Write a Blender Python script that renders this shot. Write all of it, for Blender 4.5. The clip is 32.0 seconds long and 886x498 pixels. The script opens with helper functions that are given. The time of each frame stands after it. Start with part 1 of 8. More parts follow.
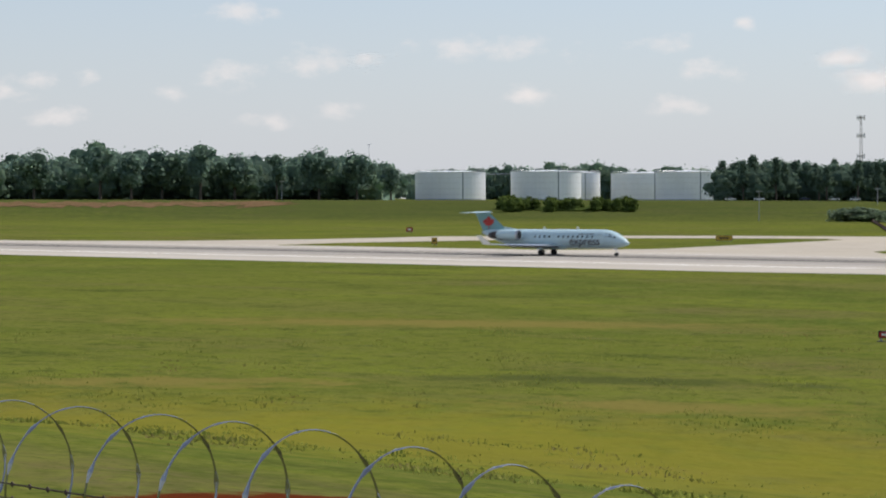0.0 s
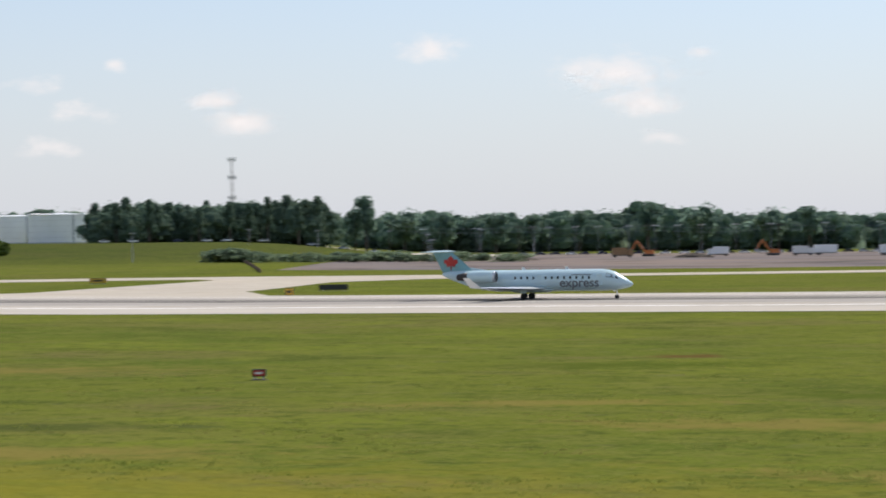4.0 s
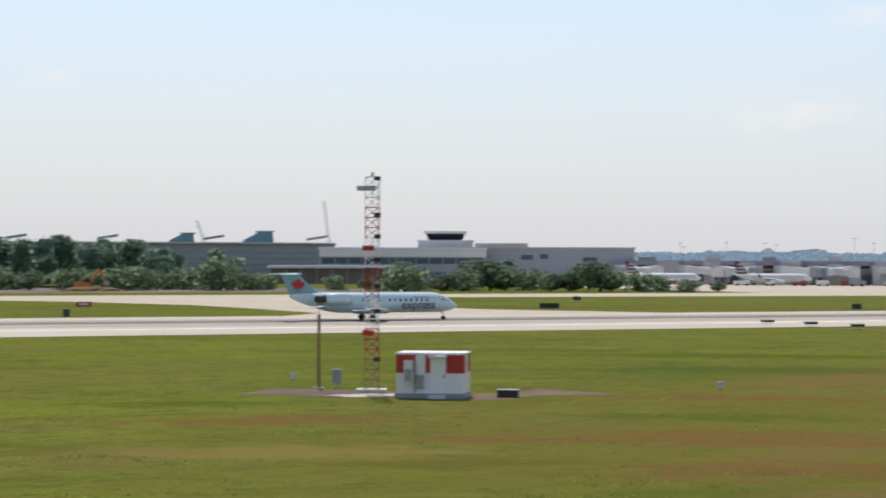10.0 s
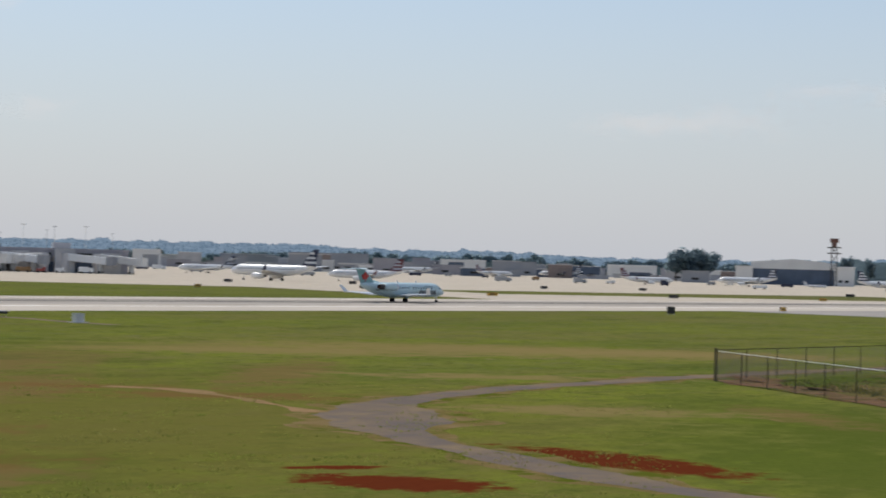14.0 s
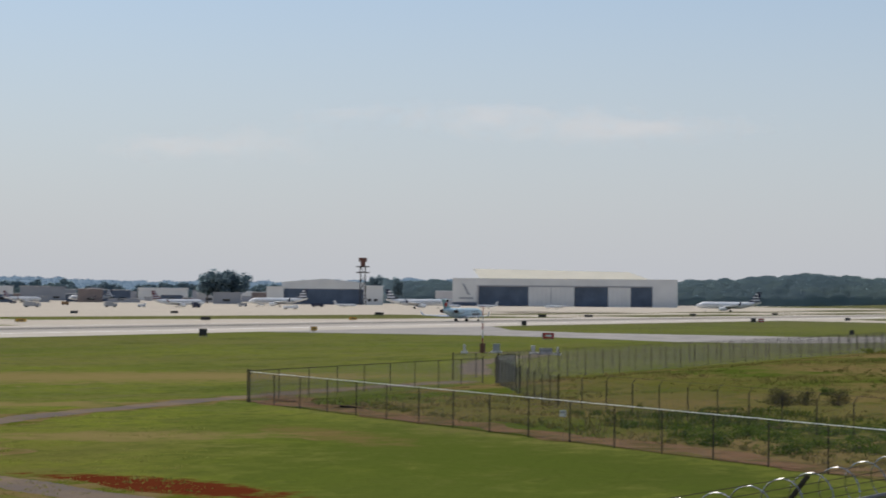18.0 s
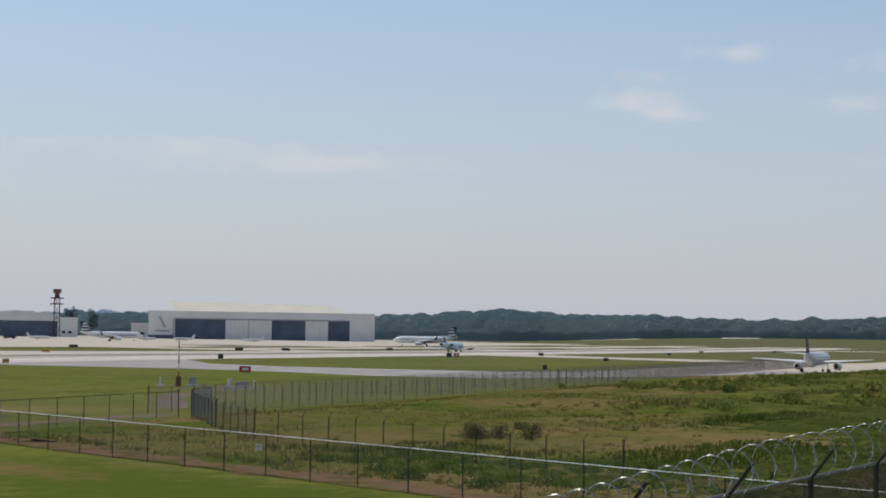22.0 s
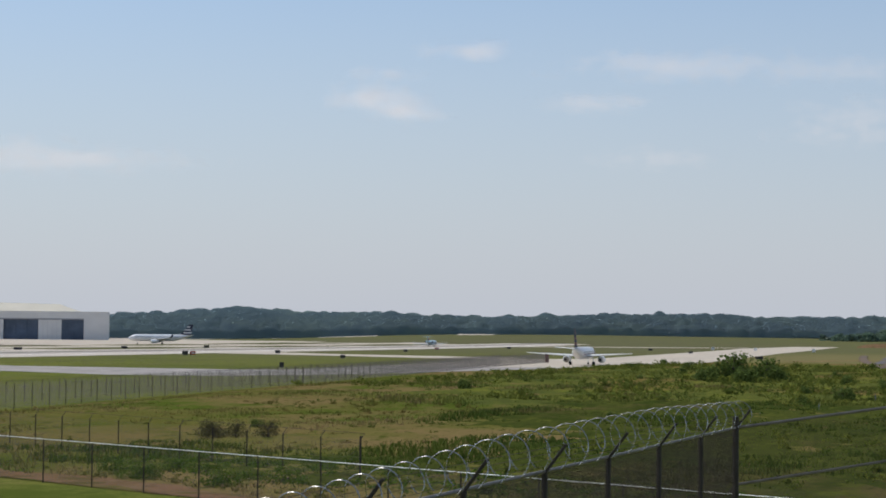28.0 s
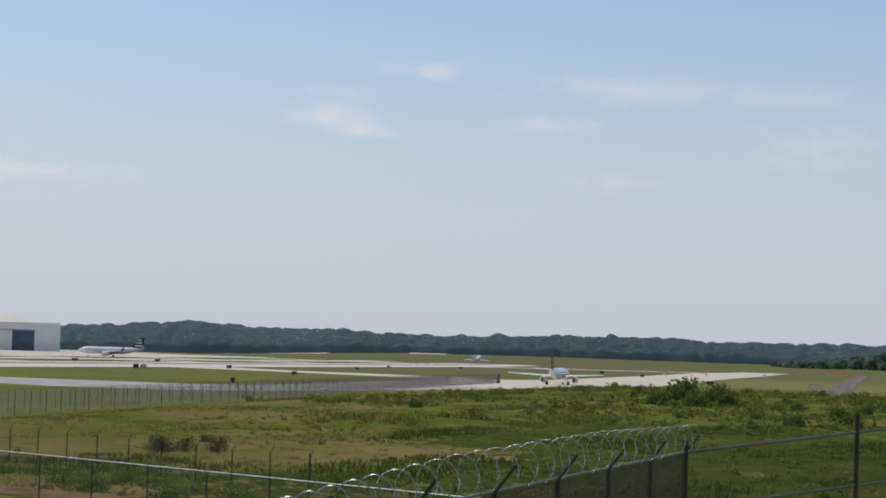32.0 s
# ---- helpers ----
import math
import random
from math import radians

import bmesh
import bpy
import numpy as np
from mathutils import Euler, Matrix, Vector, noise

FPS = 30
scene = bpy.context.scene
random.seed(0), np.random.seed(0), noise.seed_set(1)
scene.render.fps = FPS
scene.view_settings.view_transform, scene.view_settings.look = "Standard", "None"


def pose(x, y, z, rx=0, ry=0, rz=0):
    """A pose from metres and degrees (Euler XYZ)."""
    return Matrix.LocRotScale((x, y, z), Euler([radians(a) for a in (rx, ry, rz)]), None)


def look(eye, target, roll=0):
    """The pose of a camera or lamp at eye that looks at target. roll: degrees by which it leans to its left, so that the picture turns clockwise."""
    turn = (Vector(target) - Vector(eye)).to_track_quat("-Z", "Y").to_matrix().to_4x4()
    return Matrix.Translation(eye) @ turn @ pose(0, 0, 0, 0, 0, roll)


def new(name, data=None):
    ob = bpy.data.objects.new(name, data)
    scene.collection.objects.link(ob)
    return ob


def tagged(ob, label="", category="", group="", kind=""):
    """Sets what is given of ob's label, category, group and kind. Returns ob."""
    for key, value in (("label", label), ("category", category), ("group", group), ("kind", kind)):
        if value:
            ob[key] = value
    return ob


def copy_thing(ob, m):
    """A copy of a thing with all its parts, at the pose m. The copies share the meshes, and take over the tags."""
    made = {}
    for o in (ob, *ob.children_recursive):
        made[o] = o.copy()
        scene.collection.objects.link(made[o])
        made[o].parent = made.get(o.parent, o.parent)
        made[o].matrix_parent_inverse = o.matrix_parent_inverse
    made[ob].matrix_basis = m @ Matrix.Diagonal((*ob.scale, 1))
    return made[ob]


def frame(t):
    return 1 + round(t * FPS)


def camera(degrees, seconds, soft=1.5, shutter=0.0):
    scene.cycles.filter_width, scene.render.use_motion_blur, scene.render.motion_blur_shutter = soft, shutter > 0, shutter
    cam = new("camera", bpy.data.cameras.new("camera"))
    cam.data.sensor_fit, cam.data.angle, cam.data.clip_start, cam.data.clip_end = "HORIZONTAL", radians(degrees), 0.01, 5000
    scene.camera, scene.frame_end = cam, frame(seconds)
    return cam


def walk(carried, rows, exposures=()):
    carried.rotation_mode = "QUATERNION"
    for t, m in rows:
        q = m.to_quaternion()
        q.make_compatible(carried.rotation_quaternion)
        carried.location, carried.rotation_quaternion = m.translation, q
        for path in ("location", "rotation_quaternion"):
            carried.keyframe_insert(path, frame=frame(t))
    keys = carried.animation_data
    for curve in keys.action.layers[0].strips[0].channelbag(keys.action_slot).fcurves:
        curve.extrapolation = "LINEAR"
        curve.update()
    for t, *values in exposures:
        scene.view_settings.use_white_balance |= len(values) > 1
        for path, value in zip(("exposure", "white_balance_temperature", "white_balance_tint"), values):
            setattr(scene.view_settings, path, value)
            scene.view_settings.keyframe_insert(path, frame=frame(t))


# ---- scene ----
# One lens of 23 degrees; the camera stands on a raised bank and pans after the jet.
EYE = Vector((0.0, 0.0, 7.7))
cam = camera(23.08, 32.0, soft=1.8, shutter=0.5)


def aim(yaw, pitch, lean):
    """Camera pose from degrees: yaw clockwise from the line square to the runway, pitch up, lean."""
    a, e = radians(yaw), radians(pitch)
    way = Vector((math.sin(a) * math.cos(e), math.cos(a) * math.cos(e), math.sin(e)))
    return look(EYE, EYE + way * 100, lean)


PATH = [(0.0, -36.03, -1.14, -0.2), (0.5, -35.51, -1.66, -1.11), (1.0, -31.21, -0.78, -0.2), (1.5, -28.76, -1.45, -0.11),
        (2.0, -27.81, -0.79, -0.29), (2.5, -26.24, -0.66, -0.38), (4.5, -16.57, -0.18, -1.15), (5.0, -13.09, -0.36, -1.22),
        (5.5, -9.57, -0.44, -1.04), (6.0, -6.01, -0.28, -0.7), (6.5, -2.56, -0.28, -0.64), (7.0, 0.47, -0.23, -0.64),
        (7.5, 4.24, 0.03, -0.45), (8.0, 7.87, 0.15, -0.51), (8.5, 14.39, 0.2, -0.53), (9.0, 19.3, 0.2, -0.97),
        (9.5, 23.53, 0.45, -0.46), (10.0, 28.16, 0.42, 0.21), (10.5, 29.49, 0.61, -0.63), (11.0, 32.23, 0.5, -0.97),
        (11.5, 36.22, 1.09, -0.27), (12.0, 39.91, 1.09, -0.46), (12.5, 42.18, 1.05, 0.57), (13.0, 45.44, 1.04, 1.21),
        (13.5, 48.92, 0.84, 1.92), (14.0, 51.86, 0.4, 1.6), (14.5, 52.96, 0.76, 1.61), (16.5, 59.15, 0.85, 0.6),
        (17.0, 60.79, 0.88, 0.54), (17.5, 62.23, 0.9, 0.37), (18.0, 64.19, 1.2, 0.47), (18.5, 65.11, 1.25, 0.73),
        (19.0, 66.02, 1.31, 0.76), (19.5, 67.11, 1.34, 1.09), (20.0, 68.43, 1.55, 1.1), (20.5, 70.15, 1.72, 0.93),
        (21.0, 71.18, 1.86, 0.82), (21.5, 71.6, 1.91, 0.85), (22.0, 72.14, 2.18, 0.89), (22.5, 72.96, 2.47, 1.06),
        (23.0, 73.7, 2.19, 1.02), (23.5, 73.86, 1.92, 1.07), (24.0, 74.56, 1.83, 1.43), (24.5, 75.03, 1.96, 1.96),
        (25.0, 75.51, 2.89, 2.06), (25.5, 76.05, 3.0, 1.41), (26.0, 76.41, 2.78, 1.19), (26.5, 77.56, 2.61, 0.95),
        (28.5, 79.25, 2.21, 0.72), (29.0, 79.14, 2.3, 1.32), (29.5, 79.39, 2.06, 1.4), (30.0, 79.75, 2.32, 1.4),
        (30.5, 79.88, 2.41, 1.95), (31.0, 79.98, 2.44, 1.95), (31.5, 80.1, 2.7, 1.88), (32.0, 80.29, 2.72, 1.78)]
walk(cam, [(t, aim(y, p, r)) for t, y, p, r in PATH],
     exposures=[(0, -0.08, 6480, 10), (1, 0.05, 6500, 10), (5, 0.08, 6480, 11), (7, 0.1, 6620, 11), (9, 0.12, 6740, 12), (10, 0.06, 6620, 11), (12, -0.20, 6490, 10), (16, -0.26, 6500, 10),
                (19, -0.32, 6420, 10), (25, -0.29, 6210, 10), (32, -0.22, 6210, 10)])

# ---- light: a clear, hazy summer morning; the sun stands behind the runway, to the right ----
SUN_AZ, SUN_EL = 22.0, 52.0
world = bpy.data.worlds.new("sky")
scene.world = world
world.use_nodes = True
wn = world.node_tree
wn.nodes.clear()
w_out = wn.nodes.new("ShaderNodeOutputWorld")
w_bg = wn.nodes.new("ShaderNodeBackground")
w_sky = wn.nodes.new("ShaderNodeTexSky")
w_sky.sky_type = 'NISHITA'
w_sky.sun_disc = False
w_sky.sun_elevation = radians(SUN_EL)
w_sky.sun_rotation = radians(SUN_AZ)
w_sky.air_density, w_sky.dust_density, w_sky.ozone_density, w_sky.altitude = 1.0, 0.6, 3.0, 200
w_bg.inputs[1].default_value = 0.13
# summer haze pales the sky towards the horizon
w_tc = wn.nodes.new("ShaderNodeTexCoord")
w_z = wn.nodes.new("ShaderNodeSeparateXYZ")
w_f = wn.nodes.new("ShaderNodeMapRange")
w_f.inputs[1].default_value, w_f.inputs[2].default_value, w_f.inputs[3].default_value, w_f.inputs[4].default_value = 0.0, 0.16, 0.98, 0.25
w_mix = wn.nodes.new("ShaderNodeMixRGB")
w_mix.inputs[2].default_value = (4.8, 4.97, 5.4, 1)
wn.links.new(w_tc.outputs["Generated"], w_z.inputs[0])
wn.links.new(w_z.outputs[2], w_f.inputs[0])
wn.links.new(w_f.outputs[0], w_mix.inputs[0])
wn.links.new(w_sky.outputs[0], w_mix.inputs[1])
wn.links.new(w_mix.outputs[0], w_bg.inputs[0])
wn.links.new(w_bg.outputs[0], w_out.inputs[0])
sun = new("sun", bpy.data.lights.new("sun", 'SUN'))
sun.data.energy, sun.data.angle, sun.data.color = 3.5, radians(0.55), (1.0, 0.95, 0.87)
sa, se = radians(SUN_AZ), radians(SUN_EL)
sun_at = Vector((math.sin(sa) * math.cos(se), math.cos(sa) * math.cos(se), math.sin(se))) * 300
sun.matrix_world = look(sun_at, (0, 0, 0))


# ---- materials ----
def mat(name, rgb, rough=0.7, metal=0.0, vary=0.12, scale=1.5, fine=20.0, bump=0.0, bump_scale=30.0, rnd=0.0, spec=0.5, stretch=(1, 1, 1)):
    """A surface colour broken up by noise at two scales, with relief, and by chance from object to object."""
    m = bpy.data.materials.new(name)
    m.use_nodes = True
    nt = m.node_tree
    b = nt.nodes["Principled BSDF"]
    b.inputs["Roughness"].default_value, b.inputs["Metallic"].default_value = rough, metal
    b.inputs["Specular IOR Level"].default_value = spec
    tc = nt.nodes.new("ShaderNodeTexCoord")
    mp = nt.nodes.new("ShaderNodeMapping")
    mp.inputs["Scale"].default_value = stretch
    nt.links.new(tc.outputs["Object"], mp.inputs[0])
    col = None
    c = nt.nodes.new("ShaderNodeRGB")
    c.outputs[0].default_value = (*rgb, 1)
    col = c.outputs[0]
    for sc, amt in ((scale, vary), (fine, vary * 0.6)):
        if amt <= 0:
            continue
        n = nt.nodes.new("ShaderNodeTexNoise")
        n.inputs["Scale"].default_value, n.inputs["Detail"].default_value = sc, 5
        nt.links.new(mp.outputs[0], n.inputs["Vector"])
        r = nt.nodes.new("ShaderNodeMapRange")
        r.inputs[1].default_value, r.inputs[2].default_value = 0.3, 0.7
        r.inputs[3].default_value, r.inputs[4].default_value = 1 - amt, 1 + amt
        nt.links.new(n.outputs[0], r.inputs[0])
        v = nt.nodes.new("ShaderNodeVectorMath")
        v.operation = 'SCALE'
        nt.links.new(col, v.inputs[0])
        nt.links.new(r.outputs[0], v.inputs["Scale"])
        col = v.outputs[0]
    if rnd:
        oi = nt.nodes.new("ShaderNodeObjectInfo")
        r = nt.nodes.new("ShaderNodeMapRange")
        r.inputs[3].default_value, r.inputs[4].default_value = 1 - rnd, 1 + rnd
        nt.links.new(oi.outputs["Random"], r.inputs[0])
        v = nt.nodes.new("ShaderNodeVectorMath")
        v.operation = 'SCALE'
        nt.links.new(col, v.inputs[0])
        nt.links.new(r.outputs[0], v.inputs["Scale"])
        col = v.outputs[0]
    nt.links.new(col, b.inputs["Base Color"])
    if bump:
        n = nt.nodes.new("ShaderNodeTexNoise")
        n.inputs["Scale"].default_value, n.inputs["Detail"].default_value = bump_scale, 4
        nt.links.new(mp.outputs[0], n.inputs["Vector"])
        bp = nt.nodes.new("ShaderNodeBump")
        bp.inputs["Strength"].default_value, bp.inputs["Distance"].default_value = bump, 0.05
        nt.links.new(n.outputs[0], bp.inputs["Height"])
        nt.links.new(bp.outputs[0], b.inputs["Normal"])
    return m


def ramp_mat(name, layers, rough=0.9, island=0.0, coord="Object", bump=0.0, bump_scale=8.0, leafy=0.0, spec=0.0, glow=None, spots=()):
    """Colours mixed in turn by noise: (rgb, scale xyz, from, to)."""
    m = bpy.data.materials.new(name)
    m.use_nodes = True
    nt = m.node_tree
    b = nt.nodes["Principled BSDF"]
    b.inputs["Roughness"].default_value = rough
    b.inputs["Specular IOR Level"].default_value = spec
    if glow:
        b.inputs["Emission Color"].default_value, b.inputs["Emission Strength"].default_value = (*glow, 1), 1.0
    tc = nt.nodes.new("ShaderNodeTexCoord")
    c = nt.nodes.new("ShaderNodeRGB")
    c.outputs[0].default_value = (*layers[0][0], 1)
    col = c.outputs[0]
    for i, (rgb, sc, lo, hi) in enumerate(layers[1:]):
        mp = nt.nodes.new("ShaderNodeMapping")
        mp.inputs["Scale"].default_value = sc
        mp.inputs["Location"].default_value = (i * 13.7, i * 5.1, i * 2.3)
        nt.links.new(tc.outputs[coord], mp.inputs[0])
        n = nt.nodes.new("ShaderNodeTexNoise")
        n.inputs["Scale"].default_value, n.inputs["Detail"].default_value, n.inputs["Roughness"].default_value = 1.0, 6, 0.6
        nt.links.new(mp.outputs[0], n.inputs["Vector"])
        r = nt.nodes.new("ShaderNodeMapRange")
        r.inputs[1].default_value, r.inputs[2].default_value = lo, hi
        nt.links.new(n.outputs[0], r.inputs[0])
        mx = nt.nodes.new("ShaderNodeMixRGB")
        mx.inputs[2].default_value = (*rgb, 1)
        nt.links.new(r.outputs[0], mx.inputs[0])
        nt.links.new(col, mx.inputs[1])
        col = mx.outputs[0]
    for x, y, rx, ry, turn, tone in spots:
        # patches of wear, other grass, clay and far haze: uneven ellipse about (x, y)
        mp = nt.nodes.new("ShaderNodeMapping")
        mp.vector_type = 'TEXTURE'
        mp.inputs["Location"].default_value = (x, y, 0)
        mp.inputs["Rotation"].default_value = (0, 0, radians(turn))
        mp.inputs["Scale"].default_value = (rx, ry, 1000)
        nt.links.new(tc.outputs[coord], mp.inputs[0])
        ln = nt.nodes.new("ShaderNodeVectorMath")
        ln.operation = 'LENGTH'
        nt.links.new(mp.outputs[0], ln.inputs[0])
        n = nt.nodes.new("ShaderNodeTexNoise")
        n.inputs["Scale"].default_value, n.inputs["Detail"].default_value, n.inputs["Roughness"].default_value = (0.4, 6, 0.66) if tone[1] > 0.06 else (0.9, 6, 0.68)
        nt.links.new(tc.outputs[coord], n.inputs["Vector"])
        ad = nt.nodes.new("ShaderNodeMath")
        ad.operation = 'MULTIPLY_ADD'
        ad.inputs[1].default_value, ad.inputs[2].default_value = (3.4, -1.7) if rx * ry < 90 and tone[1] > 0.06 else (2.2, -1.1)
        nt.links.new(n.outputs[0], ad.inputs[0])
        sm = nt.nodes.new("ShaderNodeMath")
        nt.links.new(ln.outputs["Value"], sm.inputs[0])
        nt.links.new(ad.outputs[0], sm.inputs[1])
        r = nt.nodes.new("ShaderNodeMapRange")
        r.inputs[1].default_value, r.inputs[2].default_value, r.inputs[3].default_value, r.inputs[4].default_value = (1.1, 0.35, 0.0, 0.84 if rx * ry < 600 or rx * ry > 1e5 else 0.66) if tone[1] > 0.06 else (1.2, 0.85, 0.0, 0.97)
        nt.links.new(sm.outputs[0], r.inputs[0])
        mx = nt.nodes.new("ShaderNodeMixRGB")
        mx.inputs[2].default_value = (*tone, 1)
        nt.links.new(r.outputs[0], mx.inputs[0])
        nt.links.new(col, mx.inputs[1])
        col = mx.outputs[0]
    if island:
        g = nt.nodes.new("ShaderNodeNewGeometry")
        r = nt.nodes.new("ShaderNodeMapRange")
        r.inputs[3].default_value, r.inputs[4].default_value = 1 - island, 1 + island
        nt.links.new(g.outputs["Random Per Island"], r.inputs[0])
        v = nt.nodes.new("ShaderNodeVectorMath")
        v.operation = 'SCALE'
        nt.links.new(col, v.inputs[0])
        nt.links.new(r.outputs[0], v.inputs["Scale"])
        col = v.outputs[0]
    nt.links.new(col, b.inputs["Base Color"])
    if leafy:
        # thin leaves let part of the sun through
        tl = nt.nodes.new("ShaderNodeBsdfTranslucent")
        ms = nt.nodes.new("ShaderNodeMixShader")
        ms.inputs[0].default_value = leafy
        nt.links.new(col, tl.inputs[0])
        nt.links.new(b.outputs[0], ms.inputs[1])
        nt.links.new(tl.outputs[0], ms.inputs[2])
        nt.links.new(ms.outputs[0], nt.nodes["Material Output"].inputs[0])
    if bump:
        n = nt.nodes.new("ShaderNodeTexNoise")
        n.inputs["Scale"].default_value, n.inputs["Detail"].default_value = bump_scale, 4
        nt.links.new(tc.outputs[coord], n.inputs["Vector"])
        bp = nt.nodes.new("ShaderNodeBump")
        bp.inputs["Strength"].default_value, bp.inputs["Distance"].default_value = bump, 0.15
        nt.links.new(n.outputs[0], bp.inputs["Height"])
        nt.links.new(bp.outputs[0], b.inputs["Normal"])
    return m


LUSH_TONE, DRY_TONE, CLAY_TONE = (0.084, 0.108, 0.018), (0.168, 0.120, 0.045), (0.112, 0.023, 0.0095)
# the far tone pales and greys distant grass, haze put into its colour
BANK_TONE, GOLD_TONE, DULL_TONE, FAR_HAZE_TONE = (0.058, 0.072, 0.026), (0.226, 0.198, 0.026), (0.114, 0.106, 0.026), (0.130, 0.124, 0.072)
STRAW_TONE = (0.205, 0.168, 0.045)
BROWN_TONE = (0.165, 0.098, 0.036)
M_GRASS = ramp_mat("mown_grass", [
    ((0.139, 0.156, 0.027), None, 0, 0),
    ((0.093, 0.126, 0.023), (0.016, 0.018, 1), 0.47, 0.58),
    ((0.160, 0.147, 0.045), (0.012, 0.024, 1), 0.52, 0.64),
    ((0.163, 0.184, 0.028), (0.040, 0.045, 1), 0.50, 0.62),
    ((0.148, 0.132, 0.045), (0.035, 0.080, 1), 0.53, 0.66),
    ((0.079, 0.100, 0.022), (0.06, 0.11, 1), 0.55, 0.66),
    ((0.163, 0.167, 0.037), (0.25, 0.30, 1), 0.50, 0.70),
    ((0.086, 0.105, 0.022), (0.5, 0.7, 1), 0.52, 0.64),
    ((0.157, 0.162, 0.037), (1.8, 1.6, 1), 0.50, 0.64),
    ((0.078, 0.094, 0.018), (4.0, 4.0, 1), 0.54, 0.68)], bump=0.9, bump_scale=1.6,
    spots=((-500, 720, 380, 185, 33.7, BANK_TONE), (1500, 250, 1250, 600, 0, FAR_HAZE_TONE), (-44, 52, 46, 19, 8, GOLD_TONE), (64, 76, 62, 36, 45, (0.136, 0.122, 0.030)),
           (90, 36, 24, 8, 52, (0.064, 0.082, 0.017)), (97, 48, 34, 9, 52, LUSH_TONE), (78, 40, 26, 9, 50, LUSH_TONE), (38, 55, 20, 7, 20, LUSH_TONE), (24, 49, 9, 3.4, -20, DRY_TONE), (35, 47, 9, 4.2, -12, DRY_TONE), (44, 56, 12, 3.4, 25, DRY_TONE),
           (56, 72, 13, 3, 42, DRY_TONE), (30, 38, 7, 3, -20, DRY_TONE), (100, 120, 26, 9, 30, DRY_TONE), (104, 57, 9, 2.6, 50, DRY_TONE), (84, 96, 15, 4, 40, DRY_TONE), (110, 100, 22, 4, 35, DRY_TONE),
           (800, 4, 340, 60, 0, (0.215, 0.180, 0.085)), (42.7, 98.4, 9, 3.4, -10, BROWN_TONE), (48, 83, 7, 2.6, -25, BROWN_TONE), (57, 77, 9, 3.2, -35, BROWN_TONE), (75, 103.5, 11, 3.8, -35, BROWN_TONE),
           (86, 96, 8, 2.6, -40, BROWN_TONE), (64, 91, 9, 3.4, -35, LUSH_TONE), (97, 130, 16, 7, -30, (0.084, 0.104, 0.026)), (44, 112, 7, 3, -15, LUSH_TONE), (40, 74, 7, 3, -25, DULL_TONE), (52, 64, 8, 3, -35, LUSH_TONE), (30, 84, 6, 2.4, -15, DRY_TONE),
           (-51, 81, 9, 2.8, 20, (0.078, 0.090, 0.026)), (-84, 115, 26, 6, 20, STRAW_TONE), (-66, 70, 9, 3, 30, STRAW_TONE), (-41, 72, 8, 2.6, 15, STRAW_TONE), (-8, 106, 16, 5, 5, LUSH_TONE), (-33, 128, 10, 4, 10, LUSH_TONE), (5, 103, 9, 2.2, -5, STRAW_TONE), (-16, 88, 12, 3, 5, STRAW_TONE), (-5, 70, 10, 2.6, 0, STRAW_TONE), (-30, 98, 9, 2.4, 15, STRAW_TONE),
           (158, 119, 32, 15, -52, (0.225, 0.172, 0.068)), (172, 106, 24, 10, -50, (0.225, 0.172, 0.068)), (134, 128, 26, 10, -48, (0.225, 0.172, 0.068)), (57.6, 80.8, 9, 5, -35, BROWN_TONE), (50, 66, 8, 5, -35, BROWN_TONE), (89, 84, 10, 4, -45, BROWN_TONE), (18, 90, 14, 6, -10, LUSH_TONE), (37, 81, 9, 4, -25, (0.2, 0.16, 0.05)), (97, 66, 10, 4, -50, (0.225, 0.172, 0.068)), (112, 150, 30, 6, -35, LUSH_TONE), (120, 90, 14, 4, -45, (0.225, 0.172, 0.068)),
           (73.0, 48.0, 6.6, 2.4, 74, CLAY_TONE), (59.0, 48.0, 3.6, 2.4, 110, CLAY_TONE), (61.5, 53.0, 2.0, 0.7, 150, CLAY_TONE), (-19.9, 23.1, 3.4, 1.3, 69, CLAY_TONE), (-32.5, 138, 2.6, 2.2, 0, (0.125, 0.072, 0.028))))
M_FIELD = ramp_mat("rough_meadow", [
    ((0.114, 0.111, 0.026), None, 0, 0),
    ((0.184, 0.133, 0.054), (0.022, 0.045, 1), 0.41, 0.54),
    ((0.077, 0.104, 0.015), (0.025, 0.06, 1), 0.50, 0.60),
    ((0.145, 0.125, 0.040), (0.12, 0.2, 1), 0.52, 0.66),
    ((0.054, 0.070, 0.011), (0.22, 0.4, 1), 0.56, 0.70),
    ((0.140, 0.123, 0.038), (0.9, 1.3, 1), 0.54, 0.75),
    ((0.045, 0.054, 0.011), (1.6, 1.8, 1), 0.58, 0.76)], bump=0.9, bump_scale=1.5)
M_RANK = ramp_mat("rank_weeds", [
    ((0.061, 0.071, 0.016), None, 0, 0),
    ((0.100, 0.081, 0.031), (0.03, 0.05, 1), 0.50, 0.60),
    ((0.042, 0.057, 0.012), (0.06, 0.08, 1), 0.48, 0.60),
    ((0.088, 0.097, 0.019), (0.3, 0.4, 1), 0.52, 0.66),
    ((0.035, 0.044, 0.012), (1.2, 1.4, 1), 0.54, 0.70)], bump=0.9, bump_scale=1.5)
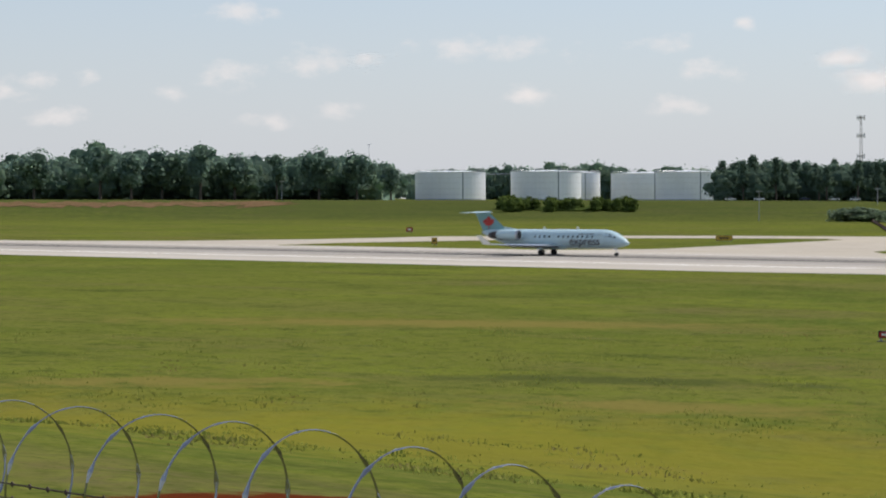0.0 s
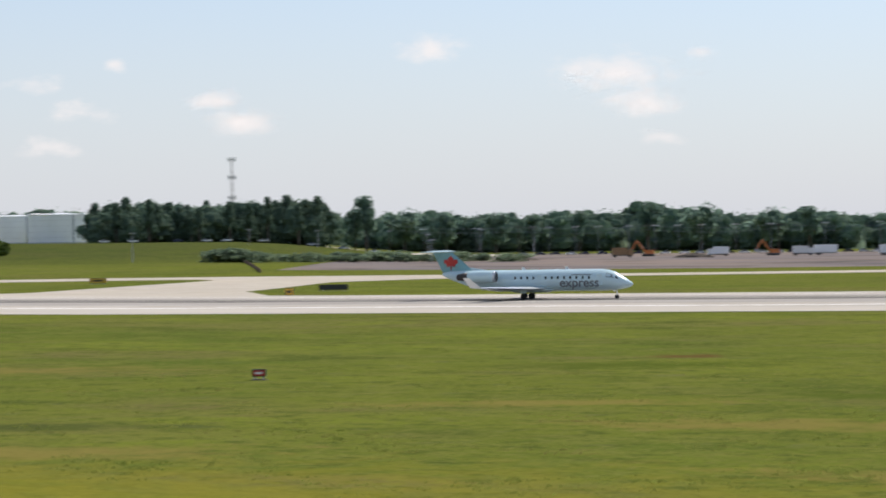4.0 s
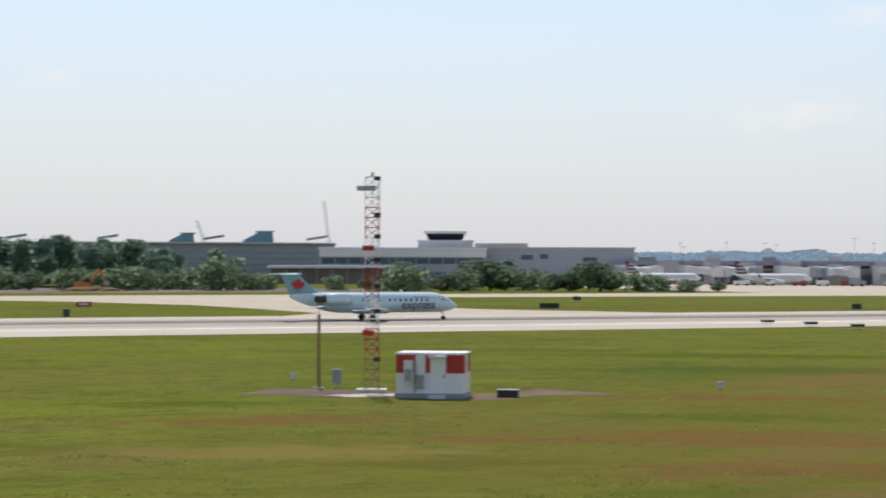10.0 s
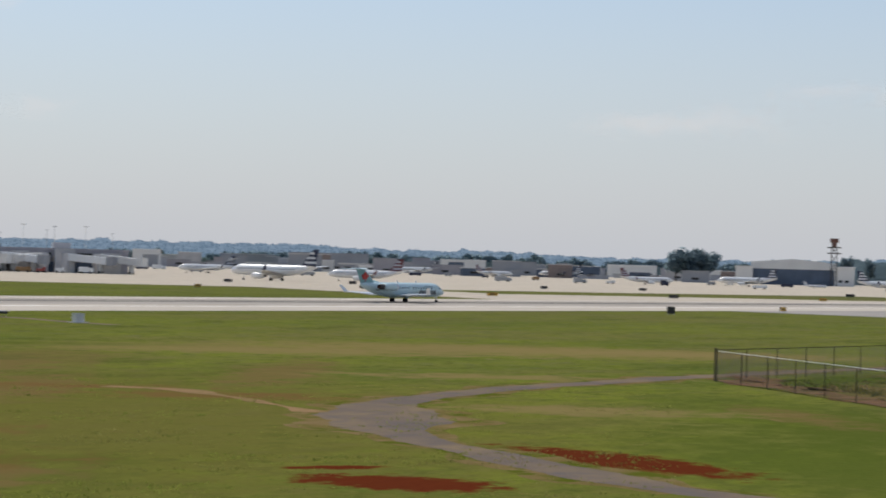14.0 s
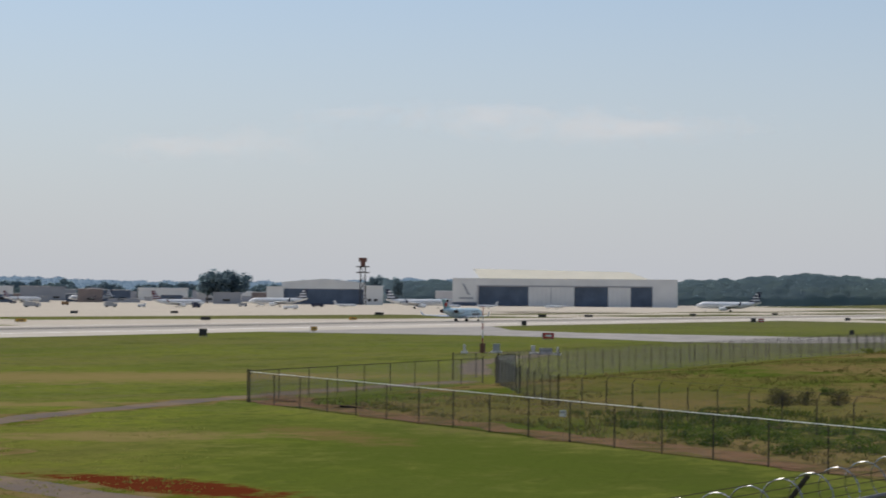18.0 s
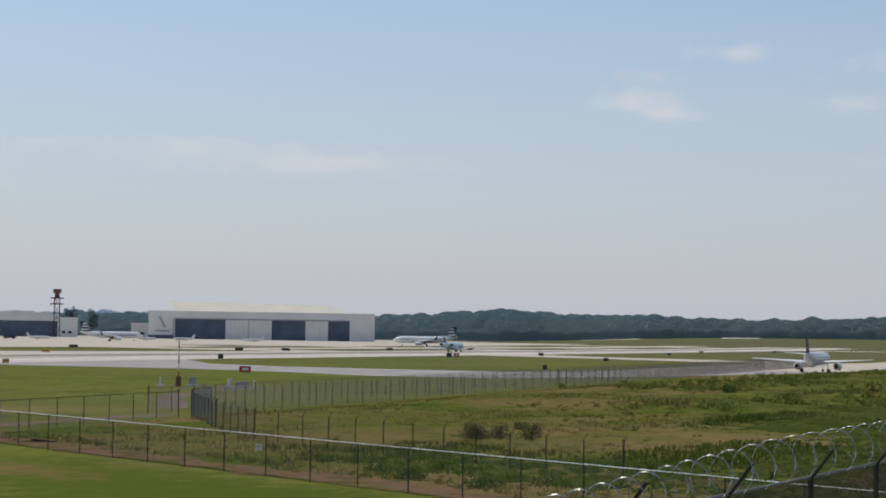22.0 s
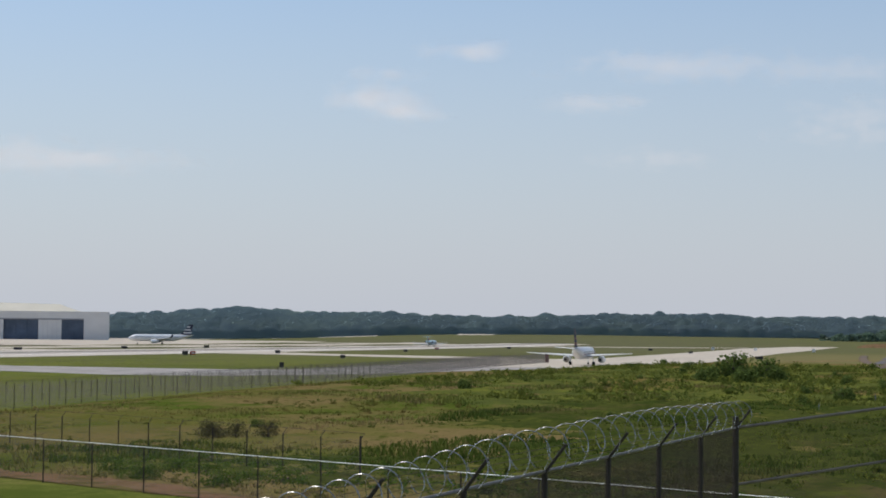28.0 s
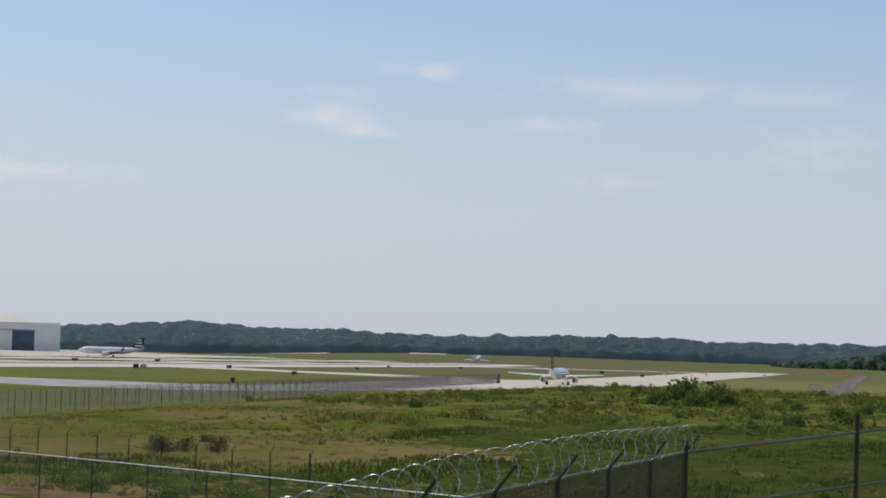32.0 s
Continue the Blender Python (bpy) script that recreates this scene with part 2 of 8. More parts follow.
M_SCRUB = ramp_mat("green_scrub", [
    ((0.106, 0.116, 0.026), None, 0, 0),
    ((0.192, 0.128, 0.044), (0.03, 0.05, 1), 0.51, 0.60),
    ((0.079, 0.094, 0.023), (0.05, 0.07, 1), 0.49, 0.60),
    ((0.146, 0.160, 0.025), (0.15, 0.2, 1), 0.51, 0.66),
    ((0.065, 0.075, 0.021), (0.3, 0.4, 1), 0.53, 0.66),
    ((0.152, 0.139, 0.030), (1.2, 1.4, 1), 0.54, 0.74)], bump=0.9, bump_scale=1.5)
M_RUNWAY = ramp_mat("runway_concrete", [
    ((0.53, 0.465, 0.385), None, 0, 0),
    ((0.44, 0.385, 0.315), (0.02, 0.12, 1), 0.4, 0.65),
    ((0.60, 0.54, 0.47), (0.15, 0.3, 1), 0.45, 0.7),
    ((0.40, 0.35, 0.30), (0.03, 1.2, 1), 0.55, 0.75)], rough=0.85)
M_GREYCONC = ramp_mat("grey_concrete", [((0.36, 0.335, 0.31), None, 0, 0), ((0.30, 0.28, 0.26), (0.03, 0.1, 1), 0.4, 0.65), ((0.42, 0.385, 0.345), (0.15, 0.3, 1), 0.45, 0.7)], rough=0.85)
M_LANE = ramp_mat("worn_concrete", [((0.437, 0.395, 0.348), None, 0, 0), ((0.342, 0.313, 0.277), (0.02, 0.4, 1), 0.42, 0.6), ((0.519, 0.472, 0.413), (0.05, 0.9, 1), 0.5, 0.68)], rough=0.85)
M_TAXI = ramp_mat("taxiway_concrete", [
    ((0.53, 0.46, 0.365), None, 0, 0),
    ((0.46, 0.40, 0.33), (0.03, 0.1, 1), 0.4, 0.65),
    ((0.58, 0.52, 0.43), (0.15, 0.3, 1), 0.45, 0.7)], rough=0.85)
M_SHOULDER = ramp_mat("concrete_shoulder", [
    ((0.58, 0.52, 0.44), None, 0, 0),
    ((0.50, 0.445, 0.37), (0.02, 0.2, 1), 0.4, 0.65)], rough=0.9)
M_ASPHALT = ramp_mat("grey_asphalt", [((0.14, 0.132, 0.13), None, 0, 0), ((0.19, 0.18, 0.17), (0.05, 0.2, 1), 0.4, 0.65)], rough=0.9)
M_RUBBER = ramp_mat("rubber_marks", [((0.13, 0.12, 0.11), None, 0, 0), ((0.25, 0.23, 0.2), (0.05, 2.0, 1), 0.4, 0.6)], rough=0.8)
M_LINE = mat("runway_paint", (0.84, 0.82, 0.78), 0.7, vary=0.15, scale=0.6, fine=4)
M_VERGE = ramp_mat("dry_verge", [((0.165, 0.125, 0.045), None, 0, 0), ((0.22, 0.155, 0.075), (0.3, 0.3, 1), 0.45, 0.62), ((0.09, 0.105, 0.014), (0.5, 0.5, 1), 0.48, 0.6)], bump=0.5, bump_scale=3)
M_DRY = ramp_mat("dry_soil", [((0.30, 0.19, 0.10), None, 0, 0), ((0.22, 0.15, 0.07), (0.3, 0.3, 1), 0.4, 0.65), ((0.16, 0.14, 0.05), (0.8, 0.8, 1), 0.5, 0.7)], bump=0.5, bump_scale=3)
M_GRAVEL = ramp_mat("gravel_track", [((0.161, 0.131, 0.111), None, 0, 0), ((0.229, 0.172, 0.113), (0.15, 0.15, 1), 0.42, 0.62), ((0.149, 0.129, 0.119), (0.8, 0.8, 1), 0.5, 0.7)], bump=0.6, bump_scale=6)
M_YARD = ramp_mat("graded_earth", [((0.200, 0.175, 0.168), None, 0, 0), ((0.266, 0.210, 0.175), (0.01, 0.02, 1), 0.42, 0.62), ((0.118, 0.101, 0.091), (0.03, 0.03, 1), 0.5, 0.7)])
# leaf and needle colours are lifted and blued, with haze mixed in
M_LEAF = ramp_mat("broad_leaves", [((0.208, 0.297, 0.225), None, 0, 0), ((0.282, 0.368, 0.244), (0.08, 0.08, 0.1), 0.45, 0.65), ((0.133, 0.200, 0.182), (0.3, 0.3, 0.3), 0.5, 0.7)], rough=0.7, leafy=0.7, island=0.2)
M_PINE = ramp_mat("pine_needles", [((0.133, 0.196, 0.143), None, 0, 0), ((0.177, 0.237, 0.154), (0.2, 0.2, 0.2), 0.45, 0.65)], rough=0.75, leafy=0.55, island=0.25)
M_BUSH = ramp_mat("bush_leaves", [((0.107, 0.148, 0.041), None, 0, 0), ((0.146, 0.193, 0.046), (0.3, 0.3, 0.3), 0.45, 0.65)], rough=0.7, leafy=0.5, island=0.3)
# pale blue-green base: haze is put into the leaf colour of far woods
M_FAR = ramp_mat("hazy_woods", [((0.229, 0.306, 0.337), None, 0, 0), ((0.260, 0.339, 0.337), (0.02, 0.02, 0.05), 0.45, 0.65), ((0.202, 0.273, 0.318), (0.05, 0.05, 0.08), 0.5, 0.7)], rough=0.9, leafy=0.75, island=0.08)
M_SCRUBLEAF = ramp_mat("scrub_leaves", [((0.127, 0.152, 0.031), None, 0, 0), ((0.176, 0.185, 0.037), (0.2, 0.2, 0.3), 0.46, 0.62), ((0.078, 0.105, 0.024), (0.08, 0.08, 0.2), 0.5, 0.64)], rough=0.7, leafy=0.55, island=0.25)
M_BARK = mat("bark", (0.09, 0.07, 0.055), 0.9, vary=0.25, bump=0.5, bump_scale=8)
M_PLANE = mat("pale_blue_paint", (0.53, 0.68, 0.71), 0.24, vary=0.03, scale=0.7, fine=6)
M_TEAL = mat("teal_paint", (0.19, 0.37, 0.39), 0.3, vary=0.04, scale=0.7)
M_WHITE = mat("white_paint", (0.80, 0.80, 0.79), 0.35, vary=0.04, scale=0.4, fine=5)
M_RED = mat("red_paint", (0.44, 0.022, 0.016), 0.4, vary=0.08)
M_DULLRED = mat("dull_red_paint", (0.30, 0.06, 0.05), 0.45, vary=0.08)
M_DEEPRED = mat("deep_red_paint", (0.13, 0.03, 0.035), 0.45, vary=0.08)
M_DARKTXT = mat("dark_lettering", (0.14, 0.155, 0.165), 0.4, vary=0.03)
M_GLASS = mat("dark_glass", (0.015, 0.018, 0.022), 0.08, vary=0.0)
M_METAL = mat("bare_aluminium", (0.62, 0.63, 0.64), 0.3, metal=0.9, vary=0.06)
M_STEEL = mat("galvanised_steel", (0.42, 0.43, 0.44), 0.45, metal=0.75, vary=0.12, scale=3, fine=40)
M_POST = mat("weathered_steel_post", (0.062, 0.053, 0.046), 0.75, metal=0.0, vary=0.2, scale=3, fine=40, spec=0.15)
M_RAIL = mat("weathered_rail_steel", (0.17, 0.15, 0.135), 0.55, metal=0.4, vary=0.2, scale=3, fine=40)
M_BRIGHTRAIL = mat("bright_rail_steel", (0.80, 0.79, 0.77), 0.45, metal=0.35, vary=0.1, scale=3, fine=40)
M_BARB = mat("rusty_wire", (0.10, 0.07, 0.055), 0.7, metal=0.4, vary=0.25, scale=5)
M_TYRE = mat("tyre_rubber", (0.02, 0.02, 0.02), 0.8, vary=0.1)
M_BLACK = mat("black_panel", (0.02, 0.02, 0.021), 0.5, vary=0.1)
M_YELLOW = mat("yellow_panel", (0.62, 0.36, 0.03), 0.5, vary=0.08)
M_ORANGE = mat("orange_paint", (0.50, 0.15, 0.03), 0.5, vary=0.12)
M_TANK = mat("tank_white", (0.90, 0.90, 0.89), 0.45, vary=0.05, scale=0.15, fine=1.5, stretch=(1, 1, 0.25))
M_CONC = mat("cast_concrete", (0.46, 0.45, 0.45), 0.85, vary=0.12, scale=0.15, fine=2.0, bump=0.1)
M_CONC2 = mat("pale_concrete", (0.58, 0.56, 0.55), 0.85, vary=0.10, scale=0.1, fine=1.0)
M_BRICK = mat("brown_panel", (0.25, 0.20, 0.18), 0.85, vary=0.12, scale=0.2, fine=2.0)
M_CREAM = mat("cream_roof_sheet", (0.66, 0.60, 0.46), 0.5, vary=0.06, scale=0.05, fine=0.8)
M_PANEL = mat("pale_grey_cladding", (0.69, 0.68, 0.65), 0.5, vary=0.06, scale=0.08, fine=1.5)
M_NAVY = mat("dark_blue_cladding", (0.085, 0.115, 0.165), 0.7, vary=0.2, scale=0.1, fine=1)
M_GREYROOF = mat("grey_roof", (0.30, 0.31, 0.33), 0.6, vary=0.1, scale=0.06, fine=1)
M_BLUEGLASS = mat("teal_glazing", (0.12, 0.26, 0.32), 0.15, vary=0.1, scale=0.1)
M_FACADE = mat("grey_facade_panel", (0.36, 0.37, 0.41), 0.6, vary=0.08, scale=0.04, fine=0.6)
M_TAN = mat("tan_equipment", (0.27, 0.16, 0.075), 0.7, vary=0.15)
M_GREYBOX = mat("grey_cabinet", (0.33, 0.34, 0.35), 0.5, vary=0.1)
M_BROWN = mat("brown_screen", (0.16, 0.07, 0.05), 0.8, vary=0.15)


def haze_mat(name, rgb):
    """A far backdrop whose colour and glow carry the haze of miles of air."""
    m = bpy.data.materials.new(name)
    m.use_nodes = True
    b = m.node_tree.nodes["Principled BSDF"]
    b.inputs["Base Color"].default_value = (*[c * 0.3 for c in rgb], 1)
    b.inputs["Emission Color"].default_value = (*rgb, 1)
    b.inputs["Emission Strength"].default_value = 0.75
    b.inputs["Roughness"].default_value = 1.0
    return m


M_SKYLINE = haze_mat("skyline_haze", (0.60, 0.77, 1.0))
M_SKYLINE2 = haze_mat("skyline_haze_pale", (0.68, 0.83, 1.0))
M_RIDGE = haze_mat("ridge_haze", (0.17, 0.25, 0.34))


# ---- geometry helpers ----
def mesh(name, verts, faces, material, smooth=False):
    me = bpy.data.meshes.new(name)
    me.from_pydata([tuple(v) for v in verts], [], [tuple(f) for f in faces])
    me.materials.append(material)
    if smooth:
        me.polygons.foreach_set("use_smooth", [True] * len(me.polygons))
    me.update()
    return me


def arr_mesh(name, verts, quads, material):
    me = bpy.data.meshes.new(name)
    me.from_pydata(verts.tolist(), [], quads.tolist())
    me.materials.append(material)
    me.update()
    return me


class Geo:
    """Collects simple solids into one mesh."""

    def __init__(self):
        self.v, self.f = [], []

    def add(self, vs, fs):
        n = len(self.v)
        self.v += [tuple(v) for v in vs]
        self.f += [tuple(i + n for i in f) for f in fs]
        return self

    def box(self, x0, x1, y0, y1, z0, z1, m=None):
        vs = [Vector((x, y, z)) for z in (z0, z1) for x, y in ((x0, y0), (x1, y0), (x1, y1), (x0, y1))]
        if m is not None:
            vs = [m @ v for v in vs]
        return self.add(vs, [(3, 2, 1, 0), (4, 5, 6, 7), (0, 1, 5, 4), (1, 2, 6, 5), (2, 3, 7, 6), (3, 0, 4, 7)])

    def tube(self, a, b, r0, r1=None, n=8):
        a, b = Vector(a), Vector(b)
        r1 = r0 if r1 is None else r1
        q = (b - a).to_track_quat('Z', 'Y')
        vs = []
        for p, r in ((a, r0), (b, r1)):
            vs += [p + q @ Vector((r * math.cos(k * math.tau / n), r * math.sin(k * math.tau / n), 0)) for k in range(n)]
        fs = [(k, (k + 1) % n, n + (k + 1) % n, n + k) for k in range(n)]
        fs += [tuple(range(n - 1, -1, -1)), tuple(range(n, 2 * n))]
        return self.add(vs, fs)

    def rings(self, rings, cap=True):
        """Skin over rings of equal point count."""
        n = len(rings[0])
        vs = [p for r in rings for p in r]
        fs = []
        for i in range(len(rings) - 1):
            for k in range(n):
                fs.append((i * n + k, i * n + (k + 1) % n, (i + 1) * n + (k + 1) % n, (i + 1) * n + k))
        if cap:
            fs += [tuple(range(n - 1, -1, -1)), tuple(range((len(rings) - 1) * n, len(rings) * n))]
        return self.add(vs, fs)

    def prism(self, pts, z0, z1):
        n = len(pts)
        vs = [(x, y, z0) for x, y in pts] + [(x, y, z1) for x, y in pts]
        fs = [tuple(range(n - 1, -1, -1)), tuple(range(n, 2 * n))] + [(k, (k + 1) % n, n + (k + 1) % n, n + k) for k in range(n)]
        return self.add(vs, fs)

    def mesh(self, name, material, smooth=False):
        return mesh(name, self.v, self.f, material, smooth)


def part(name, g, material, parent, label="", smooth=False):
    ob = new(name, g.mesh(name, material, smooth) if isinstance(g, Geo) else g)
    ob.parent = parent
    if label:
        ob["label"] = label
    return ob


def thing(name, label, category, m=None, group="", kind=""):
    ob = new(name)
    ob.empty_display_size = 0.5
    if m is not None:
        ob.matrix_world = m
    return tagged(ob, label, category, group, kind)


def solid(name, g, material, label="", category="", m=None, kind="", group="", smooth=False):
    ob = new(name, g.mesh(name, material, smooth) if isinstance(g, Geo) else g)
    if m is not None:
        ob.matrix_world = m
    return tagged(ob, label, category, group, kind)


def polar(az, r, z=0.0):
    a = radians(az)
    return Vector((r * math.sin(a), r * math.cos(a), z))


def facing(az, r, z=0.0, turn=0.0):
    """A pose at bearing az and distance r whose local -y side faces the eye; turn in degrees clockwise."""
    p = polar(az, r, z)
    return pose(p.x, p.y, p.z, 0, 0, -az - turn)


def smooth01(t):
    t = min(1.0, max(0.0, t))
    return t * t * (3 - 2 * t)


def at_el(el, r):
    """Height seen at elevation el (degrees) and distance r."""
    return EYE.z + r * math.tan(radians(el))


# ---- ground ----
RWY, HALF, CROWN = 257.6, 37.5, 0.36


def base_z(x, y):
    """Lie of the land: it climbs to a bank at the far left, and falls away gently to the right."""
    z = 0.006 * max(0.0, -120 - x) - 0.0018 * max(0.0, x - 500) * smooth01((2600 - x) / 1500)
    r, az = math.hypot(x, y), math.degrees(math.atan2(x, y))
    if y > 0 and az < -19:
        z += (0.8 * smooth01((r - 500) / 270) + 6.7 * smooth01((r - 770) / 150)) * smooth01((-19.5 - az) / 5.5) * smooth01((az + 120) / 40)
    z += 7.2 * smooth01((r - 1975) / 75) * smooth01((az - 73) / 7) * smooth01((150 - az) / 30)
    # the bank on which the camera stands
    u, v = x * 0.982 - y * 0.191, x * 0.191 + y * 0.982
    d = math.hypot(max(0.0, abs(u + 5) - 40) * 1.3, v - 2 if v > 0 else v * 0.4)
    z += 4.0 * smooth01((52 - d) / 44)
    return z


def axis(lo, hi, fine_lo, fine_hi, step, grow=1.16):
    v = list(np.arange(fine_lo, fine_hi + 0.01, step))
    s = step
    while v[-1] < hi:
        s *= grow
        v.append(v[-1] + s)
    s = step
    while v[0] > lo:
        s *= grow
        v.insert(0, v[0] - s)
    return v


def sheet(xs, ys, dz):
    vs = [(x, y, base_z(x, y) + dz) for y in ys for x in xs]
    n = len(xs)
    fs = [(j * n + i, j * n + i + 1, (j + 1) * n + i + 1, (j + 1) * n + i) for j in range(len(ys) - 1) for i in range(n - 1)]
    return vs, fs


gx, gy = axis(-4400, 4400, -320, 330, 8), axis(-4400, 4400, -40, 480, 8)
vs, fs = sheet(gx, gy, 0.0)
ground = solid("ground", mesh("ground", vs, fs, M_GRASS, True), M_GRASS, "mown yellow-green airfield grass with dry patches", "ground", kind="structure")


def strip(name, xs, prof, material, label, lift=0.0, cat="pavement"):
    """A long paved strip along x; prof gives (y, height) across."""
    vs = [(x, y, base_z(x, y) + z + lift) for x in xs for y, z in prof]
    n = len(prof)
    fs = [(i * n + j, (i + 1) * n + j, (i + 1) * n + j + 1, i * n + j + 1) for i in range(len(xs) - 1) for j in range(n - 1)]
    return solid(name, mesh(name, vs, fs, material), material, label, cat, kind="structure")


def crown(y):
    return CROWN * max(0.0, 1 - abs(y - RWY) / HALF) + 0.03


xs_r = [x for x in axis(-1000, 2900, -320, 500, 20, 1.2)]
strip("runway", xs_r, [(y, crown(y)) for y in (RWY - HALF, RWY - 22.9, RWY - 10, RWY, RWY + 10, RWY + 22.9, RWY + HALF)], M_RUNWAY,
      "pale concrete runway with tyre-darkened lanes", cat="runway")
strip("runway_edge_line", xs_r, [(RWY - 22.6, crown(RWY - 22.6)), (RWY - 21.2, crown(RWY - 21.2))], M_LINE, "white painted runway edge line", 0.012, "marking")
strip("runway_edge_line_far", xs_r, [(RWY + 21.3, crown(RWY + 21.3)), (RWY + 22.2, crown(RWY + 22.2))], M_LINE, "white painted runway edge line", 0.012, "marking")
strip("runway_shoulder", xs_r, [(RWY - HALF, crown(RWY - HALF)), (RWY - 24.4, crown(RWY - 24.4))], M_SHOULDER, "pale concrete runway shoulder", 0.006)
strip("runway_shoulder_far", xs_r, [(RWY + 24.4, crown(RWY + 24.4)), (RWY + HALF, crown(RWY + HALF))], M_SHOULDER, "pale concrete runway shoulder", 0.006)
strip("worn_lane", xs_r, [(RWY - 15, crown(RWY - 15)), (RWY, crown(RWY)), (RWY + 15, crown(RWY + 15))], M_LANE, "greyer worn middle lane of the runway", 0.006, "marking")
for k in (-1, 1):
    strip("tyre_marks", xs_r, [(RWY + k * 3.2 - 2.2, crown(RWY + k * 3.2 - 2.2)), (RWY + k * 3.2 + 2.2, crown(RWY + k * 3.2 + 2.2))], M_RUBBER, "dark rubber tyre marks along the runway", 0.008, "marking")


def patch(name, pts, material, label, cat="pavement", lift=0.03, step=None, kind="structure"):
    """A flat paved or bare patch with the outline pts (metres), laid on the land."""
    bm = bmesh.new()
    f = bm.faces.new([bm.verts.new((x, y, 0)) for x, y in pts])
    bmesh.ops.triangulate(bm, faces=[f])
    if step:
        for _ in range(6):
            long = [e for e in bm.edges if e.calc_length() > step]
            if not long:
                break
            bmesh.ops.subdivide_edges(bm, edges=long, cuts=1)
            bmesh.ops.triangulate(bm, faces=bm.faces[:])
    for v in bm.verts:
        v.co.z = base_z(v.co.x, v.co.y) + lift
    bmesh.ops.recalc_face_normals(bm, faces=bm.faces[:])
    me = bpy.data.meshes.new(name)
    bm.to_mesh(me)
    bm.free()
    me.materials.append(material)
    if me.polygons and me.polygons[0].normal.z < 0:
        me.flip_normals()
    return solid(name, me, material, label, cat, kind=kind)

# ---- taxiways, aprons, tracks and bare earth ----
def between(name, near, far, material, label, lift=0.03, cat="taxiway", step=12.0):
    """Pavement along x between two edges given as (x, y) tables."""
    x0, x1 = max(near[0][0], far[0][0]), min(near[-1][0], far[-1][0])
    n = max(2, int((x1 - x0) / step))
    vs, fs = [], []
    for i in range(n + 1):
        x = x0 + (x1 - x0) * i / n
        ya, yb = np.interp(x, [q[0] for q in near], [q[1] for q in near]), np.interp(x, [q[0] for q in far], [q[1] for q in far])
        for k in range(4):
            y = float(ya + (yb - ya) * k / 3)
            vs.append((x, y, base_z(x, y) + lift))
        if i:
            fs += [(4 * i - 4 + k, 4 * i + k, 4 * i + k + 1, 4 * i - 3 + k) for k in range(3)]
    return solid(name, mesh(name, vs, fs, material), material, label, cat, kind="structure")


TAXI_NEAR = [(-190, 420), (-126, 434), (-60, 446), (20, 457), (110, 464), (225, 455), (300, 452), (420, 446), (2600, 446)]
TAXI_FAR = [(-190, 450), (-135, 464), (-60, 474), (20, 485), (110, 496), (225, 503), (319, 506), (420, 500), (2600, 500)]
between("taxiway", TAXI_NEAR, TAXI_FAR, M_TAXI, "pale concrete taxiway beside the runway")
between("taxiway_centre_line", [(x, 0.5 * (y + np.interp(x, [q[0] for q in TAXI_FAR], [q[1] for q in TAXI_FAR])) - 0.35) for x, y in TAXI_NEAR],
        [(x, 0.5 * (y + np.interp(x, [q[0] for q in TAXI_FAR], [q[1] for q in TAXI_FAR])) + 0.35) for x, y in TAXI_NEAR], M_YELLOW, "yellow painted taxiway centre line", 0.04, "marking")
patch("taxiway_link", [(-316, 294), (-291, 312), (-281, 342), (-280, 385), (-256, 417), (-234, 434), (-190, 450), (-190, 420), (-218, 408), (-240, 392), (-245, 366), (-250, 345), (-254, 320), (-252, 294)], M_TAXI, "pale concrete turn-off from the runway", "taxiway", 0.035, 25)
patch("taxiway_link", [(-194, 294), (-183, 312), (-187, 345), (-194, 405), (-205, 417), (-125, 434), (-150, 412), (-160, 385), (-151, 342), (-147, 318), (-132, 294)], M_TAXI, "pale concrete link between runway and taxiway", "taxiway", 0.038, 25)
patch("taxiway_link", [(130, 294), (144, 310), (148, 345), (150, 380), (140, 420), (110, 466), (225, 456), (206, 436), (195, 410), (183, 362), (184, 328), (200, 294)], M_TAXI, "pale concrete link between runway and taxiway", "taxiway", 0.035, 25)
patch("apron", [(300, 490), (343, 480), (362, 452), (405, 424), (450, 402), (600, 394), (900, 396), (1010, 470), (2250, 470), (2400, 900), (2300, 1500), (640, 1600), (452, 1000), (377, 510)], M_TAXI, "wide pale concrete apron in front of the concourses", "apron", 0.045, 90)
patch("taxiway_link", [(440, 294), (470, 352), (555, 335), (610, 318), (690, 306), (760, 294)], M_TAXI, "pale concrete turn-off merging with the runway", "taxiway", 0.035, 40)
between("taxiway_far", [(800, 338), (2300, 338)], [(800, 362), (900, 372), (2300, 372)], M_TAXI, "pale concrete taxiway along the apron", 0.033)
for x0, y1 in ((395, 410), (735, 397), (1000, 420), (1250, 470), (1560, 470)):
    patch("taxiway_link", [(x0, 294), (x0 + 0.36 * (y1 - 294), y1), (x0 + 55 + 0.36 * (y1 - 294), y1), (x0 + 62, 294)], M_TAXI, "pale concrete link between runway and apron", "taxiway", 0.037, 40)
patch("taxiway_link", [(372, 222), (372, 168), (362, 146), (346, 124), (350, 104), (381, 88), (481, 62), (481, 106), (424, 108), (408, 118), (411, 140), (415, 168), (432, 192), (486, 222)], M_GREYCONC, "grey concrete turn-off from the runway", "taxiway", 0.035, 25)
BAY_NEAR = [(480, 46), (545, 44), (731, 42), (1105, 38), (1616, 24), (2100, 6)]
BAY_FAR = [(480, 106), (640, 106), (700, 84), (1495, 80), (1961, 40), (2100, 30)]
between("taxiway_near", BAY_NEAR, BAY_FAR, M_TAXI, "pale concrete taxiway and holding bay", 0.03)
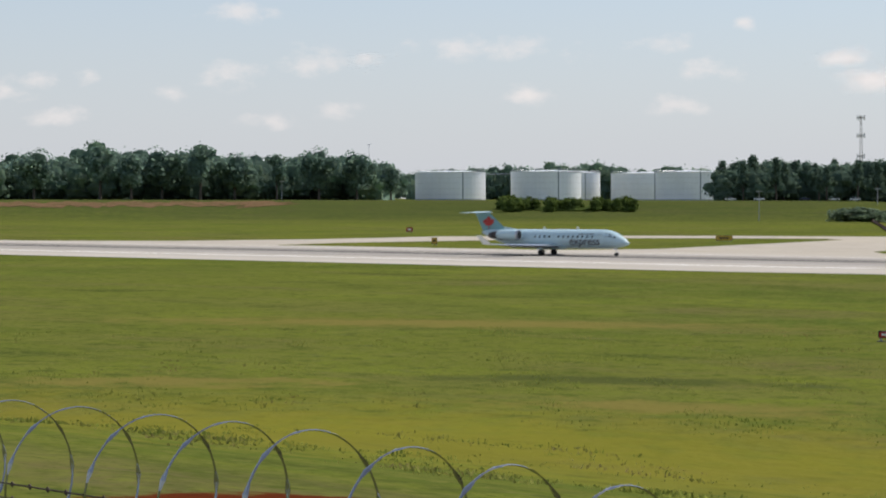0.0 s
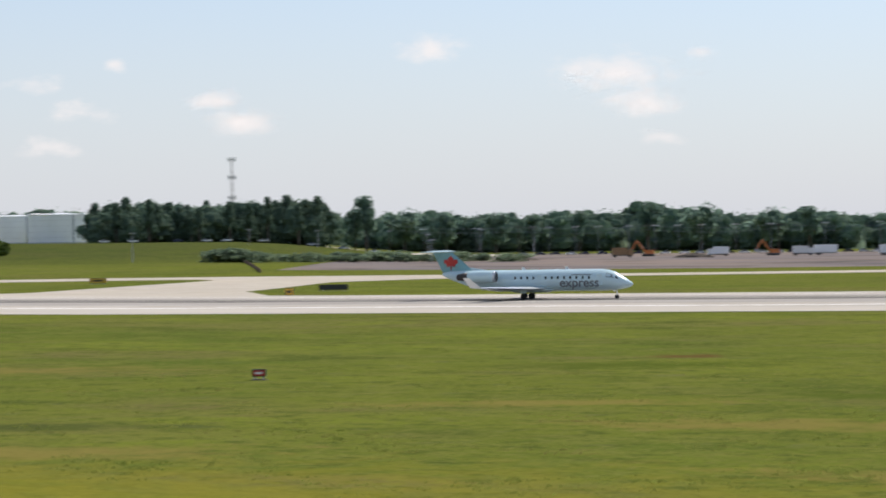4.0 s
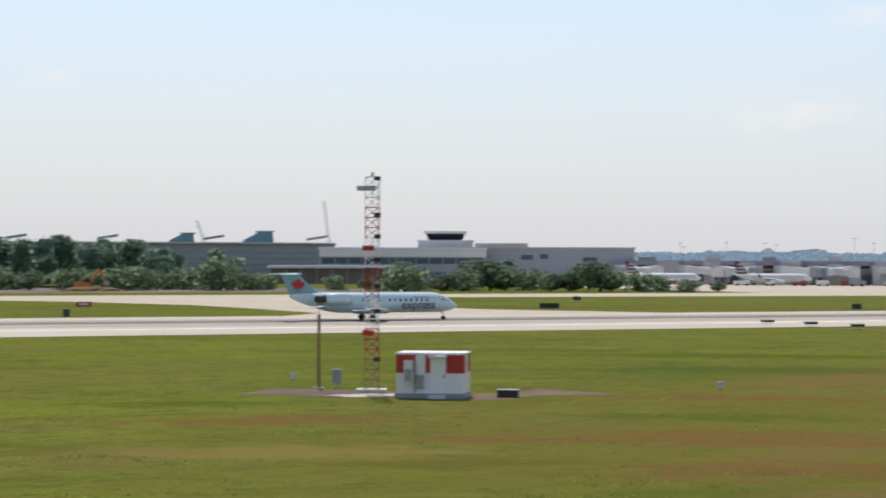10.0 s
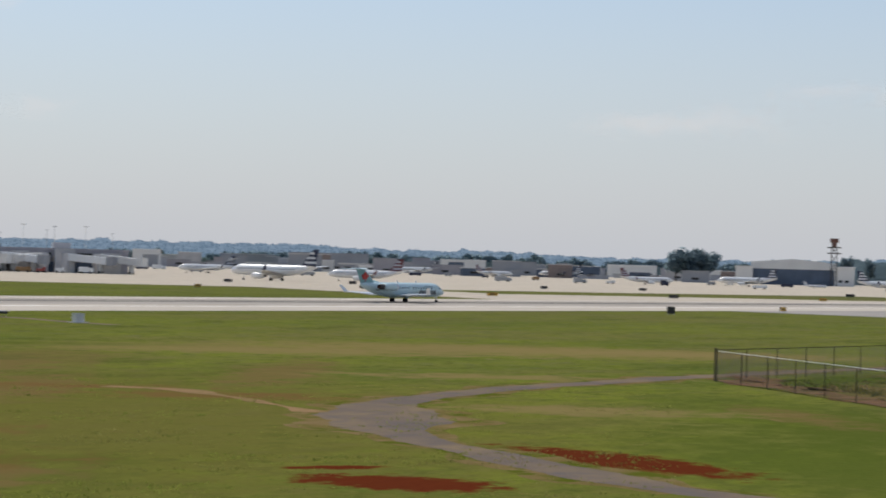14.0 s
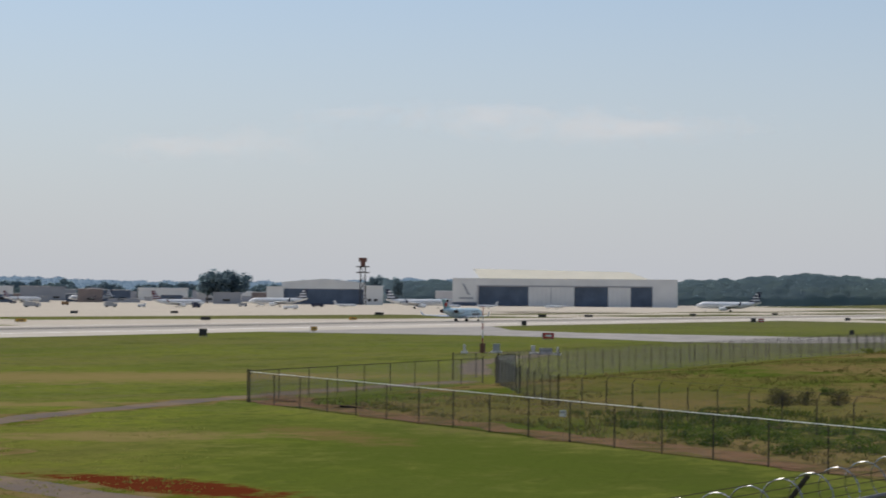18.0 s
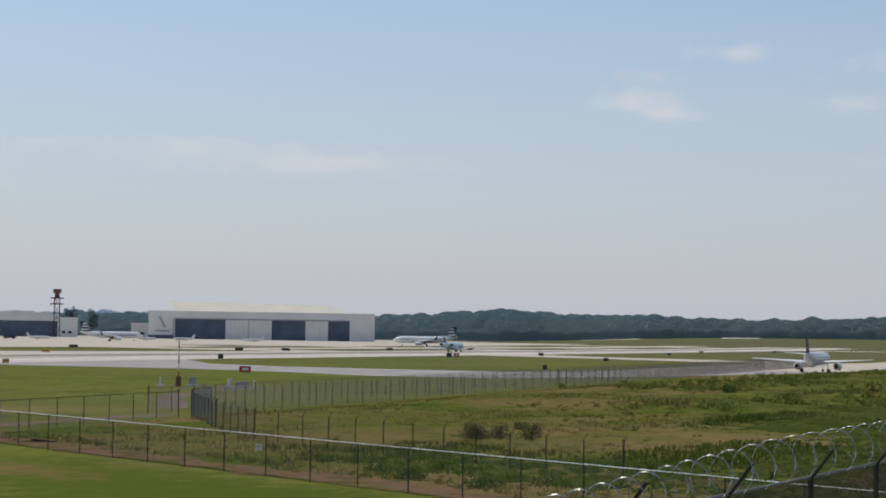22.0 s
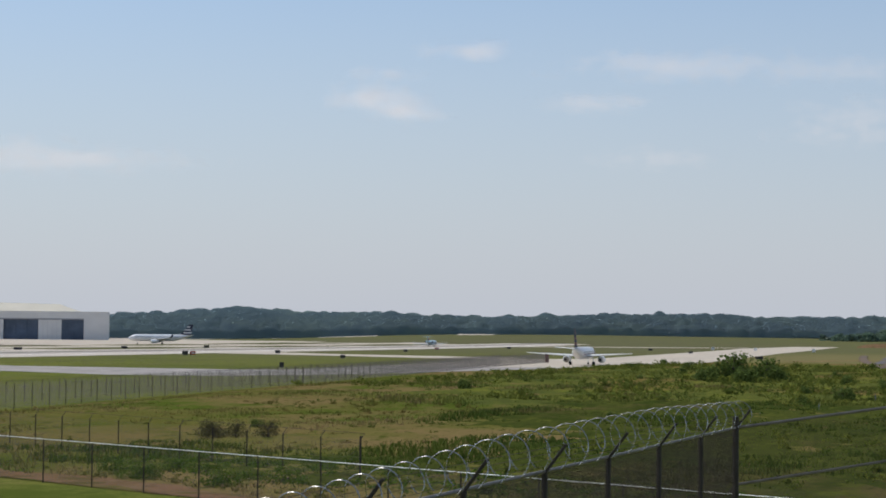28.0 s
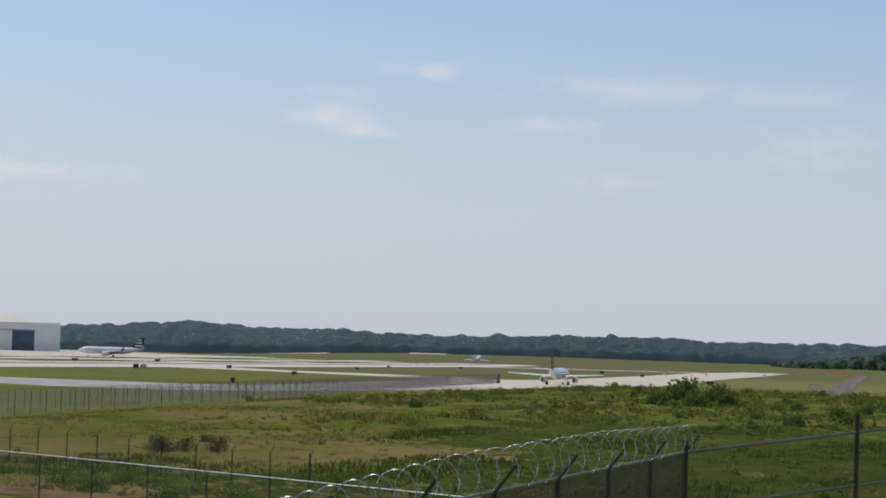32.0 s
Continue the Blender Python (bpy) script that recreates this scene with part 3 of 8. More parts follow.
patch("taxiway_link", [(724, 222), (684, 165), (629, 105), (697, 105), (744, 179), (800, 222)], M_TAXI, "pale concrete link between runway and holding bay", "taxiway", 0.035, 40)
patch("taxiway_link", [(1400, 222), (1545, 80), (1600, 78), (1470, 222)], M_TAXI, "pale concrete link between runway and holding bay", "taxiway", 0.035, 60)
patch("meadow", [(131, 77.6), (560, 81), (640, 40), (640, -60), (300, -60), (60, -40), (80, 9)], M_FIELD, "rough unmown meadow with weeds inside the fence", "meadow", 0.02, 25)



def ribbon(name, pts, width, material, label, lift=0.03, jag=0.25, cat="track", wide=()):
    """A track of uneven width along smoothed points; wide gives (x, y, reach, factor) where it broadens."""
    fine = []
    P = [Vector((x, y, 0)) for x, y in pts]
    for i in range(len(P) - 1):
        a, b, c, d = P[max(0, i - 1)], P[i], P[i + 1], P[min(len(P) - 1, i + 2)]
        n = max(4, int((c - b).length / 0.7))
        for k in range(n):
            t = k / n
            fine.append(0.5 * ((2 * b) + (c - a) * t + (2 * a - 5 * b + 4 * c - d) * t * t + (3 * b - a - 3 * c + d) * t ** 3))
    fine.append(P[-1])
    vs, fs, m = [], [], 5
    rng = random.Random(5)
    for i, p in enumerate(fine):
        q = fine[min(i + 1, len(fine) - 1)] - fine[max(0, i - 1)]
        nrm = Vector((-q.y, q.x, 0)).normalized()
        w0 = width / 2 * (1 + jag * (0.5 * math.sin(i * 0.23) + 0.4 * math.sin(i * 0.61 + 2))) + rng.uniform(-0.08, 0.08)
        w1 = width / 2 * (1 + jag * (0.5 * math.sin(i * 0.19 + 1) + 0.4 * math.sin(i * 0.53 + 4))) + rng.uniform(-0.08, 0.08)
        for bx, by, reach, more in wide:
            q = 1 + more * smooth01(1 - math.hypot(p.x - bx, p.y - by) / reach)
            w0, w1 = w0 * q, w1 * q
        for k in range(m):
            e = p + nrm * (-w0 + (w0 + w1) * k / (m - 1))
            vs.append((e.x, e.y, base_z(e.x, e.y) + lift))
        if i:
            n = len(vs)
            fs += [(n - 2 * m + k, n - m + k, n - m + k + 1, n - 2 * m + k + 1) for k in range(m - 1)]
    me = mesh(name, vs, fs, material)
    if me.polygons[0].normal.z < 0:
        me.flip_normals()
    return solid(name, me, material, label, cat, kind="structure")


TRACK = [(175, 82.0), (155, 83.4), (136, 83.0), (122, 82.0), (108, 80.4), (97, 77.6), (87.5, 72.6), (80.5, 66.6), (75, 60.5), (71.5, 54.5), (68.4, 48.4), (66.2, 43.2), (64.6, 37), (66, 22), (68, 8)]
ribbon("track_verge", TRACK, 4.4, M_VERGE, "dry trodden verge of the gravel track", 0.006, 0.5, wide=[(84, 69.6, 15, 1.1)])
ribbon("gravel_track", TRACK, 2.5, M_GRAVEL,
       "grey gravel service track curving through the grass", 0.012, 0.3, wide=[(84, 69.6, 14, 1.5)])
ribbon("bare_track", [(88, 94), (89.5, 89), (87.5, 83), (85, 77.5), (83, 73)], 1.3, M_DRY, "bare dry earth beside the gravel track", 0.009, 1.1)


def blotch(name, x, y, rx, ry, turn, material, label, seed, lift=0.010):
    rng = random.Random(seed)
    ph = [rng.uniform(0, 6.28) for _ in range(5)]
    pts = []
    for k in range(90):
        a = k * math.tau / 90
        q = 1 + 0.22 * math.sin(2 * a + ph[0]) + 0.16 * math.sin(3 * a + ph[1]) + 0.12 * math.sin(5 * a + ph[2]) + 0.12 * math.sin(9 * a + ph[3]) + rng.uniform(-0.22, 0.22)
        u, v = rx * q * math.cos(a), ry * q * math.sin(a)
        c, s = math.cos(radians(turn)), math.sin(radians(turn))
        pts.append((x + u * c - v * s, y + u * s + v * c))
    return patch(name, pts, material, label, "bare earth", lift, 1.6)


M_SOIL = ramp_mat("reddish_soil", [((0.205, 0.118, 0.068), None, 0, 0), ((0.115, 0.092, 0.034), (0.25, 0.25, 1), 0.46, 0.6), ((0.21, 0.135, 0.075), (0.5, 0.5, 1), 0.5, 0.64), ((0.09, 0.06, 0.035), (1.3, 1.3, 1), 0.54, 0.7)], bump=0.8, bump_scale=3)
blotch("bare_soil", 135.0, 74.5, 8, 2.6, 48, M_SOIL, "trampled reddish soil inside the fence corner", 31, 0.042)
ribbon("bare_soil", [(135, 79.5), (127.4, 69.5), (118.4, 57.4), (109.4, 45.2), (100.4, 33), (91.4, 21), (82.4, 8.8), (67.4, -11)], 3.3, M_SOIL, "strip of dry reddish soil along the fence", 0.026, 0.7, "bare earth")
blotch("concrete_pad", 57.4, 114.6, 3.4, 1.4, 0, M_SHOULDER, "worn pale concrete pad under the antenna", 9, 0.014)
ribbon("gravel_pad", [(52, 121), (56, 117), (60, 110.8), (64, 111.5), (70, 113)], 5.4, M_GRAVEL, "grey gravel round the equipment hut", 0.012, 0.5, "gravel")
ribbon("gravel_pad", [(172, 226), (171, 210), (169.5, 196), (166.5, 182), (166, 176)], 2.2, M_GRAVEL, "grey gravel strip under the approach lights", 0.012, 0.3, "gravel")
ribbon("gravel_pad", [(262, 124), (262, 112), (225, 104), (190, 88)], 3.0, M_GRAVEL, "grey gravel service track", 0.012, 0.3, "gravel")
ribbon("bare_bank", [tuple(polar(a, 872 + 8 * math.sin(a * 3)).xy) for a in (-58, -54, -50, -47, -45, -43, -41.5, -40.4)], 30, M_SOIL, "bare red-brown soil along the top of the bank", 0.09, 0.6, "bare earth")


def lumpy(name, label, x0, x1, y0, y1, step, rise, material, keep, seed):
    """Rough vegetation as one uneven sheet of low hummocks."""
    rng = np.random.default_rng(seed)
    nx, ny = int((x1 - x0) / step) + 1, int((y1 - y0) / step) + 1
    coarse = rng.uniform(size=(ny // 3 + 3, nx // 3 + 3))
    vs, fs, ok = [], [], []
    for j in range(ny):
        for i in range(nx):
            x, y = x0 + i * step + rng.uniform(-0.3, 0.3) * step, y0 + j * step + rng.uniform(-0.3, 0.3) * step
            k = keep(x, y)
            ok.append(k > 0)
            vs.append((x, y, base_z(x, y) - 0.05 + (0.06 + rise * (0.55 * coarse[j // 3, i // 3] + 0.45 * rng.uniform())) * min(1.0, k)))
    for j in range(ny - 1):
        for i in range(nx - 1):
            a = j * nx + i
            if ok[a] and ok[a + 1] and ok[a + nx] and ok[a + nx + 1]:
                fs.append((a, a + 1, a + nx + 1, a + nx))
    return solid(name, mesh(name, vs, fs, material, True), material, label, "grass", kind="stuff")


def in_meadow(x, y):
    return min(77 - y, ((x - 131.5) * 0.803 - (y - 78.6) * 0.595) - 3.2 - 0.9 * math.sin(y * 0.4) - 0.6 * math.sin(y * 1.1))


lumpy("tall_meadow_grass", "tall mixed brown and green meadow grass", 70, 330, -40, 78, 0.9, 0.34, M_FIELD, lambda x, y: 0.25 * in_meadow(x, y), 3)
lumpy("tall_scrub_grass", "tall green weeds over the rough ground", 215, 520, -52, 62, 1.5, 0.6, M_SCRUB, lambda x, y: min(0.1 * (x - 226 - 14 * math.sin(y * 0.13) - 9 * math.sin(y * 0.31 + 1)), 0.1 * (60 + 0.03 * (x - 205) + 5 * math.sin(x * 0.06) - y)), 4)
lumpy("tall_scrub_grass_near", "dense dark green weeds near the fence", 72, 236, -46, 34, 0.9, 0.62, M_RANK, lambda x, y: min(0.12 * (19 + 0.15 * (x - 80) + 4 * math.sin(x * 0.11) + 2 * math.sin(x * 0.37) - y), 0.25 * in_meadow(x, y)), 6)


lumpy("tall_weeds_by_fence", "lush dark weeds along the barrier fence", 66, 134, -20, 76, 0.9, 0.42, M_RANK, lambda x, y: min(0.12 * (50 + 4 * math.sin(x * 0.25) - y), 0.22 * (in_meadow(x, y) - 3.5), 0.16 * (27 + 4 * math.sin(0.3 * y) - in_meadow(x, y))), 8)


# ---- aircraft ----
def loft(stations, n=20):
    """Rings of (x, centre height, half width, half height)."""
    out = []
    for x, zc, ry, rz in stations:
        out.append([(x, ry * math.cos(k * math.tau / n), zc + rz * math.sin(k * math.tau / n)) for k in range(n)])
    return Geo().rings(out)


def foil(root, tip, thick=0.11, n=6):
    """A wing panel between two chords: each (leading x, trailing x, y, z)."""
    rings = []
    for le, te, y, z in (root, tip):
        c = le - te
        up = [(le - c * t, y, z + thick * c * 0.6 * math.sin(math.pi * t ** 0.6)) for t in [i / n for i in range(n + 1)]]
        dn = [(le - c * t, y, z - thick * c * 0.4 * math.sin(math.pi * t ** 0.6)) for t in [i / n for i in range(n - 1, 0, -1)]]
        rings.append(up + dn)
    return Geo().rings(rings)


def upright(root, tip, y=0.0, thick=0.09, n=6):
    """A fin: (leading x, trailing x, z) at foot and top."""
    rings = []
    for le, te, z in (root, tip):
        c = le - te
        a = [(le - c * t, y + thick * c * 0.5 * math.sin(math.pi * t ** 0.6), z) for t in [i / n for i in range(n + 1)]]
        b = [(le - c * t, y - thick * c * 0.5 * math.sin(math.pi * t ** 0.6), z) for t in [i / n for i in range(n - 1, 0, -1)]]
        rings.append(a + b)
    return Geo().rings(rings)


def wheel_geo(r, w, x=0.0, y=0.0, z=0.0):
    n = 18
    rings = []
    for yy, rr in ((-w, r * 0.55), (-w, r * 0.9), (-w * 0.6, r), (w * 0.6, r), (w, r * 0.9), (w, r * 0.55)):
        rings.append([(x + rr * math.cos(k * math.tau / n), y + yy, z + rr * math.sin(k * math.tau / n)) for k in range(n)])
    return Geo().rings(rings)


def letters(name, text, size, m, material, parent, extrude=0.004):
    cu = bpy.data.curves.new(name, 'FONT')
    cu.body, cu.size, cu.extrude, cu.align_x = text, size, extrude, 'CENTER'
    cu.offset = size * 0.012
    tmp = bpy.data.objects.new(name, cu)
    scene.collection.objects.link(tmp)
    dg = bpy.context.evaluated_depsgraph_get()
    me = bpy.data.meshes.new_from_object(tmp.evaluated_get(dg))
    bpy.data.objects.remove(tmp)
    me.materials.clear()
    me.materials.append(material)
    for v in me.vertices:
        v.co = m @ v.co
    ob = new(name, me)
    ob.parent = parent
    return ob


M_NOZZLE = mat("burnt_metal", (0.07, 0.06, 0.055), 0.5, metal=0.5, vary=0.2)
jet = thing("regional_jet", "pale blue regional jet with a red leaf on its tail", "airplane")
FUS = [(13.5, 1.72, 0.03, 0.03), (13.3, 1.75, 0.26, 0.24), (12.8, 1.83, 0.56, 0.52), (12.1, 1.97, 0.86, 0.82), (11.3, 2.15, 1.10, 1.12),
       (10.5, 2.26, 1.25, 1.27), (9.5, 2.30, 1.34, 1.34), (6, 2.30, 1.345, 1.345), (0, 2.30, 1.345, 1.345), (-4, 2.30, 1.345, 1.345),
       (-6, 2.42, 1.28, 1.22), (-8, 2.68, 1.02, 0.95), (-9.6, 2.95, 0.70, 0.66), (-10.7, 3.12, 0.40, 0.38), (-11.2, 3.18, 0.18, 0.18)]


def skin(x, z):
    """Half-width of the fuselage at station x and height z."""
    for (x1, c1, b1, h1), (x0, c0, b0, h0) in zip(FUS, FUS[1:]):
        if x0 <= x <= x1:
            f = (x - x0) / (x1 - x0)
            c, b, h = c0 + (c1 - c0) * f, b0 + (b1 - b0) * f, h0 + (h1 - h0) * f
            return b * math.sqrt(max(0.0, 1 - ((z - c) / h) ** 2))
    return 0.5


part("fuselage", loft(FUS, 28), M_PLANE, jet, smooth=True)
part("belly_fairing", loft([(3.8, 1.15, 0.5, 0.1), (2.8, 1.15, 1.1, 0.32), (-1.5, 1.15, 1.15, 0.36), (-3.2, 1.3, 0.5, 0.15)], 16), M_PLANE, jet, smooth=True)
for s in (-1, 1):
    w = part("wing", foil((3.0, -2.2, s * 1.1, 1.25), (-2.6, -4.2, s * 9.9, 1.62), 0.10), M_METAL, jet, "bare metal swept wing", smooth=False)
    part("winglet", foil((-2.8, -4.2, s * 9.9, 1.62), (-4.1, -4.9, s * 10.6, 2.85), 0.07), M_WHITE, w)
    part("flap", foil((-2.1, -3.0, s * 1.6, 1.12), (-3.0, -3.7, s * 6.2, 1.38), 0.10), M_METAL, w)
    for yy in (3.2, 5.4):
        part("flap_track_fairing", loft([(-0.9, 1.22 + yy * 0.02, 0.04, 0.04), (-2.0, 1.12 + yy * 0.03, 0.14, 0.18), (-3.7, 1.2 + yy * 0.03, 0.03, 0.03)], 8), M_METAL, w).location = (0, s * yy, 0)
    nac = part("engine", loft([(-3.55, 2.85, 0.52, 0.56), (-3.7, 2.85, 0.66, 0.70), (-4.5, 2.85, 0.74, 0.77), (-6.2, 2.85, 0.68, 0.70), (-7.4, 2.85, 0.44, 0.46)], 20), M_PLANE, jet, smooth=True)
    nac.location = (0, s * 2.15, 0)
    part("intake_lip", loft([(-3.50, 2.85, 0.60, 0.64), (-3.42, 2.85, 0.64, 0.68), (-3.75, 2.85, 0.68, 0.72)], 20), M_METAL, nac, "polished intake lip", smooth=True)
    part("fan_face", loft([(-3.38, 2.85, 0.52, 0.56), (-3.36, 2.85, 0.50, 0.54)], 20), M_BLACK, nac)
    noz = part("exhaust_nozzle", loft([(-7.1, 2.85, 0.50, 0.52), (-7.9, 2.83, 0.46, 0.48), (-8.5, 2.80, 0.38, 0.38), (-8.4, 2.80, 0.33, 0.33), (-8.0, 2.80, 0.30, 0.30)], 16), M_NOZZLE, nac, "heat-darkened exhaust nozzle", smooth=True)
    part("exhaust_cone", loft([(-8.1, 2.80, 0.18, 0.18), (-8.8, 2.78, 0.03, 0.03)], 10), M_BROWN, noz)
    part("pylon", foil((-4.4, -7.0, s * 1.0, 2.75), (-4.6, -6.8, s * 1.7, 2.83), 0.10), M_PLANE, jet)
    st = part("horizontal_stabiliser", foil((-9.9, -12.2, 0, 6.05), (-12.2, -13.3, s * 3.1, 6.0), 0.08), M_PLANE, jet)
    gear = part("main_gear", Geo().tube((0, s * 1.59, 0.4), (0.1, s * 1.59, 1.4), 0.09).tube((0, s * 1.59 - 0.28, 0.38), (0, s * 1.59 + 0.28, 0.38), 0.06), M_METAL, jet)
    for k in (-0.24, 0.24):
        tw = part("main_wheel", wheel_geo(0.38, 0.13, 0, s * 1.59 + k, 0.38), M_TYRE, gear)
    part("gear_door", Geo().box(-0.45, 0.4, s * 1.59 + s * 0.36 - 0.02, s * 1.59 + s * 0.36 + 0.02, 0.75, 1.25), M_PLANE, gear)
fin = part("fin", upright((-6.6, -11.0, 3.15), (-10.0, -12.3, 6.0)), M_TEAL, jet, "teal tail fin")
part("rudder", upright((-10.6, -11.25, 3.5), (-11.8, -12.45, 5.9), 0, 0.16), M_TEAL, fin)
part("fin_bullet", loft([(-9.5, 6.05, 0.04, 0.04), (-10.2, 6.05, 0.17, 0.17), (-12.4, 6.05, 0.15, 0.15), (-13.0, 6.05, 0.04, 0.04)], 10), M_PLANE, fin)
part("dorsal_fillet", upright((-4.4, -7.2, 3.5), (-7.3, -8.0, 3.95), 0, 0.05), M_PLANE, jet)
LEAF = [(0, -1.0), (0.07, -0.35), (0.62, -0.45), (0.5, -0.25), (1.0, 0.12), (0.85, 0.2), (0.92, 0.5), (0.62, 0.42), (0.52, 0.55), (0.3, 0.3),
        (0.36, 0.78), (0.2, 0.7), (0, 1.0)]
LEAF = LEAF + [(-a, b) for a, b in LEAF[-2:0:-1]]
for s in (-1, 1):
    g = Geo()
    pts = [(-10.05 + 0.98 * a, s * (0.19 + 0.0 * b), 4.55 + 0.98 * b) for a, b in LEAF]
    n = len(pts)
    g.add([(x, y + s * 0.05, z) for x, y, z in pts] + [(x, y - s * 0.12, z) for x, y, z in pts],
          [tuple(range(n)) if s > 0 else tuple(range(n - 1, -1, -1))] + [(k, (k + 1) % n, n + (k + 1) % n, n + k) for k in range(n)])
    part("leaf_emblem", g, M_RED, fin, "red leaf emblem")
    # cabin windows, doors and cockpit panes on each side
    for k in range(13):
        x = -1.25 + 0.79 * k
        if k == 4:
            continue
        part("cabin_window", Geo().box(x - 0.12, x + 0.12, s * 1.318 - 0.012, s * 1.318 + 0.012, 2.47, 2.80), M_GLASS, jet)
    part("overwing_exit", Geo().box(1.62, 2.2, s * 1.300 - 0.03, s * 1.300 + 0.03, 2.1, 3.0), M_PLANE, jet)
    part("cabin_door", Geo().box(9.15, 9.85, s * 1.255 - 0.05, s * 1.255 + 0.05, 1.7, 3.05), M_PLANE, jet)
    for quad in (((10.3, 2.66), (11.0, 2.60), (10.95, 3.02), (10.35, 3.12)), ((11.06, 2.58), (11.85, 2.42), (11.6, 2.74), (11.03, 2.98))):
        out = [(x, s * (skin(x, z) + 0.025), z) for x, z in quad]
        inn = [(x, s * (skin(x, z) - 0.2), z) for x, z in quad]
        part("cockpit_pane", Geo().add(out + inn, [(0, 1, 2, 3), (7, 6, 5, 4), (0, 4, 5, 1), (1, 5, 6, 2), (2, 6, 7, 3), (3, 7, 4, 0)]), M_GLASS, jet)
    turn = Matrix.Rotation(radians(90), 4, 'X')
    place = Matrix.Translation((7.0, s * 1.34, 1.62))
    if s > 0:
        place = place @ Matrix.Rotation(radians(180), 4, 'Z')
    letters("title_lettering", "express", 1.62, place @ Matrix.Translation((0, 0, -0.12)) @ turn, M_DARKTXT, jet, 0.06)
    part("name_bar", Geo().box(6.0, 8.6, s * 1.30 - 0.01, s * 1.30 + 0.01, 2.93, 3.02), M_DARKTXT, jet)
    part("registration_bar", Geo().box(-7.9, -6.9, s * 1.16 - 0.02, s * 1.16 + 0.02, 2.1, 2.28), M_DARKTXT, jet)
ng = part("nose_gear", Geo().tube((11.4, 0, 0.3), (11.4, 0, 1.2), 0.07).box(11.0, 11.2, -0.3, 0.3, 0.85, 1.05), M_METAL, jet)
for k in (-0.17, 0.17):
    part("nose_wheel", wheel_geo(0.23, 0.08, 11.4, k, 0.23), M_TYRE, ng)
part("beacon", Geo().tube((1.5, 0, 3.6), (1.5, 0, 3.78), 0.08, 0.04), M_RED, jet)
part("antenna_blade", upright((5.4, 4.9, 3.62), (5.1, 4.8, 4.0), 0, 0.1), M_WHITE, jet)
part("antenna_blade", upright((-0.2, -0.7, 3.62), (-0.5, -0.8, 3.95), 0, 0.1), M_WHITE, jet)


def airliner(name, label, length=37.6, stripe=M_RED, fin_mat=M_RED, body=M_WHITE, rear=False, group="parked jets"):
    """A narrow-body jet, nose towards +x, origin on the ground under the main gear."""
    k = length / 37.6
    a = thing(name, label, "airplane", group=group)
    st = [(20.2, 3.35, 0.05, 0.05), (19.6, 3.4, 0.75, 0.7), (18.3, 3.6, 1.45, 1.4), (16.4, 3.85, 1.9, 1.95), (14.5, 3.9, 1.975, 2.0), (0, 3.9, 1.975, 2.0),
          (-6, 3.9, 1.975, 2.0), (-10, 4.3, 1.7, 1.6), (-14, 4.85, 0.95, 0.95), (-17.4, 5.2, 0.2, 0.25)]
    part("fuselage", loft([(x * k, z * k, b * k, c * k) for x, z, b, c in st], 20), body, a, smooth=True)
    for s in (-1, 1):
        w = part("wing", foil((6 * k, -2.6 * k, s * 1.6 * k, 2.9 * k), (-4.6 * k, -6.2 * k, s * 17.0 * k, 3.9 * k), 0.10), M_PANEL, a)
        if group:
            part("winglet", foil((-4.7 * k, -6.2 * k, s * 17.0 * k, 3.9 * k), (-6.2 * k, -7 * k, s * 17.6 * k, 5.9 * k), 0.07), fin_mat, w)
        if rear:
            e = part("engine", loft([(-5.5 * k, 4.9 * k, 0.8 * k, 0.8 * k), (-6.4 * k, 4.9 * k, 0.95 * k, 0.95 * k), (-10 * k, 4.9 * k, 0.6 * k, 0.6 * k)], 14), body, a, smooth=True)
            e.location = (0, s * 2.9 * k, 0)
        else:
            e = part("engine", loft([(6.6 * k, 1.75 * k, 1.0 * k, 1.0 * k), (6.2 * k, 1.75 * k, 1.15 * k, 1.15 * k), (3.5 * k, 1.75 * k, 1.1 * k, 1.1 * k), (1.6 * k, 1.75 * k, 0.7 * k, 0.7 * k)], 14), body, a, smooth=True)
            e.location = (0, s * 5.75 * k, 0)
            part("engine_core", loft([(1.7 * k, 1.75 * k, 0.55 * k, 0.55 * k), (0.7 * k, 1.75 * k, 0.25 * k, 0.25 * k)], 10), M_BLACK, e)
        zt = 9.6 * k if rear else 5.4 * k
        part("horizontal_stabiliser", foil((-13.2 * k, -17.0 * k, s * 0.4 * k, zt), (-17.0 * k, -18.6 * k, s * 6.0 * k, zt + 0.4 * k), 0.08), body, a)
        part("window_band", Geo().box(-9 * k, 16.2 * k, s * 1.962 * k - 0.02, s * 1.962 * k + 0.02, 4.15 * k, 4.45 * k), M_GREYBOX, a, "row of small dark cabin windows")
        part("cheat_line", Geo().box(-9 * k, 16.4 * k, s * 1.955 * k - 0.02, s * 1.955 * k + 0.02, 3.45 * k, 3.75 * k), stripe, a)
        g = part("main_gear", Geo().tube((0, s * 3.8 * k, 0.5 * k), (0, s * 3.5 * k, 2.8 * k), 0.16 * k), M_METAL, a)
        part("main_wheel", wheel_geo(0.58 * k, 0.42 * k, 0, s * 3.8 * k, 0.58 * k), M_TYRE, g)
        part("cockpit_pane", Geo().add([(18.0 * k, s * 1.42 * k, 4.25 * k), (18.9 * k, s * 0.85 * k, 4.2 * k), (18.5 * k, s * 0.8 * k, 4.65 * k), (17.8 * k, s * 1.25 * k, 4.75 * k)], [(0, 1, 2, 3) if s < 0 else (3, 2, 1, 0)]), M_GLASS, a)
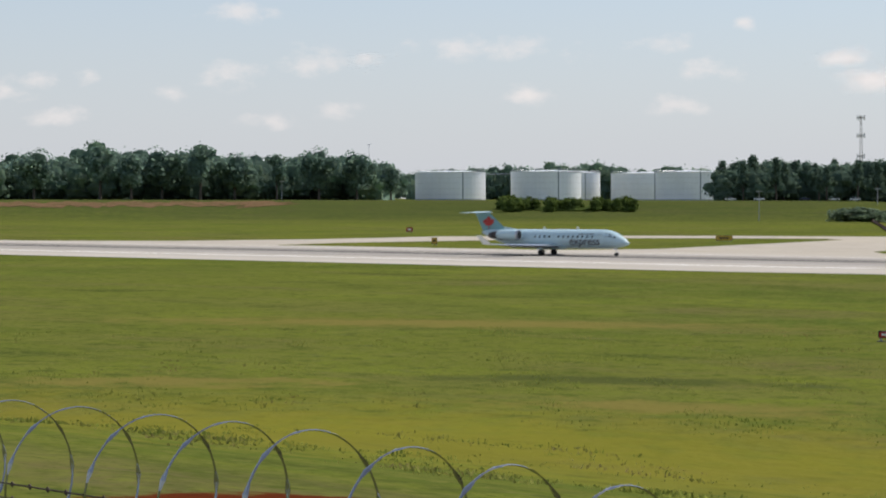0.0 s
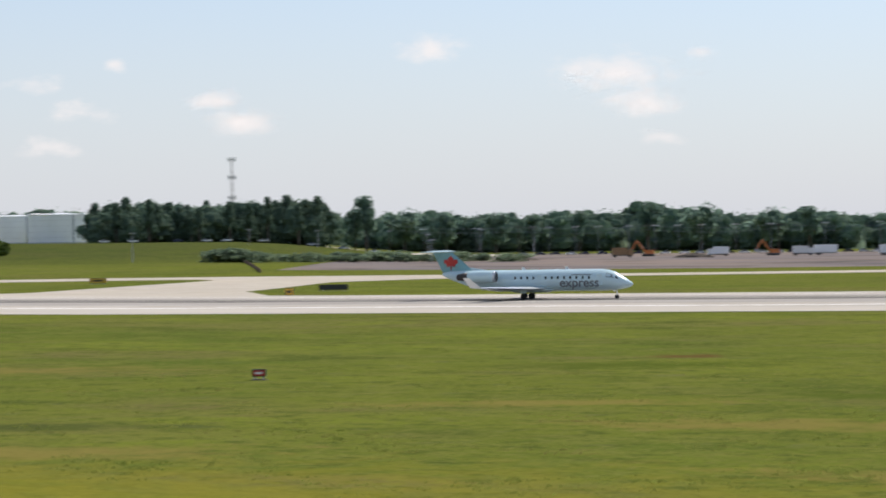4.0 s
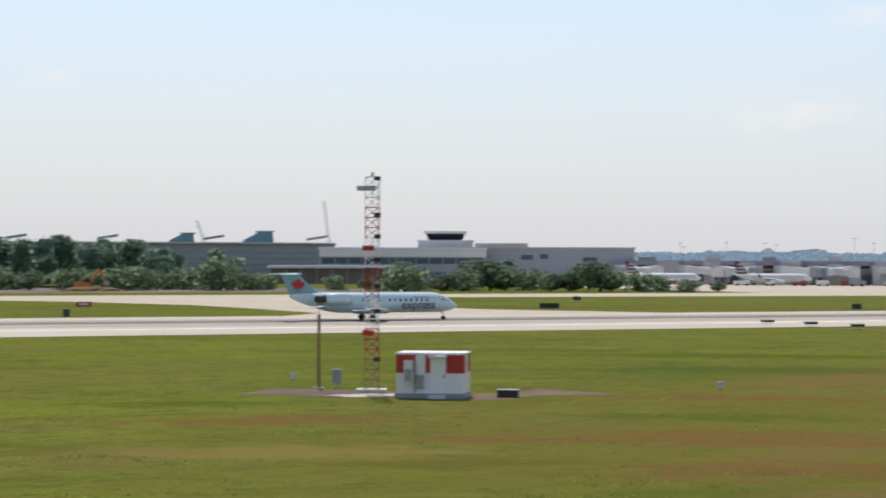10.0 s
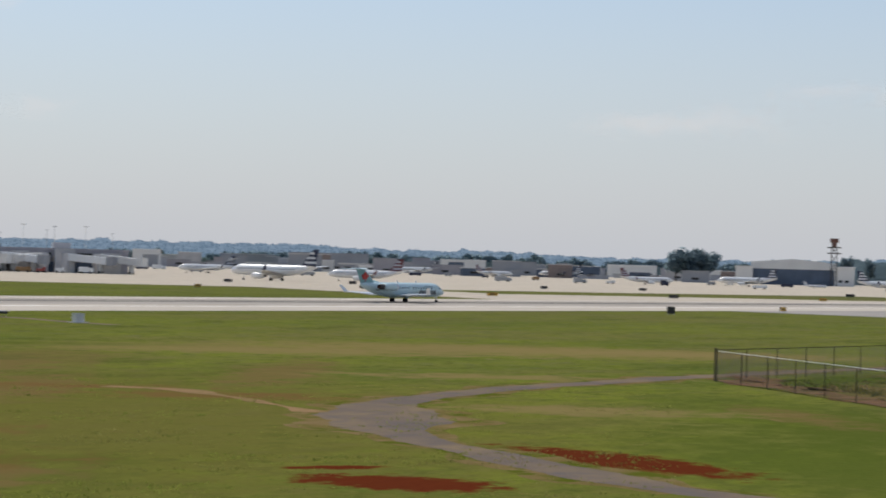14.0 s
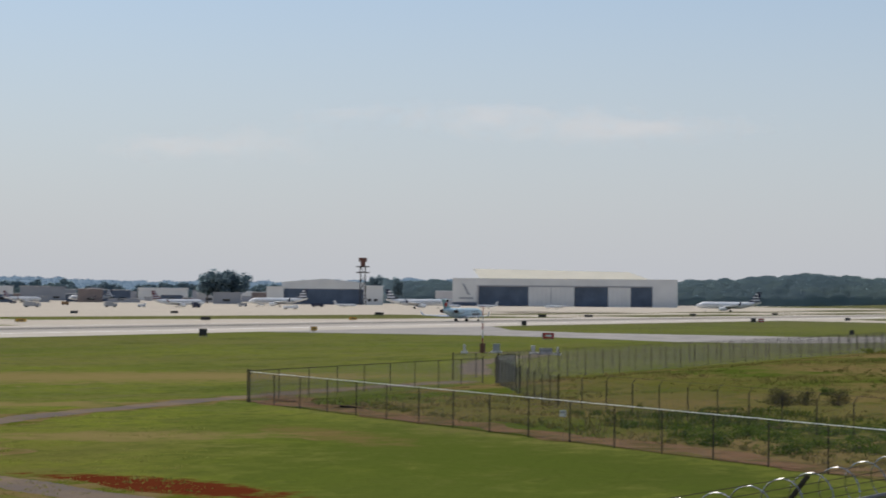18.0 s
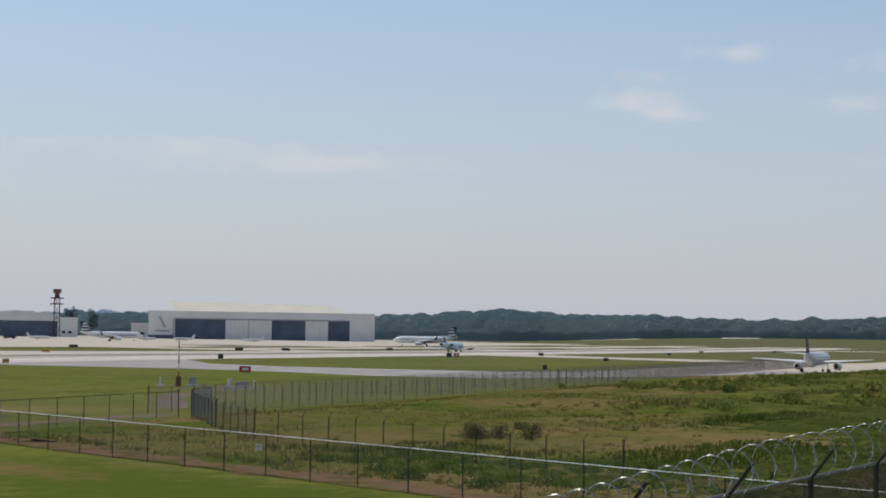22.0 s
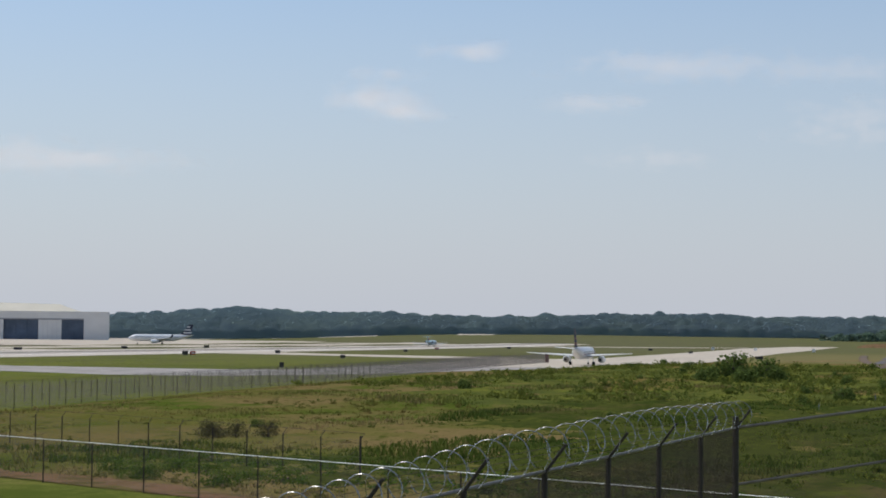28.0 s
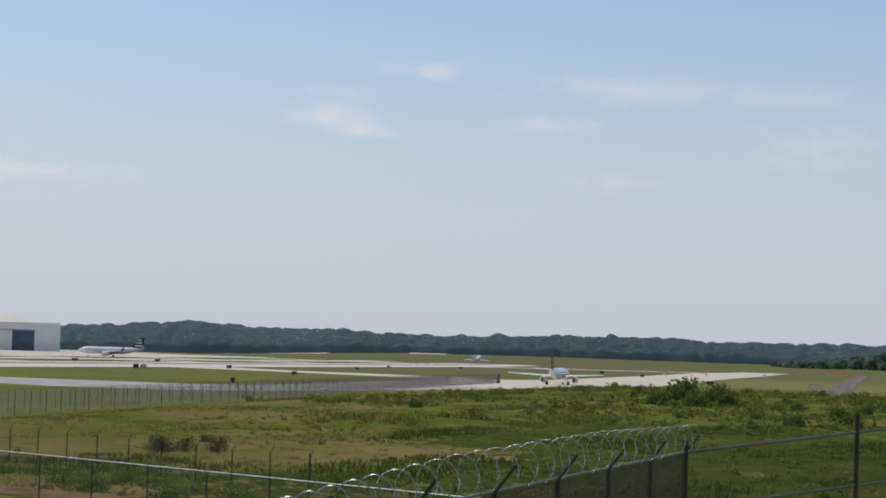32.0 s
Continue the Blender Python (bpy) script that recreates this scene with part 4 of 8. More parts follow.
    f = part("fin", upright((-10.2 * k, -16.6 * k, 5.4 * k), (-15.6 * k, -18.0 * k, 11.8 * k)), fin_mat, a, "coloured tail fin")
    for j in range(3):
        z0 = (6.6 + 1.7 * j) * k
        part("fin_stripe", upright(((-11.3 - 1.3 * j) * k, (-16.9 - 0.3 * j) * k, z0), ((-11.9 - 1.3 * j) * k, (-17.05 - 0.3 * j) * k, z0 + 0.8 * k), 0, 0.096), stripe if stripe is not fin_mat else body, f)
    n = part("nose_gear", Geo().tube((14.6 * k, 0, 0.4 * k), (14.6 * k, 0, 2.2 * k), 0.1 * k), M_METAL, a)
    part("nose_wheel", wheel_geo(0.38 * k, 0.28 * k, 14.6 * k, 0, 0.38 * k), M_TYRE, n)
    return a


M_FLAG = mat("dark_blue_fin", (0.022, 0.028, 0.06), 0.6, vary=0.1)
M_SILVER = mat("silver_grey_paint", (0.44, 0.46, 0.50), 0.3, vary=0.05)
taxi_jet = airliner("taxiing_airliner", "white narrow-body airliner with a striped tail, taxiing away", 28.6, M_DEEPRED, M_FLAG, M_WHITE, group="")


# ---- trees ----
def leaf_cloud(rng, blobs, count, size, tilt=0.55, inner=0.55):
    """Leaf clumps strewn over the shells of blobs (x, y, z, rx, rz); returns quads as arrays."""
    w = np.array([b[3] * b[3] for b in blobs], float)
    pick = rng.choice(len(blobs), count, p=w / w.sum())
    B = np.array(blobs)[pick]
    d = rng.normal(size=(count, 3))
    d /= np.linalg.norm(d, axis=1)[:, None]
    rad = rng.uniform(inner, 1.06, count)
    c = B[:, :3] + d * rad[:, None] * np.stack([B[:, 3], B[:, 3], B[:, 4]], 1)
    n = d + rng.normal(size=(count, 3)) * tilt + np.array([0, 0, 0.25])
    n /= np.linalg.norm(n, axis=1)[:, None]
    t = np.cross(n, rng.normal(size=(count, 3)))
    t /= np.linalg.norm(t, axis=1)[:, None]
    b = np.cross(n, t)
    s = (size * rng.uniform(0.6, 1.3, count))[:, None]
    e = s * rng.uniform(0.5, 1.0, count)[:, None]
    v = np.stack([c - t * s - b * e * 0.6, c + t * s * 0.7 - b * e, c + t * s + b * e * 0.7, c - t * s * 0.6 + b * e], 1).reshape(-1, 3)
    f = np.arange(count * 4).reshape(-1, 4)
    return v, f


BALL_N, BALL_M = 7, 4
BALL = np.array([[math.cos(k * math.tau / BALL_N) * math.sin(j * math.pi / BALL_M), math.sin(k * math.tau / BALL_N) * math.sin(j * math.pi / BALL_M), math.cos(j * math.pi / BALL_M)] for j in range(BALL_M + 1) for k in range(BALL_N)])
BALL_F = np.array([[j * BALL_N + k, j * BALL_N + (k + 1) % BALL_N, (j + 1) * BALL_N + (k + 1) % BALL_N, (j + 1) * BALL_N + k] for j in range(BALL_M) for k in range(BALL_N)])[:, ::-1]


def leaf_mass(rng, blobs, fill=0.74):
    """The dense inside of a crown: one uneven lump of foliage to each blob."""
    V, F = [], []
    for i, (x, y, z, rx, rz) in enumerate(blobs):
        q = fill * (1 + rng.normal(size=(len(BALL), 1)) * 0.09)
        q[:BALL_N], q[-BALL_N:] = fill, fill
        V.append(BALL * q * np.array([rx, rx, rz]) + np.array([x, y, z]))
        F.append(BALL_F + i * len(BALL))
    return np.concatenate(V), np.concatenate(F)


def crown_blobs(rng, h, w, kind):
    blobs = []
    if kind == "pine":
        for _ in range(16):
            f = rng.uniform(0.0, 1.0)
            z = (0.30 + 0.60 * f) * h
            a, q = rng.uniform(0, 6.28), rng.uniform(0.02, 0.30) * w * (1.05 - 0.45 * f)
            r = w * rng.uniform(0.17, 0.28) * (1.1 - 0.3 * f)
            blobs.append((q * math.cos(a), q * math.sin(a), z, r, r * rng.uniform(0.6, 0.9)))
        blobs += [(0, 0, h * 0.62, w * 0.28, h * 0.28), (0, 0, h * 0.9, w * 0.2, h * 0.09)]
    elif kind == "shrub":
        for _ in range(12):
            z = rng.uniform(0.12, 0.78) * h
            a, q = rng.uniform(0, 6.28), rng.uniform(0.1, 0.36) * w
            r = w * rng.uniform(0.2, 0.3) * (1.1 - 0.5 * z / h)
            blobs.append((q * math.cos(a), q * math.sin(a), z, r, r * rng.uniform(0.7, 0.95)))
        blobs.append((0, 0, h * 0.4, w * 0.36, h * 0.36))
    else:
        for _ in range(11):
            z = rng.uniform(0.34, 0.86) * h
            a, q = rng.uniform(0, 6.28), rng.uniform(0.05, 0.34) * w
            r = w * rng.uniform(0.18, 0.32)
            blobs.append((q * math.cos(a), q * math.sin(a), z, r, r * rng.uniform(0.7, 1.0)))
        blobs.append((0, 0, h * 0.62, w * 0.3, h * 0.3))
    return blobs


def make_tree(name, label, h, w, kind, seed, count, size, material):
    rng = np.random.default_rng(seed)
    t = thing(name, label, "tree")
    g = Geo().tube((0, 0, -0.3), (0.1, 0, h * 0.45), h * 0.022 + 0.06, h * 0.014 + 0.03, 8).tube((0.1, 0, h * 0.45), (0, 0.2, h * 0.82), h * 0.014 + 0.03, 0.03, 6)
    part("trunk", g, M_BARK, t)
    bl = crown_blobs(rng, h, w, kind)
    for b in bl[:5]:
        part("limb", Geo().tube((0.05, 0, min(h * 0.5, b[2] * 0.6)), (b[0], b[1], b[2]), h * 0.009 + 0.02, 0.02, 5), M_BARK, t)
    v, f = leaf_cloud(rng, bl, count, size * 0.85, 0.45, 0.8)
    if kind != "shrub":
        v2, f2 = leaf_mass(rng, bl, 0.62)
        v, f = np.concatenate([v, v2]), np.concatenate([f, f2 + len(v)])
    part("crown", arr_mesh("crown", v, f, material), material, t)
    return t


TREES = [make_tree("broadleaf_tree", "tall dark green broadleaf tree at the edge of the woods", 21, 13, "broad", 11, 1150, 0.66, M_LEAF),
         make_tree("broadleaf_tree", "full round dark green broadleaf tree", 18, 15, "broad", 12, 1150, 0.66, M_LEAF),
         make_tree("broadleaf_tree", "narrow dark green broadleaf tree", 22, 10, "broad", 13, 1000, 0.66, M_LEAF)]
PINES = [make_tree("pine_tree", "tall dark pine with a ragged crown", 23, 9, "pine", 21, 1000, 0.6, M_PINE),
         make_tree("pine_tree", "tall dark pine with a bare lower trunk", 21, 10, "pine", 22, 1000, 0.6, M_PINE)]
BUSHES = [make_tree("bush", "dense green bush beside the airfield", 4.2, 5.0, "shrub", 31, 1000, 0.22, M_BUSH),
          make_tree("bush", "low spreading green bush", 3.0, 4.4, "shrub", 32, 900, 0.2, M_BUSH)]
# shrub leaves paled and blued: distance haze is part of this colour
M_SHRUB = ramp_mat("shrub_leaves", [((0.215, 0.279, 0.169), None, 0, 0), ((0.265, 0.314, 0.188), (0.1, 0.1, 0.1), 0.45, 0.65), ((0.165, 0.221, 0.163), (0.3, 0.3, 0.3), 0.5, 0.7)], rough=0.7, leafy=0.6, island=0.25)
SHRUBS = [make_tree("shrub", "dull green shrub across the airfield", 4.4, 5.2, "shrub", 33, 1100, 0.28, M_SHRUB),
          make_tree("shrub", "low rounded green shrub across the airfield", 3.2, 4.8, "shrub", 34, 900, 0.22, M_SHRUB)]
HAZY = [make_tree("hazy_tree", "far broadleaf tree, leaves tinted blue-green for haze", 21, 14, "broad", 14, 1500, 0.75, M_FAR)]
tree_rng = random.Random(77)
used = set()


def plant(src, az, r, top_el=None, h=None, base=None, squash=1.0):
    """Plant a copy so that its top reaches an elevation seen from the eye."""
    p = polar(az, r)
    z = base_z(p.x, p.y) if base is None else base
    own = {"broadleaf_tree": (21, 18, 22), "pine_tree": (23, 21), "bush": (4.2, 3.0), "shrub": (4.4, 3.2), "hazy_tree": (21,)}
    kind = src.name.split(".")[0]
    grp = {"broadleaf_tree": TREES, "pine_tree": PINES, "bush": BUSHES, "shrub": SHRUBS, "hazy_tree": HAZY}[kind]
    hh = own[kind][grp.index(src)]
    want = (at_el(top_el, r) - z) if top_el is not None else h
    k = max(0.15, want / hh)
    kw = k * squash
    if src.name in used:
        t = copy_thing(src, pose(0, 0, 0))
    else:
        used.add(src.name)
        t = src
    t.matrix_world = Matrix.LocRotScale((p.x, p.y, z - 0.1), Euler((0, 0, tree_rng.uniform(0, 6.28))), (kw, kw, k))
    return t


def lerp(tab, a):
    for (a0, v0), (a1, v1) in zip(tab, tab[1:]):
        if a0 <= a <= a1:
            return v0 + (v1 - v0) * (a - a0) / (a1 - a0)
    return tab[0][1] if a < tab[0][0] else tab[-1][1]


def woods(name, label, az0, az1, r, depth, tops, spread, leaf, per_m, material, seed, low=0.0):
    """A belt of woodland too dense to count: crowns of many leaf clumps whose tops follow an uneven line."""
    rng = np.random.default_rng(seed)
    V, F, n = [], [], 0
    length = radians(az1 - az0) * r
    k = max(8, int(length / spread * (1 + min(depth, 160) / 60) * 2.1))
    for i in range(k):
        az = az0 + (az1 - az0) * rng.uniform()
        rr = r + depth * rng.uniform() ** 1.3
        p = polar(az, rr)
        zb = base_z(p.x, p.y) + low
        top = at_el(lerp(tops, az) + rng.normal() * 0.035, r + (rr - r) * 0.6)
        front = (rr - r) / max(depth, 1)
        h = max(5.0, (top - zb) * (rng.uniform(0.84, 1.0) if front > 0.25 else rng.uniform(0.6, 0.98)))
        h *= 1.07
        w = h * rng.uniform(0.8, 1.2)
        bl = [(p.x, p.y, zb + h * 0.54, w * 0.47, h * 0.42), (p.x, p.y, zb + h * 0.24, w * 0.50, h * 0.28)]
        for _ in range(4):
            a, f = rng.uniform(0, math.tau), rng.uniform(0, 1)
            q, r3 = w * (0.44 - 0.22 * f), w * rng.uniform(0.17, 0.26)
            bl.append((p.x + q * math.cos(a), p.y + q * math.sin(a), zb + h * (0.34 + 0.50 * f), r3, r3 * rng.uniform(0.7, 0.95)))
        v, f = leaf_cloud(rng, bl, per_m, leaf * 0.72, 0.4, 0.82)
        v2, f2 = leaf_mass(rng, bl)
        f = np.concatenate([f, f2 + len(v)])
        v = np.concatenate([v, v2])
        V.append(v)
        F.append(f + n)
        n += len(v)
    # the dim inside of the wood, behind the outer leaves
    core, cf, steps = [], [], int(length / 3)
    for i in range(steps + 1):
        az = az0 + (az1 - az0) * i / steps
        q = polar(az, r + min(12.0, depth * 0.35) + rng.uniform(-3, 3))
        zb = base_z(q.x, q.y) - 1
        zt = at_el(lerp(tops, az), r)
        for f3, dr in ((0.0, 0.0), (0.35, -1.5), (0.62, 1.0), (rng.uniform(0.72, 0.86), 5.0)):
            m3 = q * (1 + (dr + rng.uniform(-1.5, 1.5)) / r)
            core.append((m3.x, m3.y, zb + max(2.0, zt - zb) * f3 * 0.75))
        if i:
            b = n + 4 * i
            cf += [(b - 4 + k3, b + k3, b + k3 + 1, b - 3 + k3) for k3 in range(3)]
    V.append(np.array(core))
    F.append(np.array(cf))
    return solid(name, arr_mesh(name, np.concatenate(V), np.concatenate(F), material), material, label, "woods", kind="stuff")


def canopy(name, label, az0, az1, r, depth, tops, cell, leaf, count, material, seed, low=0.0, edge=0.14):
    """Closed woodland on rising ground: domed crowns grown together, with leaf clumps over them."""
    rng = np.random.default_rng(seed)
    length = radians(az1 - az0) * r
    cols, rows = int(length / cell * 4.2), 24
    ci, cj = int(length / cell) + 4, int(depth / cell) + 4
    cu, cd = rng.uniform(0.1, 0.9, (ci, cj)), rng.uniform(0.1, 0.9, (ci, cj))
    ch, cr = rng.uniform(0.14, 0.42, (ci, cj)) * cell, rng.uniform(0.55, 0.95, (ci, cj)) * cell
    ch += (rng.uniform(size=(ci, cj)) < 0.14) * rng.uniform(0.08, 0.20, (ci, cj)) * cell
    U, J = np.meshgrid(np.linspace(0, length, cols + 1), np.linspace(0, 1, rows + 1), indexing="ij")
    v = J ** 1.15
    D = v * depth
    dome = np.zeros_like(U)
    for a in (-1, 0, 1):
        for b in (-1, 0, 1):
            i, j = np.clip((U / cell).astype(int) + a + 1, 0, ci - 1), np.clip((D / cell).astype(int) + b + 1, 0, cj - 1)
            d2 = (U - (i - 1 + cu[i, j]) * cell) ** 2 + (D - (j - 1 + cd[i, j]) * cell) ** 2
            dome = np.maximum(dome, ch[i, j] * np.sqrt(np.clip(1 - d2 / cr[i, j] ** 2, 0, 1)))
    V = []
    for i in range(cols + 1):
        az = az0 + (az1 - az0) * i / cols
        el = lerp(tops, az)
        for j in range(rows + 1):
            p = polar(az, r + D[i, j])
            zb = base_z(p.x, p.y) + low
            full = max(4.0, at_el(el, r + D[i, j]) - zb - 0.30 * cell)
            lift = min(1.0, v[i, j] / 0.03)
            V.append((p.x, p.y, zb - 1.0 + (1.0 + full * (edge + (1 - edge) * v[i, j] ** 0.7) + dome[i, j] * 0.9) * lift + rng.uniform(-0.025, 0.025) * cell * lift))
        V.append((p.x, p.y, zb - 1.0))
    V = np.array(V)
    w = rows + 2
    F = np.array([(i * w + j, (i + 1) * w + j, (i + 1) * w + j + 1, i * w + j + 1) for i in range(cols) for j in range(rows + 1)])
    q = F[rng.choice(len(F), count)]
    f, g = rng.uniform(size=(count, 1)), rng.uniform(size=(count, 1))
    c = (V[q[:, 0]] * (1 - f) + V[q[:, 1]] * f) * (1 - g) + (V[q[:, 3]] * (1 - f) + V[q[:, 2]] * f) * g + np.array([0, 0, leaf * 0.35])
    n = rng.normal(size=(count, 3)) * 0.6 + np.array([-math.sin(radians((az0 + az1) / 2)) * 0.4, -math.cos(radians((az0 + az1) / 2)) * 0.4, 0.8])
    t = np.cross(n, rng.normal(size=(count, 3)))
    t *= leaf * rng.uniform(0.6, 1.3, (count, 1)) / np.linalg.norm(t, axis=1)[:, None]
    b = np.cross(n / np.linalg.norm(n, axis=1)[:, None], t) * rng.uniform(0.5, 1.0, (count, 1))
    lv = np.stack([c - t - b * 0.6, c + t * 0.7 - b, c + t + b * 0.7, c - t * 0.6 + b], 1).reshape(-1, 3)
    me = arr_mesh(name, np.concatenate([V, lv]), np.concatenate([F, np.arange(count * 4).reshape(-1, 4) + len(V)]), material)
    me.polygons.foreach_set("use_smooth", [k < len(F) for k in range(len(F) + count)])
    return solid(name, me, material, label, "woods", kind="stuff")


LEFT_TOP = [(-70, 1.45), (-47.3, 1.28), (-46.8, 1.49), (-46.2, 1.34), (-45.5, 1.5), (-45, 1.66), (-44.6, 1.46), (-44.3, 1.6), (-43.5, 1.52), (-43.2, 1.38), (-42.45, 1.7), (-42.1, 1.46), (-41.2, 1.35), (-40.6, 1.42), (-39.9, 1.34), (-39.4, 1.5), (-39.05, 1.36), (-38.75, 1.48), (-38, 1.38), (-37.7, 1.16), (-37.3, 1.0), (-36.5, 1.06)]
MID_TOP = [(-36.7, 1.08), (-35.8, 0.95), (-34.7, 1.0), (-34.2, 1.15), (-33.5, 1.06), (-33, 1.2), (-32.4, 1.08), (-31.9, 1.24), (-31.3, 0.98), (-30.7, 1.0), (-30.1, 1.12), (-29.7, 1.0), (-28.8, 1.12), (-24, 1.12), (-22.6, 0.95), (-22.2, 0.72), (-21.2, 0.72), (-20.6, 0.80), (-18.2, 0.75),
           (-15.3, 0.80), (-14.3, 1.0), (-13.2, 0.85), (-11.8, 0.68), (-10.1, 0.80), (-8.6, 0.62), (-6.9, 0.57), (-4.5, 0.68), (-2.8, 0.70), (-1.9, 0.5), (-0.5, 0.46), (0.6, 0.57), (1.6, 0.40), (3.1, 0.38),
           (5.1, 0.58), (5.7, 0.35), (6.9, 0.66), (7.8, 0.45), (8.4, 0.32), (9.7, 0.54), (10.9, 0.58), (11.9, 0.36), (13, 0.58), (13.9, 0.40), (15.7, 0.80), (16.6, 0.70), (18.2, 0.80), (19.4, 0.66), (20.2, 0.68), (20.8, 0.4), (21.5, 0.05)]
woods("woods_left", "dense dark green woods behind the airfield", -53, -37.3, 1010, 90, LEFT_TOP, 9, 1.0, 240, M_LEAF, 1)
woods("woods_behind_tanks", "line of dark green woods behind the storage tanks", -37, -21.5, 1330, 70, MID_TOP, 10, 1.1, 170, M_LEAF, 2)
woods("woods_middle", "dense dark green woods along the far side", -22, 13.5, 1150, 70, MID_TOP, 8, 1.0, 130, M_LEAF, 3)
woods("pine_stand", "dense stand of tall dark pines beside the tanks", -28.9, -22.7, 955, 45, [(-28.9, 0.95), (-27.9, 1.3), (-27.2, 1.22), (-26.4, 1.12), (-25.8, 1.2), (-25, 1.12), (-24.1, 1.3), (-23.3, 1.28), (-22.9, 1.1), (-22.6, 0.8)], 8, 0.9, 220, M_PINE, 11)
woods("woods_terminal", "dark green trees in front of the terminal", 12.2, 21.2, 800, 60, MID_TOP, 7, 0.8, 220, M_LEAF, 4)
RIGHT_TOP = [(69, 0.40), (70.4, 0.42), (72.4, 0.54), (73.9, 0.66), (75.2, 0.54), (77.9, 0.52), (79.7, 0.46), (82, 0.48), (83.4, 0.55), (86, 0.58), (87.9, 0.50), (91.5, 0.55), (110, 0.5)]
canopy("woods_right", "wide belt of woods beyond the runways, leaves tinted for haze", 62.5, 97, 2050, 80, RIGHT_TOP, 11, 0.6, 14000, M_FAR, 6, low=0.3)
FAR_TOP = [(20, 0.36), (32.6, 0.38), (34.6, 0.36), (37.7, 0.42), (38.7, 0.36), (44.6, 0.40), (47.5, 0.42), (51.3, 0.33), (53.3, 0.38), (56, 0.28), (58, 0.3), (61, 0.33), (63, 0.42), (66, 0.36), (72, 0.4)]
# the horizon woods glow blue in place of the haze before them
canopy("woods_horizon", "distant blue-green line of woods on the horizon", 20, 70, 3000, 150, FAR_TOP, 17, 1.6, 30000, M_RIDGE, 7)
woods("woods_far_field", "belt of trees behind the airport buildings, leaves tinted for haze", 42.5, 64.5, 2520, 120, [(42.5, 0.16), (44, 0.2), (45.5, 0.14), (47, 0.24), (48.5, 0.16), (50.5, 0.3), (52, 0.2), (53.2, 0.34), (54.5, 0.24), (56, 0.22), (57.5, 0.26), (59, 0.2), (61, 0.26), (62.6, 0.36), (63.4, 0.3), (64.5, 0.34)], 26, 1.6, 130, M_FAR, 12)
woods("woods_dark_grove", "dark green grove at the end of the field", 88.9, 97, 1960, 60, [(88.9, -0.08), (89.6, 0.06), (90.5, 0.14), (91.5, 0.28), (112, 0.45)], 9, 1.0, 160, M_PINE, 8)
woods("bank_shrubs", "scrubby green bushes on the grassy bank", -34.5, -31.0, 830, 20, [(-35, 0.05), (-33.5, 0.12), (-32, 0.16), (-31, 0.05)], 4.0, 0.5, 120, M_BUSH, 9)
for az, top in ((-25.5, -0.02), (-25.1, 0.08), (-24.8, -0.02), (-24.4, -0.12), (-23.9, -0.16), (-23.3, -0.12), (-22.9, -0.18), (-22.3, -0.1), (-21.9, -0.12), (-21.5, -0.16), (-21.0, -0.1), (-20.6, -0.18), (-20.0, -0.2), (-19.3, -0.16), (-18.6, -0.2), (-17.8, -0.22)):
    plant(SHRUBS[tree_rng.randrange(2)], az, 745 + tree_rng.uniform(-15, 15), top - 0.07, squash=tree_rng.uniform(1.9, 3.2))

for az, top in ((-28.7, 1.2), (-28.3, 1.15), (-27.9, 1.34), (-27.3, 1.28), (-26.8, 1.2), (-26.3, 1.12), (-25.8, 1.22), (-25.2, 1.2), (-24.7, 1.15), (-24.2, 1.3), (-23.7, 1.34), (-23.2, 1.22), (-22.9, 1.3), (-28.0, 1.0), (-26.0, 1.05), (-24.9, 1.05), (-23.4, 1.1), (-28.5, 0.9), (-27.6, 1.1), (-27.0, 1.0), (-26.5, 0.95), (-25.5, 1.1), (-24.4, 1.1), (-23.9, 1.0), (-22.7, 1.05), (-28.15, 1.2), (-27.1, 1.15), (-25.0, 1.15), (-24.0, 1.2), (-26.2, 0.8), (-23.0, 0.9)):
    plant(PINES[tree_rng.randrange(2)], az, 960 + tree_rng.uniform(-25, 25), top, squash=tree_rng.uniform(0.9, 1.2))
plant(TREES[2], -21.62, 960, 1.31, squash=0.85)
plant(TREES[0], -21.9, 970, 1.0, squash=0.8)
for az, top in ((-20.6, 0.83), (-19.5, 0.8), (-18.2, 0.76), (-17.2, 0.74), (-16.0, 0.8), (-14.2, 1.02), (-12.8, 0.85), (-11.0, 0.72), (-10.0, 0.82), (-7.5, 0.6), (-4.6, 0.7), (-2.7, 0.72), (0.6, 0.6), (3.3, 0.42), (5.2, 0.6), (6.9, 0.7), (9.7, 0.56), (10.8, 0.6)):
    plant(TREES[tree_rng.randrange(3)], az, 1120 + tree_rng.uniform(-20, 20), top, squash=tree_rng.uniform(0.9, 1.3))
for az, top in ((-46.7, 1.45), (-45.0, 1.64), (-43.4, 1.5), (-42.4, 1.64), (-40.4, 1.42), (-39.3, 1.49), (-38.3, 1.4), (-37.4, 1.1), (-44.2, 1.4), (-41.5, 1.35)):
    plant(TREES[tree_rng.randrange(3)], az, 990 + tree_rng.uniform(-10, 10), top, squash=tree_rng.uniform(1.0, 1.3))
for az, top, r in ((15.6, 0.82, 760), (16.6, 0.7, 760), (18.2, 0.82, 755), (20.0, 0.7, 755), (13.1, 0.6, 770), (22.2, 0.42, 700), (27.0, 0.1, 690), (29.0, 0.18, 690), (29.8, 0.15, 690), (32.0, 0.15, 660), (31.6, 0.0, 660)):
    plant(TREES[tree_rng.randrange(3)], az, r, top, squash=tree_rng.uniform(1.1, 1.5))
